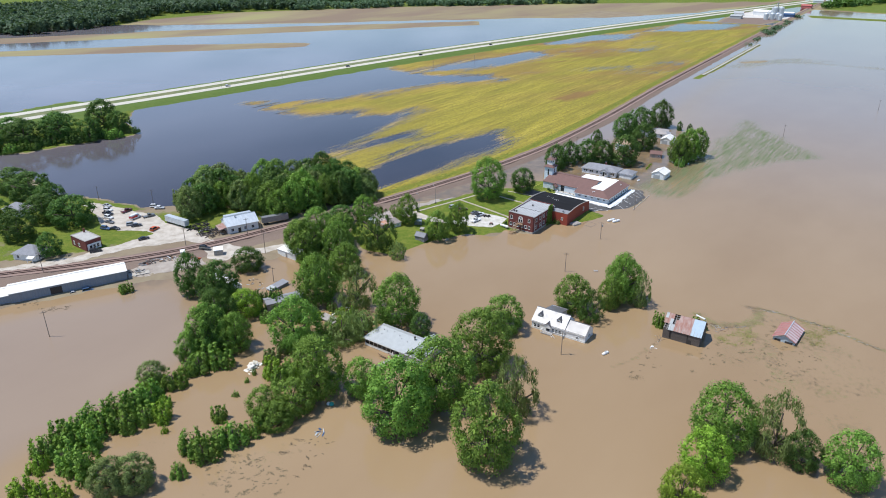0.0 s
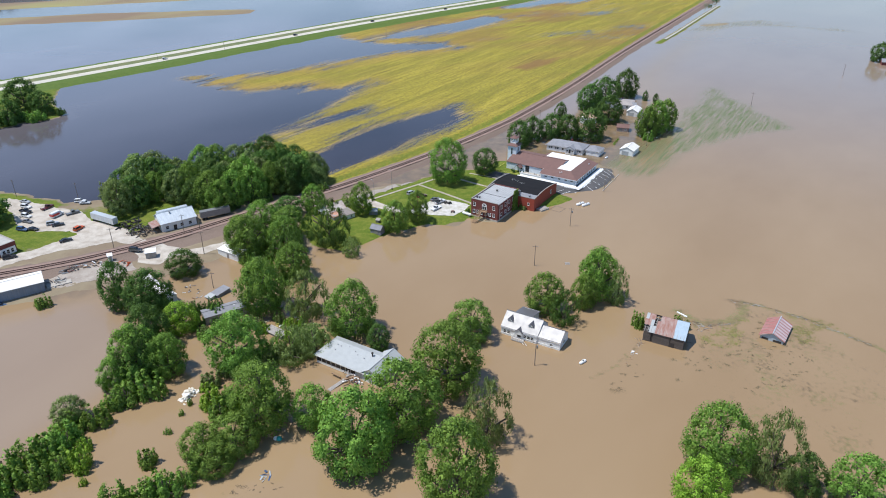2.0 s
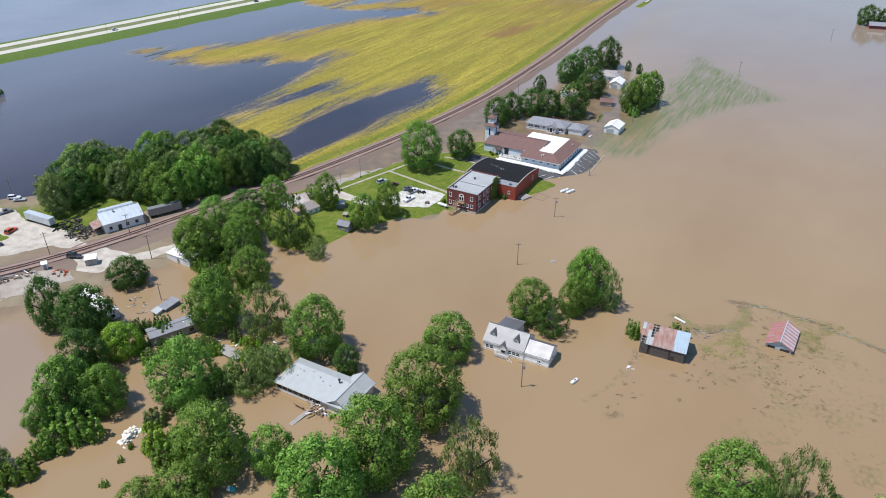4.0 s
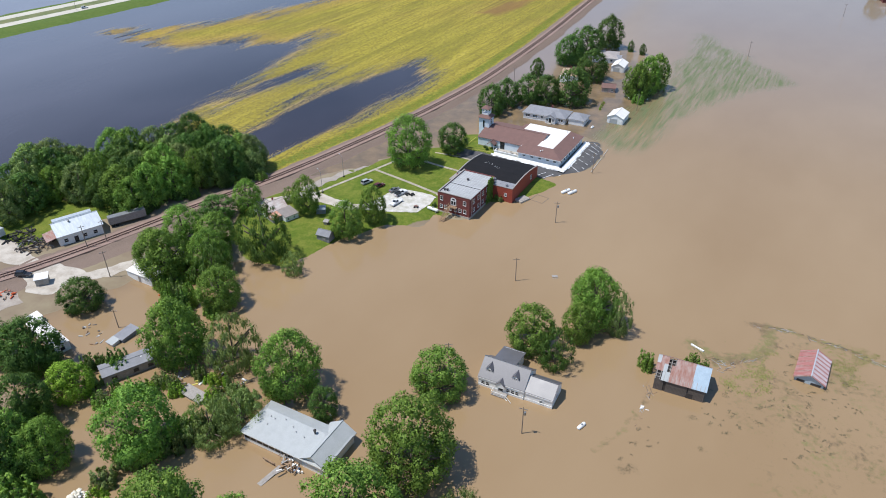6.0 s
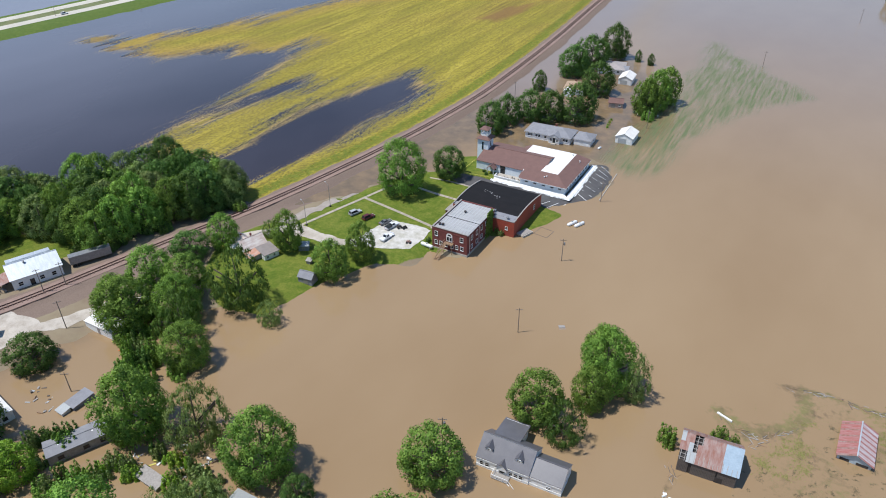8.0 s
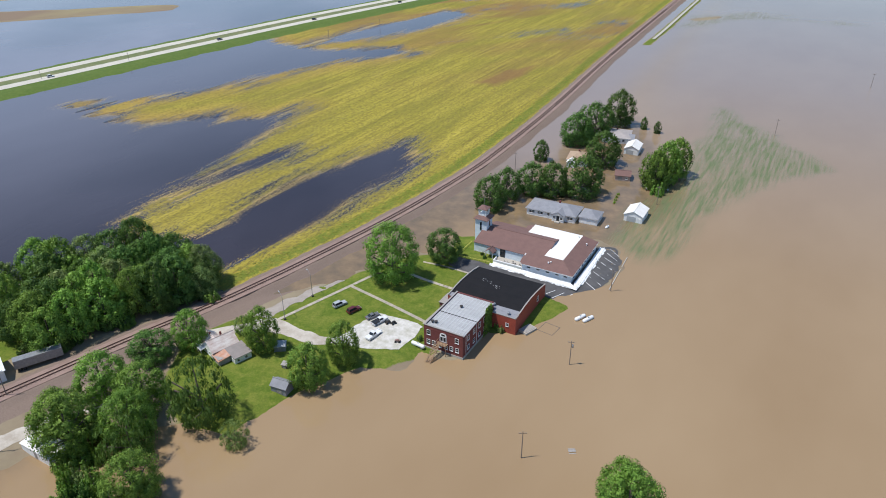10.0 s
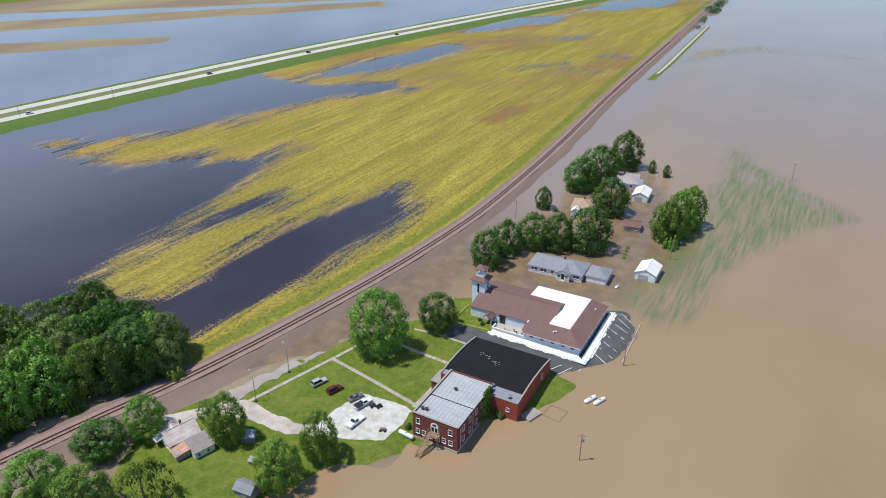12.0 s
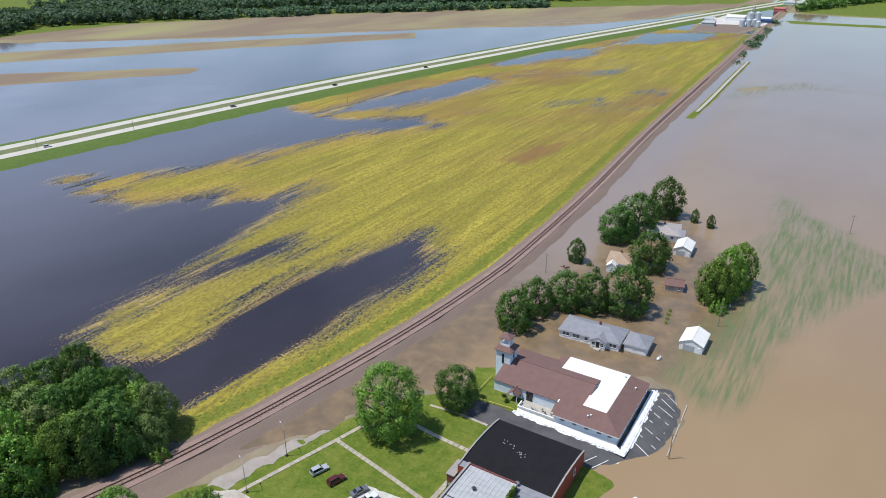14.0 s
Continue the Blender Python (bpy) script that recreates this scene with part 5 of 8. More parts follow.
# ---- church ----
def church():
    s = thing("church", -145, 330, 0, 0, "pale blue church, brown shingle roof with a white flat deck", "church")
    ox, oy = -145, 330

    def q(*pts):
        return [(x - ox, y - oy, z) for x, y, z in pts]

    def bx(x0, y0, z0, x1, y1, z1):
        return (x0 - ox, y0 - oy, z0, x1 - ox, y1 - oy, z1)

    part("foundation", boxes(bx(-143.2, 315.8, -1, -124.8, 343.2, 0.9), bx(-164.7, 321.2, -1, -143.2, 340.5, 0.9)), CONCRETE, s)
    part("hall_wall", boxes(bx(-143.1, 315.9, 0.9, -124.9, 343.1, 4.05), bx(-152, 336.4, -1, -143.1, 343.1, 4.05)), PALE_BLUE, s)
    part("nave_wall", gable_walls(-164.6 - ox, 321.3 - oy, -137 - ox, 340.4 - oy, 0.9, 4.4, 6.9, "x"), PALE_BLUE, s)
    gable_roof(s, -164.4 - ox, 321.3 - oy, -136.9 - ox, 340.4 - oy, 4.4, 6.9, "x", SHINGLE_BROWN, 0.35, name="nave_roof")
    # hall roof: brown slopes round a flat white deck
    part("hall_roof", plate(q((-143.4, 315.3, 4.0), (-124.3, 315.3, 4.0), (-130.0, 321.2, 5.95), (-143.4, 321.2, 5.95)), t=0.2), SHINGLE_BROWN, s)
    part("hall_roof", plate(q((-124.3, 315.3, 4.0), (-124.3, 343.8, 4.0), (-130.0, 342.2, 5.95), (-130.0, 321.2, 5.95)), t=0.2), SHINGLE_BROWN, s)
    part("hall_roof", plate(q((-124.3, 343.8, 4.0), (-152.6, 343.8, 4.0), (-149.0, 342.2, 5.95), (-130.0, 342.2, 5.95)), t=0.2), SHINGLE_BROWN, s)
    part("hall_roof", plate(q((-152.6, 343.8, 4.0), (-152.6, 336.0, 4.0), (-149.0, 336.0, 5.95), (-149.0, 342.2, 5.95)), t=0.2), SHINGLE_BROWN, s)
    part("flat_roof", boxes(bx(-136.9, 321.2, 5.7, -130.0, 342.2, 5.96), bx(-149.0, 333.0, 5.7, -136.9, 342.2, 5.96)), WHITE_ROOF, s, "white flat roofing membrane")
    part("fascia", boxes(bx(-143.4, 315.28, 3.72, -124.3, 315.4, 3.99), bx(-124.4, 315.4, 3.72, -124.28, 343.8, 3.99)), WHITE, s, "white fascia")
    # entrance porch roof, and the low brown link beside it
    gable_roof(s, -158.6 - ox, 318.4 - oy, -155.6 - ox, 321.3 - oy, 3.3, 4.5, "y", SHINGLE_BROWN, 0.25, name="porch_roof")
    for x in (-158.4, -155.8):
        part("porch_post", bars(((x - ox, 318.5 - oy, 0.6), (x - ox, 318.5 - oy, 3.3), 0.18)), WHITE, s)
    part("link_roof", plate(q((-144.6, 317.6, 3.2), (-140.4, 317.6, 3.2), (-140.4, 320.6, 4.3), (-144.6, 320.6, 4.3)), t=0.18), SHINGLE_BROWN, s)
    part("skylight", boxes(bx(-144.2, 320.6, 4.5, -141.0, 322.2, 4.75)), WHITE, s)
    part("terrace", boxes(bx(-154.4, 316.9, -0.5, -143.6, 321.2, 0.95)), CONCRETE, s, "pale concrete entrance terrace")
    part("terrace_wall", boxes(bx(-154.6, 316.5, -0.5, -143.6, 316.85, 1.9), bx(-154.6, 316.85, -0.5, -154.25, 319.2, 1.9)), WHITE, s)
    rng = random.Random(9)
    for k in range(7):
        x = -150.5 + k * 0.95
        part("terrace_chair", shared("tchair", lambda: mesh_of(boxes((-0.25, -0.25, 0.40, 0.25, 0.25, 0.46), (-0.25, 0.2, 0.46, 0.25, 0.25, 0.95), (-0.25, -0.25, 0, -0.2, -0.2, 0.4), (0.2, -0.25, 0, 0.25, -0.2, 0.4), (-0.25, 0.2, 0, -0.2, 0.25, 0.4), (0.2, 0.2, 0, 0.25, 0.25, 0.4)), "terrace_chair", WOOD_GREY)), None, s, at=pose(x - ox, 318.0 - oy + rng.uniform(-0.5, 0.9), 0.95, 0, 0, rng.uniform(0, 360)))
    door(s, face(-153.0 - ox, 321.3 - oy, 0.95, SOUTH), 1.8, 2.1, GLASS, "glazed_door")
    window(s, face(-153.0 - ox, 321.3 - oy, 3.3, SOUTH), 2.0, 0.9, SCRAP, 0)
    window(s, face(-156.2 - ox, 321.3 - oy, 1.6, SOUTH), 0.9, 1.6)
    for y in (318.5, 321.5, 324.5, 327.5, 330.5, 333.5, 336.5, 339.5):
        window(s, face(-124.9 - ox, y - oy, 1.7, EAST), 1.3, 1.5)
    for x in (-140.5, -137.0, -133.5, -130.0, -127.0):
        window(s, face(x - ox, 315.9 - oy, 2.6, SOUTH), 1.2, 0.7, WHITE, 0)
    for x, y in ((-127.0, 337.5), (-134.2, 318.2), (-133.6, 318.9), (-131.0, 340.2)):
        vent(s, x - ox, y - oy, 4.8 if y < 320 or x > -128 else 5.9, 0.16, 0.9, WHITE)
    part("side_deck", plate(q((-156.2, 340.2, 3.4), (-156.2, 336.4, 3.4), (-151.0, 336.4, 3.4), (-151.0, 340.9, 3.4)), t=0.2), WHITE_ROOF, s, "small white flat roof")
    part("side_wall", boxes(bx(-156.0, 340.4, -1, -152.0, 340.8, 3.2)), PALE_BLUE, s)
    part("tarpaulin", plate(q((-162.8, 341.0, 0.9), (-157.2, 341.2, 1.3), (-157.4, 344.4, 0.8), (-161.2, 344.0, 0.7)), t=0.12), surface("cream_sheet", (0.72, 0.60, 0.46), (0.60, 0.50, 0.38), scale=0.8), s, "cream plastic sheet over sandbags")
    # tower
    tx0, tx1, ty0, ty1 = -167.6, -162.8, 327.9, 332.7
    t = part("tower", boxes(bx(tx0, ty0, -1, tx1, ty1, 10.6)), PALE_BLUE, s, "tall square white tower")
    part("slot_window", boxes(bx(-165.6, ty0 - 0.05, 6.0, -164.9, ty0 + 0.02, 9.4)), GLASS, t)
    part("slot_window", boxes(bx(tx1 - 0.02, 329.9, 7.4, tx1 + 0.05, 330.6, 9.6)), GLASS, t)
    mx, my = (tx0 + tx1) / 2 - ox, (ty0 + ty1) / 2 - oy
    for r0, r1, z0, z1, label in ((3.0, 1.5, 10.6, 11.7, "tower_roof"), (1.95, 0.1, 14.4, 15.6, "belfry_roof")):
        bm = bmesh.new()
        rings = [[bm.verts.new((mx + sx * r, my + sy * r, z)) for sx, sy in ((-1, -1), (1, -1), (1, 1), (-1, 1))] for r, z in ((r0, z0 - 0.12), (r0, z0), (r1, z1))]
        for a, b in zip(rings[:-1], rings[1:]):
            for k in range(4):
                bm.faces.new((a[k], a[(k + 1) % 4], b[(k + 1) % 4], b[k]))
        bm.faces.new(rings[0][::-1])
        bm.faces.new(rings[-1])
        part(label, bm, SHINGLE_BROWN, s)
    bel = part("belfry", boxes((mx - 1.5, my - 1.5, 11.6, mx + 1.5, my + 1.5, 12.3)), WHITE, s, "open white belfry")
    for sx in (-1, 1):
        for sy in (-1, 1):
            part("belfry_post", boxes((mx + sx * 1.3 - 0.25, my + sy * 1.3 - 0.25, 12.3, mx + sx * 1.3 + 0.25, my + sy * 1.3 + 0.25, 13.9)), WHITE, bel)
    part("belfry_beam", boxes((mx - 1.52, my - 1.52, 13.9, mx + 1.52, my + 1.52, 14.28)), WHITE, bel)
    part("spire", bars(((mx, my, 15.4), (mx, my, 19.0), 0.14), sides=6), STEEL, s, "thin metal spire")


church()


def sandbag_wall():
    """White bags laid along the south and east sides of the church."""
    w = thing("sandbag_wall", -135, 314.5, 0.5, 0, "long low wall of white sandbags and plastic sheet", "sandbags")
    rng = random.Random(12)
    bag = bmesh.new()
    lathe(bag, [(0.10, -0.42), (0.24, -0.34), (0.28, 0.0), (0.24, 0.34), (0.10, 0.42)], 7, pose(0, 0, 0.14, 0, 90, 0) @ Matrix.Diagonal((0.6, 1, 1, 1)))
    me = mesh_of(bag, "sandbag", BAG, True)
    line = curve([(-154.6, 314.6), (-143, 314.3), (-131, 313.6), (-123.4, 313.8), (-122.2, 316.5), (-122.2, 330), (-122.8, 345.5)], 0.86)
    n = 0
    for p, d in frames_along(line):
        a = math.degrees(math.atan2(d[1], d[0]))
        for row in range(4):
            if n >= 295:
                break
            off = (row % 2 - 0.5) * 0.66 + rng.uniform(-0.1, 0.1)
            part("sandbag", me, None, w, at=pose(p[0] + 135 - d[1] * off, p[1] - 314.5 + d[0] * off, 0.15 + 0.24 * (row // 2) + rng.uniform(-0.03, 0.03), rng.uniform(-6, 6), 0, a + rng.uniform(-18, 18)))
            n += 1
    sheet_bm = bmesh.new()
    prev = None
    for p, d in frames_along(curve([(-154.2, 315.5), (-143, 315.2), (-125.0, 314.8), (-123.2, 316.6), (-123.4, 345)], 1.1)):
        row = [sheet_bm.verts.new((p[0] + 135 - d[1] * o, p[1] - 314.5 + d[0] * o, z + rng.uniform(-0.08, 0.08))) for o, z in ((-1.9 + rng.uniform(-0.3, 0.3), 0.30), (-1.2, 0.50 + rng.uniform(-0.1, 0.15)), (0.0, 0.62), (0.5, 0.9))]
        if prev:
            for k in range(3):
                sheet_bm.faces.new((prev[k], prev[k + 1], row[k + 1], row[k]))
        prev = row
    part("plastic_sheet", sheet_bm, BAG, w, "crumpled white plastic sheet", smooth=True)


sandbag_wall()

# ---- houses ----
def ranch_house():
    s = thing("ranch_house", -150.3, 366.3, 0, 2.5, "white ranch house with a grey hipped roof in shallow flood water", "house")
    part("wall", boxes((-10.2, -5.0, -1.2, 10.2, 5.2, 3.0), (1.2, -6.6, -1.2, 6.0, -5.0, 3.0)), WHITE, s)
    hip_roof(s, -10.2, -5.0, 10.2, 5.2, 3.05, 5.3, SHINGLE_GREY)
    bm = bmesh.new()
    slab(bm, [(0.7, -7.1, 3.0), (3.6, -7.1, 4.5), (3.6, -1.0, 4.6), (0.7, -4.6, 3.1)], 0.15)
    slab(bm, [(3.6, -7.1, 4.5), (6.5, -7.1, 3.0), (6.5, -4.6, 3.1), (3.6, -1.0, 4.6)], 0.15)
    part("porch_roof", bm, SHINGLE_GREY, s)
    part("porch_gable", extruded([(1.0, 3.0), (6.2, 3.0), (3.6, 4.4)], "y", -6.9, -6.7), WHITE, s)
    for x in (-8.6, -7.4, -5.0, -3.8, -0.9, 7.6, 8.8):
        window(s, face(x, -5.0, 1.1, SOUTH), 0.95, 1.3)
    for x in (2.2, 5.0):
        window(s, face(x, -6.6, 1.1, SOUTH), 1.0, 1.3)
    door(s, face(3.6, -6.6, 0.5, SOUTH), 0.95, 2.1, GLASS)
    for y in (-2.5, 2.0):
        window(s, face(10.2, y, 1.1, EAST), 1.0, 1.3)
    part("step", boxes((2.6, -8.0, -1.0, 4.6, -6.6, 0.45)), CONCRETE, s)
    part("chimney", boxes((1.6, 0.4, 4.4, 2.3, 1.1, 6.2)), BRICK, s)


def double_garage():
    s = thing("double_garage", -135.2, 368, 0, 2, "white double garage with a pale grey hipped roof", "garage")
    part("wall", boxes((-3.7, -4.2, -1.2, 3.7, 4.0, 2.7)), WHITE, s)
    hip_roof(s, -3.7, -4.2, 3.7, 4.0, 2.75, 4.6, SHINGLE_GREY, 0.4)
    for x in (-1.8, 1.8):
        door(s, face(x, -4.2, 0.0, SOUTH), 2.7, 2.1, WHITE, "garage_door")
    window(s, face(3.7, 0, 1.0, EAST), 0.9, 1.0)


def white_garage(x, y, w, d, turn, label, roof_mat):
    s = thing("garage", x, y, 0, turn, label, "garage")
    part("wall", gable_walls(-w / 2, -d / 2, w / 2, d / 2, -1.2, 2.9, 4.6, "y"), WHITE, s)
    gable_roof(s, -w / 2, -d / 2, w / 2, d / 2, 2.9, 4.6, "y", roof_mat, 0.3)
    door(s, face(-0.7, -d / 2, 0.0, SOUTH), 3.4, 2.2, SHINGLE_PALE, "garage_door")
    door(s, face(w / 2 - 0.9, -d / 2, 0.0, SOUTH), 0.9, 2.0, WHITE)
    window(s, face(w / 2, 0, 1.1, EAST), 0.9, 0.9)


def hip_cottage(x, y, w, d, turn, label, roof_mat, wall_mat, eave=2.9, ridge=5.0):
    s = thing("cottage", x, y, 0, turn, label, "house")
    part("wall", boxes((-w / 2, -d / 2, -1.2, w / 2, d / 2, eave)), wall_mat, s)
    hip_roof(s, -w / 2, -d / 2, w / 2, d / 2, eave + 0.05, ridge, roof_mat, 0.5)
    for k in (-0.3, 0.28):
        window(s, face(k * w, -d / 2, 1.0, SOUTH), 1.1, 1.2)
        window(s, face(w / 2, k * d, 1.0, EAST), 1.1, 1.2)
    door(s, face(0, -d / 2, 0.3, SOUTH), 0.95, 2.0)
    part("chimney", boxes((-0.4, 0.3, ridge - 0.8, 0.3, 1.0, ridge + 0.8)), BRICK, s)
    return s


ranch_house()
double_garage()
white_garage(-119.8, 379.0, 7.4, 9.6, 0, "white metal gable garage in shallow brown water", WHITE_ROOF)
white_garage(-141.8, 453.5, 7.0, 10.5, 4, "white metal gable garage beside a beige house", WHITE_ROOF)
_c = hip_cottage(-154.6, 468.0, 14.0, 14.0, 12, "beige-roofed house among trees in flood water", surface("shingle_beige", (0.40, 0.355, 0.33), (0.31, 0.275, 0.255), scale=0.6, grain=5), WHITE)
part("side_wing", boxes((5.8, -7.6, -1.2, 9.0, -1.0, 2.6)), WHITE, _c)
part("wing_roof", plate([(5.5, -8.0, 2.75), (9.4, -8.0, 2.75), (9.4, -0.6, 3.4), (5.5, -0.6, 3.4)]), SHINGLE_GREY, _c)
_c = hip_cottage(-161.0, 426.5, 9.5, 11.0, 10, "small white house with an orange-tan hipped roof", SHINGLE_TAN, WHITE, 3.0, 5.4)
part("front_wing", gable_walls(-4.4, -8.6, -0.6, -5.5, -1.2, 2.6, 4.0, "y"), WHITE, _c)
gable_roof(_c, -4.4, -8.6, -0.6, -5.5, 2.6, 4.0, "y", WHITE_ROOF, 0.25)


def brown_shed():
    s = thing("garden_shed", -136.5, 417.3, 0, 14, "low pinkish shed with a brown roof in flood water", "shed")
    part("wall", gable_walls(-3.4, -3.6, 3.4, 3.6, -1.2, 2.4, 3.5, "x"), surface("pink_siding", (0.52, 0.40, 0.35), (0.40, 0.30, 0.26), scale=1.0), s)
    gable_roof(s, -3.4, -3.6, 3.4, 3.6, 2.4, 3.5, "x", SHINGLE_BROWN, 0.35)
    door(s, face(-1.2, -3.6, 0, SOUTH), 1.6, 1.9, WOOD_GREY)
    window(s, face(1.8, -3.6, 0.9, SOUTH), 0.9, 0.9)


brown_shed()


def dormer_house():
    s = thing("dormer_house", -97.4, 188.2, 0, 2.2, "white storey-and-a-half house, grey roof and dormers, in flood water", "house")
    L, D = 12.3, 8.6
    part("wall", gable_walls(0, 0, L, D, -1.2, 2.9, 6.2, "x"), WHITE, s)
    gable_roof(s, 0, 0, L, D, 2.9, 6.2, "x", SHINGLE_SHEEN, 0.16)
    part("plinth", boxes((-0.05, -0.06, -1.2, L, 0.0, 0.75), (L, 0.14, -1.2, L + 7.45, 0.2, 0.7), (-0.06, -0.06, -1.2, 0.0, D, 0.75)), WHITE, s, "bright white base course")
    part("ridge_cap", boxes((-0.2, D / 2 - 0.12, 6.26, L + 0.2, D / 2 + 0.12, 6.42), (L + 0.4, 3.6, 5.08, L + 7.6, 3.82, 5.22)), SHINGLE_PALE, s)
    part("garage_wing", gable_walls(L, 0.2, L + 7.4, 7.2, -1.2, 2.7, 5.0, "x"), WHITE, s)
    gable_roof(s, L + 0.4, 0.2, L + 7.4, 7.2, 2.7, 5.0, "x", SHINGLE_SHEEN, 0.14, name="wing_roof")
    part("rear_wing", boxes((2.0, D, -1.2, 7.4, D + 4.2, 3.5)), WHITE, s)
    part("rear_roof", plate([(1.6, D + 4.6, 3.4), (1.6, D - 2.4, 4.9), (7.8, D - 2.4, 4.9), (7.8, D + 4.6, 3.4)][::-1]), SHINGLE_SHEEN, s)

    def dormer(x, y0, z0, w, h, rise, y1, name):
        d = part(name, gable_walls(x - w / 2, y0, x + w / 2, y1, z0 - 0.6, z0 + h, z0 + h + rise, "y"), WHITE, s)
        m = z0 + h
        bm = bmesh.new()
        o = 0.22
        slab(bm, [(x - w / 2 - o, y1, m - 0.05), (x - w / 2 - o, y0 - o, m - 0.05), (x, y0 - o, m + rise + 0.14), (x, y1, m + rise + 0.14)], 0.12)
        slab(bm, [(x + w / 2 + o, y0 - o, m - 0.05), (x + w / 2 + o, y1, m - 0.05), (x, y1, m + rise + 0.14), (x, y0 - o, m + rise + 0.14)], 0.12)
        part("dormer_roof", bm, SHINGLE_SHEEN, d)
        return d

    for x in (2.3, 9.4):
        d = dormer(x, 1.5, 4.0, 1.5, 0.9, 0.85, 4.4, "dormer")
        window(s, face(x, 1.5, 3.9, SOUTH), 0.75, 0.95)
    dormer(6.2, -0.5, 2.3, 2.3, 0.35, 1.2, 3.0, "entry_gable")
    for x in (1.3, 2.6, 8.2, 9.4, 10.6):
        window(s, face(x, 0, 0.7, SOUTH), 0.85, 1.3)
    window(s, face(L + 4.6, 0.2, 0.7, SOUTH), 0.9, 0.9)
    window(s, face(L + 7.4, 3.6, 0.8, EAST), 1.0, 1.2)
    door(s, face(6.2, 0, 0.3, SOUTH), 1.0, 2.0, GLASS)
    part("porch_deck", boxes((4.4, -2.0, 0.1, 8.2, 0, 0.3)), WOOD_GREY, s, "small white porch deck")
    rails = []
    for x in (4.4, 5.6, 7.0, 8.2):
        rails.append(((x, -1.95, 0.3), (x, -1.95, 1.25), 0.09))
    rails += [((4.4, -1.95, 1.25), (8.2, -1.95, 1.25), 0.09), ((4.4, -1.95, 1.25), (4.4, 0, 1.25), 0.09), ((8.2, -1.95, 1.25), (10.0, -2.6, 0.1), 0.09), ((8.2, -2.0, 0.25), (10.2, -2.7, -0.8), 0.14)]
    part("railing", bars(*rails), WHITE, s)
    part("fascia", boxes((-0.16, -0.24, 2.56, L + 0.1, -0.18, 2.80), (L + 0.4, -0.02, 2.40, L + 7.5, 0.04, 2.62)), WHITE, s)


def old_barn():
    s = thing("old_barn", -58.0, 208.4, 0, 4, "old dark board barn, rusted roof with holes, standing in floodwater", "barn")
    L, D, E, R = 12.2, 9.4, 3.7, 7.3
    # solid near-black filling in place of the barn's shaded hollow
    core = extruded([(0.16, -1.2), (D - 0.16, -1.2), (D - 0.16, E - 0.3), (D / 2, R - 1.0), (0.16, E - 0.3)], "x", 0.16, L - 0.16)
    part("inner_frame", core, SCRAP, s, "solid dark core standing in for the shade inside the barn")
    rng = random.Random(5)
    for k in range(38):
        x = k * L / 38
        if k in (7, 8, 25):
            continue
        b0 = rng.uniform(-0.1, 0.5) if rng.random() < 0.12 else -1.2
        part("board", boxes((0, -0.04, b0, L / 38 - 0.03, 0.04, E + rng.uniform(-0.12, 0.05))), WOOD_DARK, s, at=pose(x, 0.02, 0))
    for side in (0, 1):
        for k in range(28):
            y = k * D / 28
            t = 1 - abs((y + 0.16) / D * 2 - 1)
            part("board", boxes((-0.04, 0, -1.2, 0.04, D / 28 - 0.03, E + (R - E) * t - 0.05)), WOOD_DARK, s, at=pose(0.02 + side * (L - 0.04), y, 0))
    for k in range(13):
        x = 0.2 + k * (L - 0.4) / 12
        part("rafter", bars(((x, -0.2, E - 0.05), (x, D / 2, R - 0.05), 0.12), ((x, D + 0.2, E - 0.05), (x, D / 2, R - 0.05), 0.12)), WOOD_GREY, s)
    for k in range(7):
        f = (k + 0.5) / 7
        part("purlin", bars(((-0.2, D / 2 * f, E + (R - E) * f + 0.04), (L + 0.2, D / 2 * f, E + (R - E) * f + 0.04), 0.09)), WOOD_GREY, s)
    n = 14
    slope = math.hypot(D / 2, R - E)
    for side in (0, 1):
        for k in range(n):
            for row in (0, 1, 2):
                x0, x1 = -0.35 + k * (L + 0.7) / n, -0.35 + (k + 1) * (L + 0.7) / n + 0.04
                gap = side == 0 and ((k in (0, 1) and row == 0) or (k == 3 and row == 1) or (k == 4 and row == 2) or (k == 3 and row == 2))
                if gap:
                    continue
                f0, f1 = row / 3 - (0.06 if row == 0 else 0.0), (row + 1) / 3 + 0.01
                z = 0.12 + rng.uniform(0, 0.03)
                pts = []
                for x, f in ((x0, f0), (x1, f0), (x1, f1), (x0, f1)):
                    y = D / 2 * f if side == 0 else D - D / 2 * f
                    pts.append((x, y, E + (R - E) * f + z))
                mat = TIN_BLUE if (side == 0 and k >= 10) else (SHINGLE_PALE if (k in (2, 3) and side == 0 and row < 2) or (k, row) == (0, 2) else RUST)
                part("roof_sheet", plate(pts if side == 0 else pts[::-1], t=0.03), mat, s)
    # dark panel on the boards paints the shade of an open door
    part("door_opening", boxes((8.0, -0.08, -1.2, 9.6, -0.03, 1.6)), SCRAP, s)


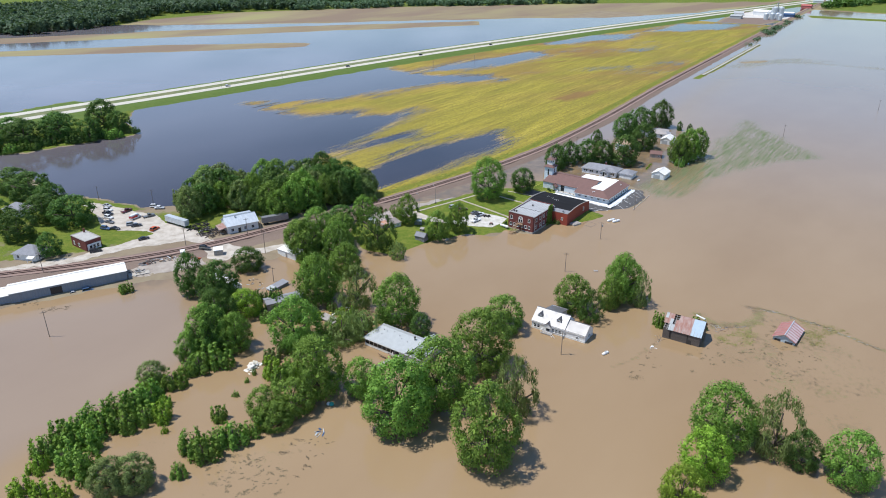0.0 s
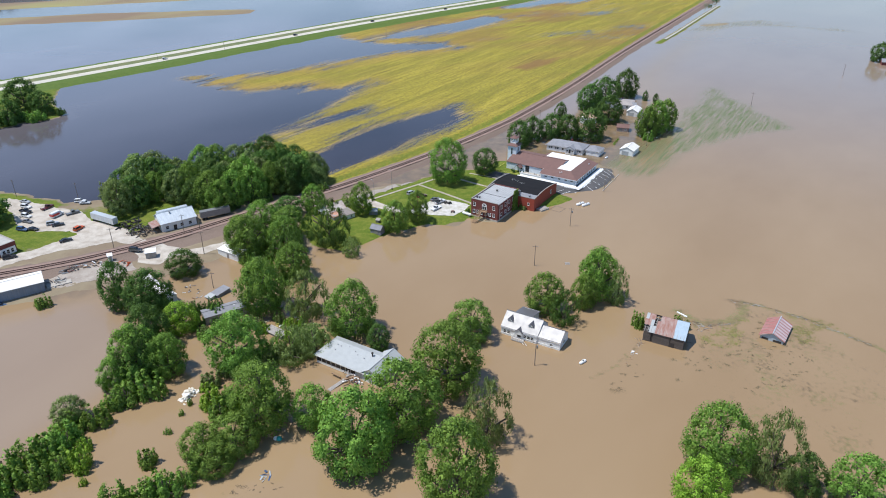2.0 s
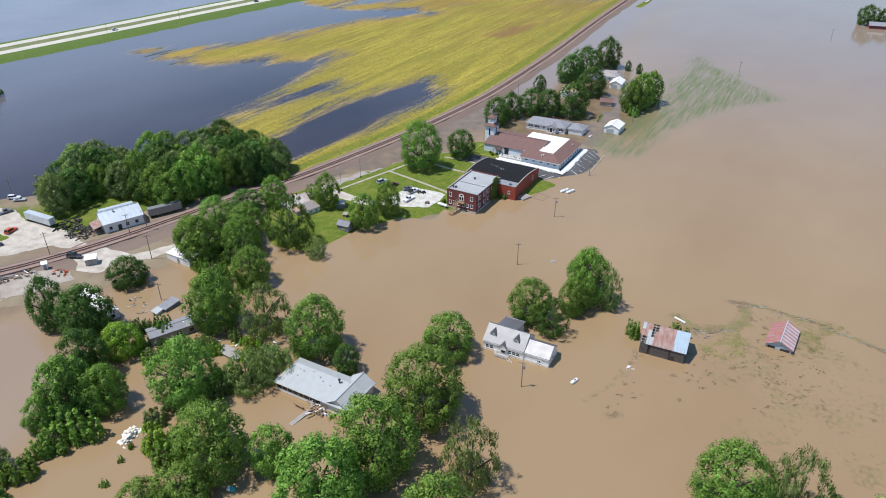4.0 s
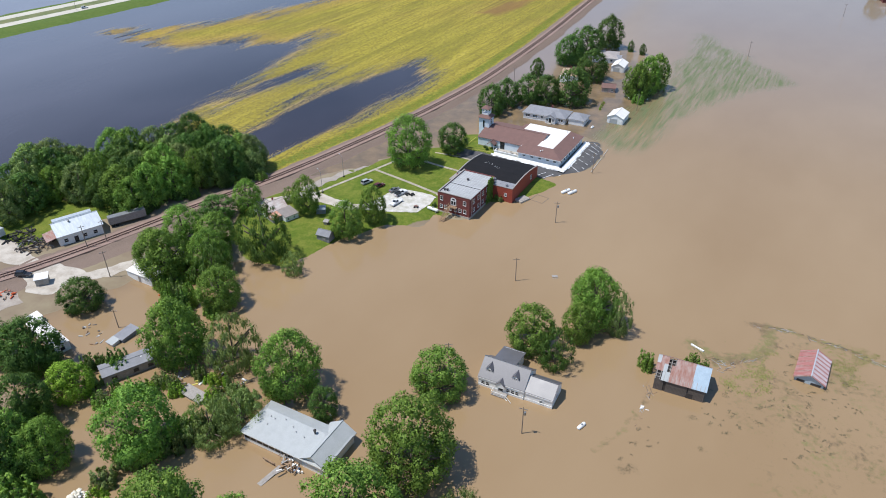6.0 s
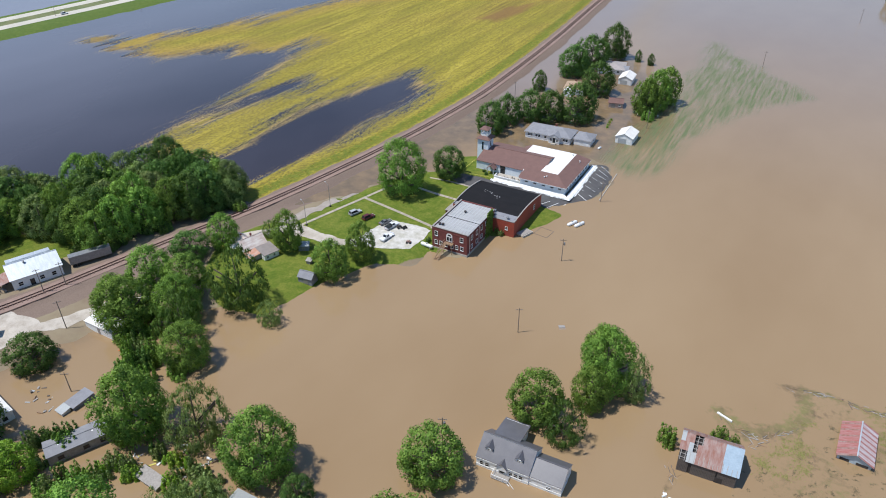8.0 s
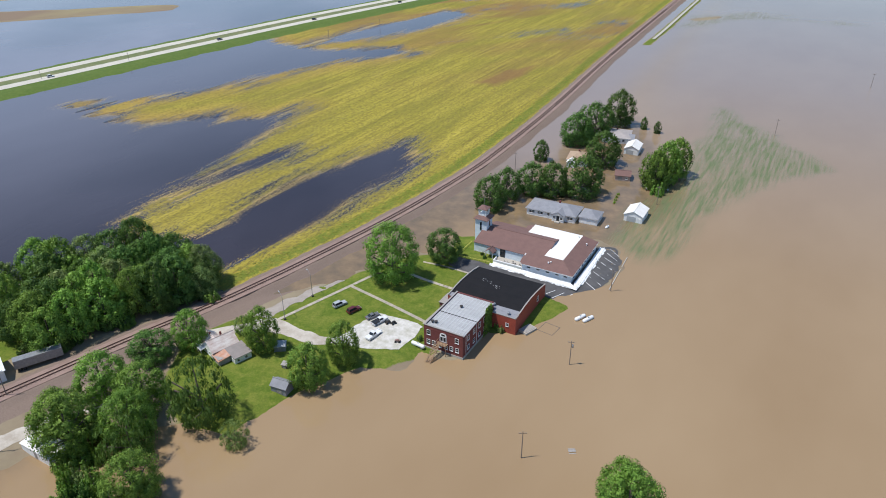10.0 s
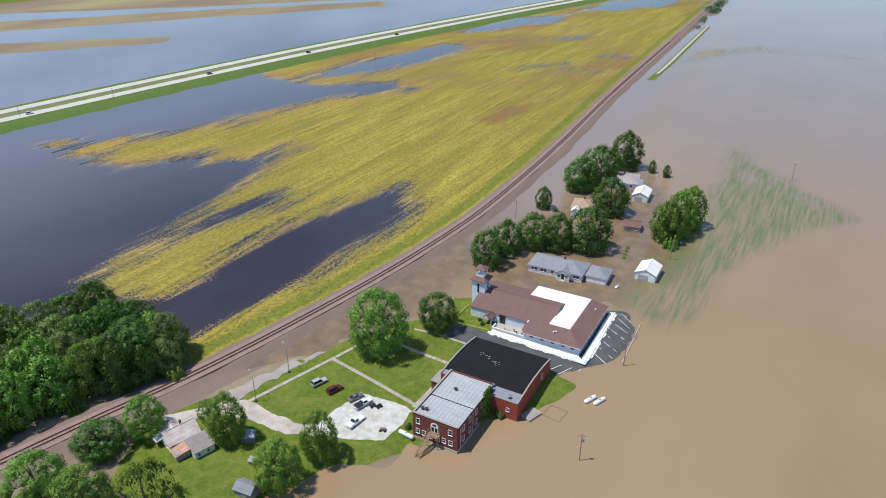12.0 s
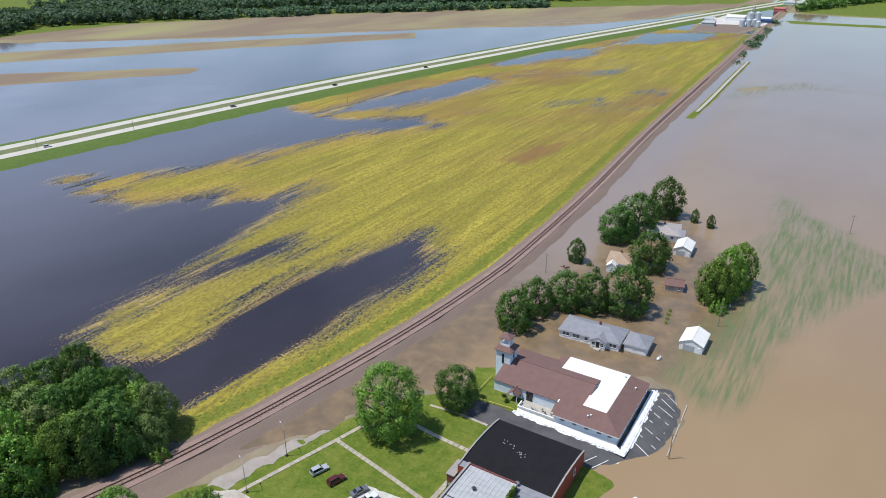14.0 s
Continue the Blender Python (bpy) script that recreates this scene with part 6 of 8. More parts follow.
def red_shed():
    s = thing("tin_shed", -23.3, 234.5, 0, -3, "shed with red and white streaked tin roof, flooded to eaves", "shed")
    W, D, E, R = 7.2, 12.0, 1.2, 3.0
    part("wall", gable_walls(-W / 2 + 0.2, -D / 2 + 0.5, W / 2 - 0.2, D / 2 - 0.5, -1.2, E, R - 0.1, "y"), surface("pale_boards", (0.50, 0.58, 0.62), (0.34, 0.38, 0.40), scale=1.5, stretch=(4, 4, 0.5)), s)
    # the wall is solid; dark panels paint the shade of two open bays
    for x0, x1 in ((-2.9, -1.0), (0.4, 2.8)):
        part("opening", boxes((x0, -D / 2 + 0.44, -1.2, x1, -D / 2 + 0.49, 0.75)), SCRAP, s)
    red = surface("faded_red_tin", (0.36, 0.11, 0.09), (0.42, 0.28, 0.26), scale=0.7, grain=3, rough=0.6, stretch=(0.5, 2.5, 1))
    pale = surface("streaked_tin", (0.55, 0.50, 0.50), (0.40, 0.20, 0.17), scale=0.7, grain=3, rough=0.6, stretch=(0.5, 2.5, 1))
    n = 22
    for side in (-1, 1):
        for k in range(n):
            y0, y1 = -D / 2 + k * D / n, -D / 2 + (k + 1) * D / n + 0.03
            a, b = (side * (W / 2 + 0.25), E - 0.05), (0, R)
            pts = [(a[0], y1, a[1]), (a[0], y0, a[1]), (b[0], y0, b[1] + 0.1), (b[0], y1, b[1] + 0.1)]
            part("roof_sheet", plate(pts if side < 0 else pts[::-1], t=0.04), (red if k % 4 else RUST) if side < 0 else (pale if k % 3 else red), s)
    part("ridge_cap", bars(((0, -D / 2 - 0.05, R + 0.14), (0, D / 2 + 0.05, R + 0.14), 0.25)), TIN, s)


def long_house():
    s = thing("farm_house", -125.5, 150.6, 0, 1.0, "long white house, pale grey roof, wrecked deck, in floodwater", "house")
    W, D = 23.0, 10.0
    part("wall", boxes((-W / 2, -D / 2, -1.2, W / 2, D / 2, 3.0)), surface("cream_siding", (0.66, 0.62, 0.56), (0.50, 0.46, 0.40), scale=0.8), s)
    bm = bmesh.new()
    e, r, o = 3.05, 4.9, 0.6
    x0, x1, y0, y1 = -W / 2 - o, W / 2 + o, -D / 2 - o, D / 2 + o
    a, b = (x0 + 2.5, 1.8, r), (x1 - 5.2, 1.8, r)
    slab(bm, [(x0, y0, e), (x1, y0, e), b, a], 0.16)
    slab(bm, [(x1, y0, e), (x1, y1, e), b], 0.16)
    slab(bm, [(x1, y1, e), (x0, y1, e), a, b], 0.16)
    slab(bm, [(x0, y1, e), (x0, y0, e), a], 0.16)
    part("roof", bm, SHINGLE_PALE, s, "pale grey low roof")
    part("wing_wall", gable_walls(5.4, -D / 2 - 0.06, 11.6, D / 2 + 1.2, -1.2, 3.0, 4.9, "y"), WHITE, s)
    gable_roof(s, 5.4, -D / 2, 11.6, D / 2 + 1.2, 3.06, 5.05, "y", SHINGLE_PALE, 0.55, name="wing_roof")
    part("fascia", boxes((x0, y0 - 0.03, e - 0.3, x1, y0 + 0.05, e - 0.03), (x0 - 0.03, y0, e - 0.3, x0 + 0.05, y1, e - 0.03)), WHITE, s)
    for x, y in ((-7.5, 0.4), (-6.2, 0.2), (-3.6, 1.0), (-0.8, 0.2), (0.6, -0.6), (3.2, -1.0), (-7.0, -1.6)):
        vent(s, x, y, 4.5 + (y - 0.4) * 0.26, 0.09, 0.35, STEEL)
    vent(s, 5.0, 0.8, 4.6, 0.2, 1.5, SCRAP, "stove_pipe")
    part("sunk_band", boxes((-W / 2 - 0.02, -D / 2 - 0.04, 0.9, 3.0, -D / 2, 2.2)), GLASS, s, "dark band of porch screens")
    for k in range(9):
        part("porch_post", boxes((-W / 2 + k * 1.8, -D / 2 - 0.1, -0.5, -W / 2 + 0.12 + k * 1.8, -D / 2 - 0.02, 3.0)), WHITE, s)
    part("porch_rail", boxes((-W / 2, -D / 2 - 0.12, 0.1, 3.0, -D / 2 - 0.04, 0.9)), WHITE, s)
    window(s, face(6.0, -D / 2, 1.2, SOUTH), 1.2, 1.2)
    window(s, face(9.0, -D / 2, 1.2, SOUTH), 1.2, 1.2)
    rng = random.Random(8)
    for k in range(26):
        L = rng.uniform(0.8, 3.2)
        p = Vector((rng.gauss(2.2, 1.6), -D / 2 - rng.uniform(0.4, 3.4), rng.uniform(0.1, 1.3)))
        q_ = p + Vector((math.cos(k * 1.7), math.sin(k * 1.7), rng.uniform(-0.3, 0.3))) * L
        part("deck_board", bars((p, q_, rng.uniform(0.12, 0.34))), rng.choice((WOOD, WOOD_GREY, WOOD, WHITE)), s)
    part("deck_platform", boxes((0.8, -D / 2 - 2.6, -1.0, 4.4, -D / 2, 0.55)), WOOD, s, "collapsed brown deck")
    part("ramp", plate([(-0.6, -D / 2 - 8.5, 0.05), (0.7, -D / 2 - 8.7, 0.05), (1.9, -D / 2 - 2.6, 0.5), (0.7, -D / 2 - 2.6, 0.5)], t=0.15), WOOD_GREY, s, "grey sagging ramp into the water")
    for k in range(8):
        x, y = rng.gauss(4.5, 0.9), -D / 2 - rng.uniform(0.8, 2.6)
        w = rng.uniform(0.3, 0.7)
        part("heaped_bag", boxes((x, y, 0.0, x + w, y + w * 0.7, rng.uniform(0.5, 0.9))), rng.choice((BAG, WHITE, CAR_BLUE)), s)


def old_white_house():
    s = thing("old_house", -204.1, 230.9, 0.6, -18, "old white house with a rust-streaked tin roof", "house")
    s.scale = (0.83, 0.83, 0.92)
    streak = surface("rust_streaked_white", (0.66, 0.60, 0.55), (0.36, 0.20, 0.145), scale=0.55, grain=3, rough=0.6, stretch=(1.8, 0.5, 1))
    part("wall", gable_walls(-2.0, -4.0, 5.6, 5.6, -0.5, 3.0, 5.4, "y"), WHITE, s)
    gable_roof(s, -2.0, -4.0, 5.6, 5.6, 3.0, 5.4, "y", streak, 0.4)
    part("cross_wing", gable_walls(-5.8, -3.4, 1.4, 2.2, -0.5, 2.9, 4.9, "x"), WHITE, s)
    gable_roof(s, -5.8, -3.4, 1.4, 2.2, 2.9, 4.9, "x", streak, 0.35, name="wing_roof")
    part("porch_roof", plate([(-5.6, -6.2, 2.3), (0.4, -6.2, 2.3), (0.4, -3.4, 2.8), (-5.6, -3.4, 2.8)]), WHITE_ROOF, s, "pale flat porch roof")
    for x in (-5.4, -2.6, 0.2):
        part("porch_post", bars(((x, -6.0, -0.3), (x, -6.0, 2.3), 0.12)), WHITE, s)
    part("rust_wing", boxes((5.6, -4.2, -0.5, 10.0, 0.1, 2.3)), WOOD_GREY, s)
    part("rust_wing_roof", plate([(5.4, -4.6, 2.3), (10.4, -4.6, 2.0), (10.4, 0.2, 2.5), (5.4, 0.2, 3.0)]), surface("orange_rust", (0.46, 0.20, 0.11), (0.52, 0.40, 0.33), scale=0.6, grain=4, rough=0.7), s, "orange rusted wing roof")
    part("lean_to", boxes((7.2, 0.3, -0.5, 12.8, 6.6, 2.3)), WHITE, s)
    part("lean_to_roof", plate([(5.6, 0.1, 3.0), (13.2, 0.1, 2.4), (13.2, 6.9, 2.4), (5.6, 6.9, 3.0)]), surface("lean_to_felt", (0.27, 0.235, 0.215), (0.20, 0.175, 0.16), scale=0.6, grain=5), s, "grey-brown lean-to roof")
    part("chimney", boxes((0.2, 1.6, 4.6, 0.8, 2.2, 6.1)), BRICK, s)
    part("chimney", boxes((-2.8, -0.9, 4.2, -2.3, -0.4, 5.6)), BRICK, s)
    for x in (0.4, 3.0):
        window(s, face(x, -4.0, 0.9, SOUTH), 0.8, 1.3)
    for y in (1.6, 4.6):
        window(s, face(12.8, y, 0.7, EAST), 0.8, 1.0)
    door(s, face(11.2, 0.3, 0.0, SOUTH), 0.9, 1.9)


def grey_shed():
    s = thing("garden_shed", -174.9, 226.0, 0.6, 6, "small grey garden shed with a gabled roof on the lawn", "shed")
    part("wall", gable_walls(-2.4, -1.8, 2.4, 1.8, -0.3, 2.1, 3.3, "x"), SHINGLE_GREY, s)
    gable_roof(s, -2.4, -1.8, 2.4, 1.8, 2.1, 3.3, "x", SHINGLE_GREY, 0.25)
    door(s, face(0.4, -1.8, 0, SOUTH), 1.4, 1.8, WOOD_GREY)


dormer_house()
old_barn()
red_shed()
long_house()
old_white_house()
grey_shed()

# ---- paving that follows the ground ----
def drape(poly, step=3.0, lift=0.06):
    """A sheet with the outline poly that lies lift above the ground."""
    bm = bmesh.new()
    bm.faces.new([bm.verts.new((x, y, 0)) for x, y in poly])
    xs, ys = [p[0] for p in poly], [p[1] for p in poly]
    for lo, hi, no in ((min(xs), max(xs), (1, 0, 0)), (min(ys), max(ys), (0, 1, 0))):
        k = math.ceil(lo / step) * step
        while k < hi:
            bmesh.ops.bisect_plane(bm, geom=bm.verts[:] + bm.edges[:] + bm.faces[:], plane_co=(no[0] * k, no[1] * k, 0), plane_no=no)
            k += step
    zs = lie([v.co.x for v in bm.verts], [v.co.y for v in bm.verts])[0]
    for v, z in zip(bm.verts, zs):
        v.co.z = z + lift
    for f in bm.faces:
        if f.normal.z < 0:
            f.normal_flip()
    return bm


def ragged(poly, step=1.2, depth=0.85):
    """The outline poly with a worn, uneven edge."""
    out = []
    for (ax, ay), (bx, by) in zip(poly, poly[1:] + poly[:1]):
        n = max(1, int(math.hypot(bx - ax, by - ay) / step))
        for k in range(n):
            x, y = ax + (bx - ax) * k / n, ay + (by - ay) * k / n
            a, b = fbm(np.array([x, y + 40.0]), np.array([y, x]), 4.0, 7, 3)
            out.append((x + depth * float(a), y + depth * float(b)))
    return out


def paving(name, poly, mat, label, lift=0.06, step=3.0):
    poly = ragged(poly)
    return tagged(part(name, drape(poly, step, lift), mat), label, name.split("_")[0], kind="structure")


paving("street_square", [(-341, 165), (-309, 171), (-300, 174), (-286, 170), (-268, 173), (-257, 171), (-248, 169), (-236, 172), (-229, 167), (-228, 159), (-236, 157), (-251, 164), (-260, 162), (-266, 151), (-271, 145), (-275, 134), (-277, 118), (-292, 92), (-300, 95), (-284, 122), (-281, 136), (-280, 144), (-278, 158), (-284, 159), (-295, 152), (-305, 150), (-324, 157), (-340, 160)], GRAVEL, "pale gravel street and square with tyre marks")
paving("street_east", [(-236, 172), (-229, 173), (-225, 178), (-221, 187), (-212, 200), (-209, 199), (-218, 184), (-220, 175), (-229, 167)], GRAVEL, "pale gravel lane beside the railway")
paving("yard_gravel", [(-246, 126), (-253, 129), (-252, 140), (-247, 150), (-238, 156), (-232, 152), (-234, 144), (-240, 135)], surface("dirt_yard", (0.40, 0.345, 0.285), (0.24, 0.19, 0.15), scale=0.3, grain=2.0), "dirt loading yard beside the track")
paving("drive_gravel", [(-204, 247), (-199.5, 251.5), (-193, 251), (-181, 250.5), (-173, 254), (-173, 250), (-180, 246), (-193, 246), (-202, 243), (-212, 231), (-216, 233)], GRAVEL, "pale gravel drive across the lawn", 0.07)
paving("verge_gravel", [(-206.5, 248.5), (-205.2, 254.9), (-202.9, 263.3), (-200.1, 271.8), (-197, 280.4), (-194.6, 281.5), (-197.0, 270.9), (-199.4, 262.1), (-201.2, 253.5), (-200.8, 250.2)], surface("washed_sand", (0.37, 0.32, 0.27), (0.27, 0.225, 0.185), scale=0.3, grain=3.0), "strip of washed-out sand along the lawn", 0.05, 2.0)
paving("yard_far", [(-338, 1312), (-240, 1340), (-250, 1400), (-262, 1470), (-324, 1460)], surface("pale_yard", (0.62, 0.58, 0.52), (0.48, 0.44, 0.38), scale=0.05, grain=0.6, relief=0.0), "pale gravel yard of the far grain plant", 0.1, 20.0)
paving("lot_gravel", [(-177.2, 250.6), (-174.6, 257.8), (-174.2, 264.1), (-172.6, 269.6), (-163, 270.6), (-156, 270), (-155.2, 264), (-156.5, 256.3), (-161, 253.6), (-165.2, 251.5), (-170.5, 250.6), (-174, 248.2)], surface("white_gravel", (0.60, 0.57, 0.52), (0.33, 0.31, 0.22), scale=0.42, grain=1.6, relief=0.6, rough=0.95), "pale gravel parking lot beside the school", 0.08, 2.0)
paving("lot_asphalt", [(-171, 309), (-168.6, 313.6), (-155, 314.3), (-143, 315.6), (-125, 315.6), (-124.6, 346), (-119, 349), (-114.5, 341), (-113.2, 333), (-115, 322), (-119, 312), (-125.5, 306), (-129, 304.9), (-154.6, 305.0), (-160, 305.5)], ASPHALT, "dark asphalt church car park with white bay lines", 0.09, 2.5)

lines = thing("bay_lines", -122, 325, ground_at(-122, 325), 0, "white painted parking bay lines", "road marking")
for (_ax, _ay), (_bx, _by) in (((-130, 306), (-128, 309.5)), ((-127.6, 305.4), (-125, 310)), ((-124.6, 306.8), (-122.4, 311)), *(((-115.9 + 0.9 * (k / 7.0) - 0.5 * max(0, k - 5), 317.0 + 3.72 * k), (-120.9 + 0.9 * (k / 7.0) - 0.3 * max(0, k - 5), 319.5 + 3.85 * k)) for k in range(8))):
    _d = np.array((_bx - _ax, _by - _ay))
    _d = _d / np.linalg.norm(_d) * 0.09
    _n = (-_d[1], _d[0])
    _bm = bmesh.new()
    _bm.faces.new([_bm.verts.new((x + 122, y - 325, ground_at(x, y) + 0.19 - lines.location.z)) for x, y in ((_ax + _n[0], _ay + _n[1]), (_ax - _n[0], _ay - _n[1]), (_bx - _n[0], _by - _n[1]), (_bx + _n[0], _by + _n[1]))])
    part("bay_line", _bm, WHITE, lines)


def footpath(label, pts, width=1.15):
    line = curve(pts, 1.6)
    p0 = line[0]
    ob = thing("footpath", p0[0], p0[1], 0, 0, label, "footpath", "concrete footpaths")
    tagged(ob, kind="structure")
    slab_me = shared(("slab", width), lambda: mesh_of(boxes((-0.77, -width / 2, -0.1, 0.77, width / 2, 0.03)), "paving_slab", surface("path_slab", (0.44, 0.385, 0.30), (0.33, 0.285, 0.215), scale=0.9, grain=7, vary=0.25)))
    rng = random.Random(3)
    for p, d in frames_along(line):
        z = ground_at(p[0], p[1])
        part("paving_slab", slab_me, None, ob, at=pose(p[0] - p0[0], p[1] - p0[1], z + 0.07 + rng.uniform(0, 0.015), 0, 0, math.degrees(math.atan2(d[1], d[0])) + rng.uniform(-1, 1)))


footpath("pale concrete footpath of slabs along the lawn", [(-198, 252), (-194, 265.5), (-190, 279), (-187.5, 288)])
footpath("pale concrete footpath of slabs beside the parking lot", [(-189.2, 278.5), (-173, 275.6), (-157.2, 272.4)])
footpath("pale concrete footpath of slabs along the school wall", [(-156.6, 272), (-156.2, 283), (-156.4, 293), (-157, 304)], 1.3)
footpath("narrow concrete footpath between the lawns", [(-175.5, 295), (-168, 294.2), (-158, 293.6)], 1.2)
footpath("pale kerb of slabs between lawn and car park", [(-176, 304.8), (-168, 305.6), (-159, 305.4)], 0.8)


# ---- vehicles ----
def car(kind, mat, x, y, z, turn, label, category="car"):
    """A parked vehicle that points along its own x."""
    L, W, H = {"sedan": (4.7, 1.8, 1.42), "suv": (4.8, 1.9, 1.75), "pickup": (5.6, 1.95, 1.85), "van": (5.6, 2.1, 2.3)}[kind]
    s = thing({"sedan": "car", "suv": "car", "pickup": "pickup_truck", "van": "van"}[kind], x, y, z, turn, label, category)
    belt = 0.95 if kind != "van" else 1.2
    h, w = L / 2, W / 2

    def body():
        if kind == "van":
            prof = [(-h, 0.35), (h, 0.35), (h, 1.05), (h - 0.9, 1.2), (-h, 1.2)]
        elif kind == "pickup":
            prof = [(-h, 0.45), (h, 0.45), (h, 0.95), (h - 0.15, 1.08), (h - 1.5, 1.15), (-0.5, 1.15), (-0.5, 0.75), (-h + 0.12, 0.75), (-h + 0.12, 1.15), (-h, 1.15)]
        else:
            prof = [(-h, 0.32), (h, 0.32), (h, 0.68), (h - 0.12, 0.80), (h - 1.25, belt), (-h + (0.9 if kind == "sedan" else 0.1), belt), (-h, belt - (0.08 if kind == "sedan" else 0.0))]
        bm = bmesh.new()
        n = len(prof)
        rings = []
        for yy, k in ((-w, 0.0), (-w + 0.12, 1.0), (w - 0.12, 1.0), (w, 0.0)):
            rings.append([bm.verts.new((px, yy, pz if k or pz < 0.6 else pz - 0.1)) for px, pz in prof])
        for a, b in zip(rings[:-1], rings[1:]):
            for k in range(n):
                j = (k + 1) % n
                bm.faces.new((a[k], a[j], b[j], b[k]))
        bm.faces.new(rings[0][::-1])
        bm.faces.new(rings[-1])
        return mesh_of(bm, "body", mat)

    def cabin_pts():
        return {"sedan": (-1.55, 1.0, -0.75, 0.25), "suv": (-2.3, 0.95, -2.0, 0.2), "pickup": (-0.5, 1.35, -0.35, 0.65), "van": (-2.75, 2.0, -2.75, 1.3)}[kind]

    def glass():
        a, b, c, d = cabin_pts()
        bm = bmesh.new()
        lo = [(a, -w + 0.12), (b, -w + 0.12), (b, w - 0.12), (a, w - 0.12)]
        hi = [(c, -w + 0.3), (d, -w + 0.3), (d, w - 0.3), (c, w - 0.3)]
        v0 = [bm.verts.new((px, py, belt - 0.02)) for px, py in lo]
        v1 = [bm.verts.new((px, py, H - 0.06)) for px, py in hi]
        for k in range(4):
            j = (k + 1) % 4
            bm.faces.new((v0[k], v0[j], v1[j], v1[k]))
        bm.faces.new(v1)
        bm.faces.new(v0[::-1])
        return mesh_of(bm, "cabin_glass", GLASS if kind != "van" else mat)

    def roof():
        a, b, c, d = cabin_pts()
        bm = boxes((c - 0.04, -w + 0.28, H - 0.07, d + 0.04, w - 0.28, H))
        for px0, px1 in ((a, c), (b, d)):
            for sy in (-1, 1):
                beam(bm, (px0, sy * (w - 0.13), belt), (px1, sy * (w - 0.3), H - 0.04), 0.09)
        return mesh_of(bm, "roof", mat)

    part("body", shared(("body", kind, mat.name), body), None, s)
    part("cabin_glass", shared(("glass", kind, mat.name if kind == "van" else ""), glass), None, s, "dark window glass")
    part("roof", shared(("roof", kind, mat.name), roof), None, s)

    def tyre():
        bm = bmesh.new()
        lathe(bm, [(0.20, -0.11), (0.33, -0.10), (0.36, 0.0), (0.33, 0.10), (0.20, 0.11)], 14, pose(0, 0, 0, 90, 0, 0))
        return mesh_of(bm, "wheel", RUBBER, True)

    def rim():
        bm = bmesh.new()
        lathe(bm, [(0.10, -0.12), (0.21, -0.115), (0.21, 0.115), (0.10, 0.12)], 10, pose(0, 0, 0, 90, 0, 0))
        return mesh_of(bm, "rim", STEEL)

    for sx in (-h + 0.95, h - 0.95):
        for sy in (-w + 0.08, w - 0.08):
            wl = part("wheel", shared("tyre", tyre), None, s, at=pose(sx, sy, 0.36))
            part("rim", shared("rim", rim), None, wl)
    for sy in (-w + 0.35, w - 0.35):
        part("headlight", shared("lamp", lambda: mesh_of(boxes((-0.02, -0.2, -0.08, 0.03, 0.2, 0.08)), "headlight", WHITE)), None, s, at=pose(h, sy, 0.72))
        part("tail_light", shared("tail", lambda: mesh_of(boxes((-0.03, -0.16, -0.1, 0.02, 0.16, 0.1)), "tail_light", CAR_RED)), None, s, at=pose(-h, sy, 0.78))
    return s


def parked(kind, mat, x, y, turn, label, category="car"):
    return car(kind, mat, x, y, ground_at(x, y) + 0.07, turn, label, category)


parked("suv", CAR_SILVER, -186, 267, 70, "silver estate car parked on the lawn")
parked("suv", CAR_MAROON, -180, 266.5, 72, "dark maroon estate car parked on the lawn")
parked("sedan", CAR_GREY, -172.8, 266.5, 68, "dark grey car parked at the lawn's edge")
_v = parked("pickup", CAR_WHITE, -169.3, 265.2, 74, "white pickup truck with a black covered bed", "truck")
part("bed_cover", boxes((-2.76, -0.93, 1.0, -0.55, 0.93, 1.24)), CAR_BLACK, _v, "black bed cover")
parked("pickup", CAR_WHITE, -166.8, 258.2, 262, "white pickup truck on the gravel lot", "truck")
for _a in ((-323, 163, 15, "suv", CAR_WHITE, "white"), (-313, 157.5, 10, "suv", CAR_WHITE, "white"), (-307, 154.5, 12, "sedan", CAR_GREY, "dark grey"), (-301, 149, 20, "suv", CAR_BLUE, "blue"), (-297.5, 151.5, 20, "sedan", CAR_BLACK, "black"), (-314, 167.5, 100, "pickup", CAR_MAROON, "dark red"), (-296, 159, 60, "suv", CAR_SILVER, "silver"), (-292.8, 159.5, 60, "sedan", CAR_BLACK, "black"), (-282, 162, 105, "suv", ORANGE, "orange-red"), (-276, 152.5, 70, "sedan", CAR_BLACK, "black"), (-280.5, 132.5, 65, "suv", CAR_BLACK, "black"), (-309, 180, 40, "suv", CAR_WHITE, "white"), (-304.5, 179.5, 40, "sedan", CAR_SILVER, "silver"), (-244, 161.5, 30, "suv", CAR_BLACK, "black"), (-329, 166, 15, "sedan", CAR_SILVER, "silver"), (-318, 160, 12, "pickup", CAR_BLACK, "black")):
    parked(_a[3], _a[4], _a[0], _a[1], _a[2], _a[5] + " vehicle parked on the gravel square")
parked("pickup", CAR_GREY, -299, 170, 75, "dark tow truck on the gravel square", "truck")
_v = parked("van", CAR_WHITE, -302.5, 165, 100, "red and white emergency van on the square", "van")
part("red_panel", boxes((-2.82, -1.08, 0.9, 0.6, 1.08, 1.7)), CAR_RED, _v, "red side panels")
car("suv", CAR_BLUE, -250.5, 112.5, -0.7, 66, "dark blue car half sunk in brown flood water")
car("sedan", CAR_SILVER, -252.8, 107.8, -0.7, 66, "silver car half sunk in brown flood water")
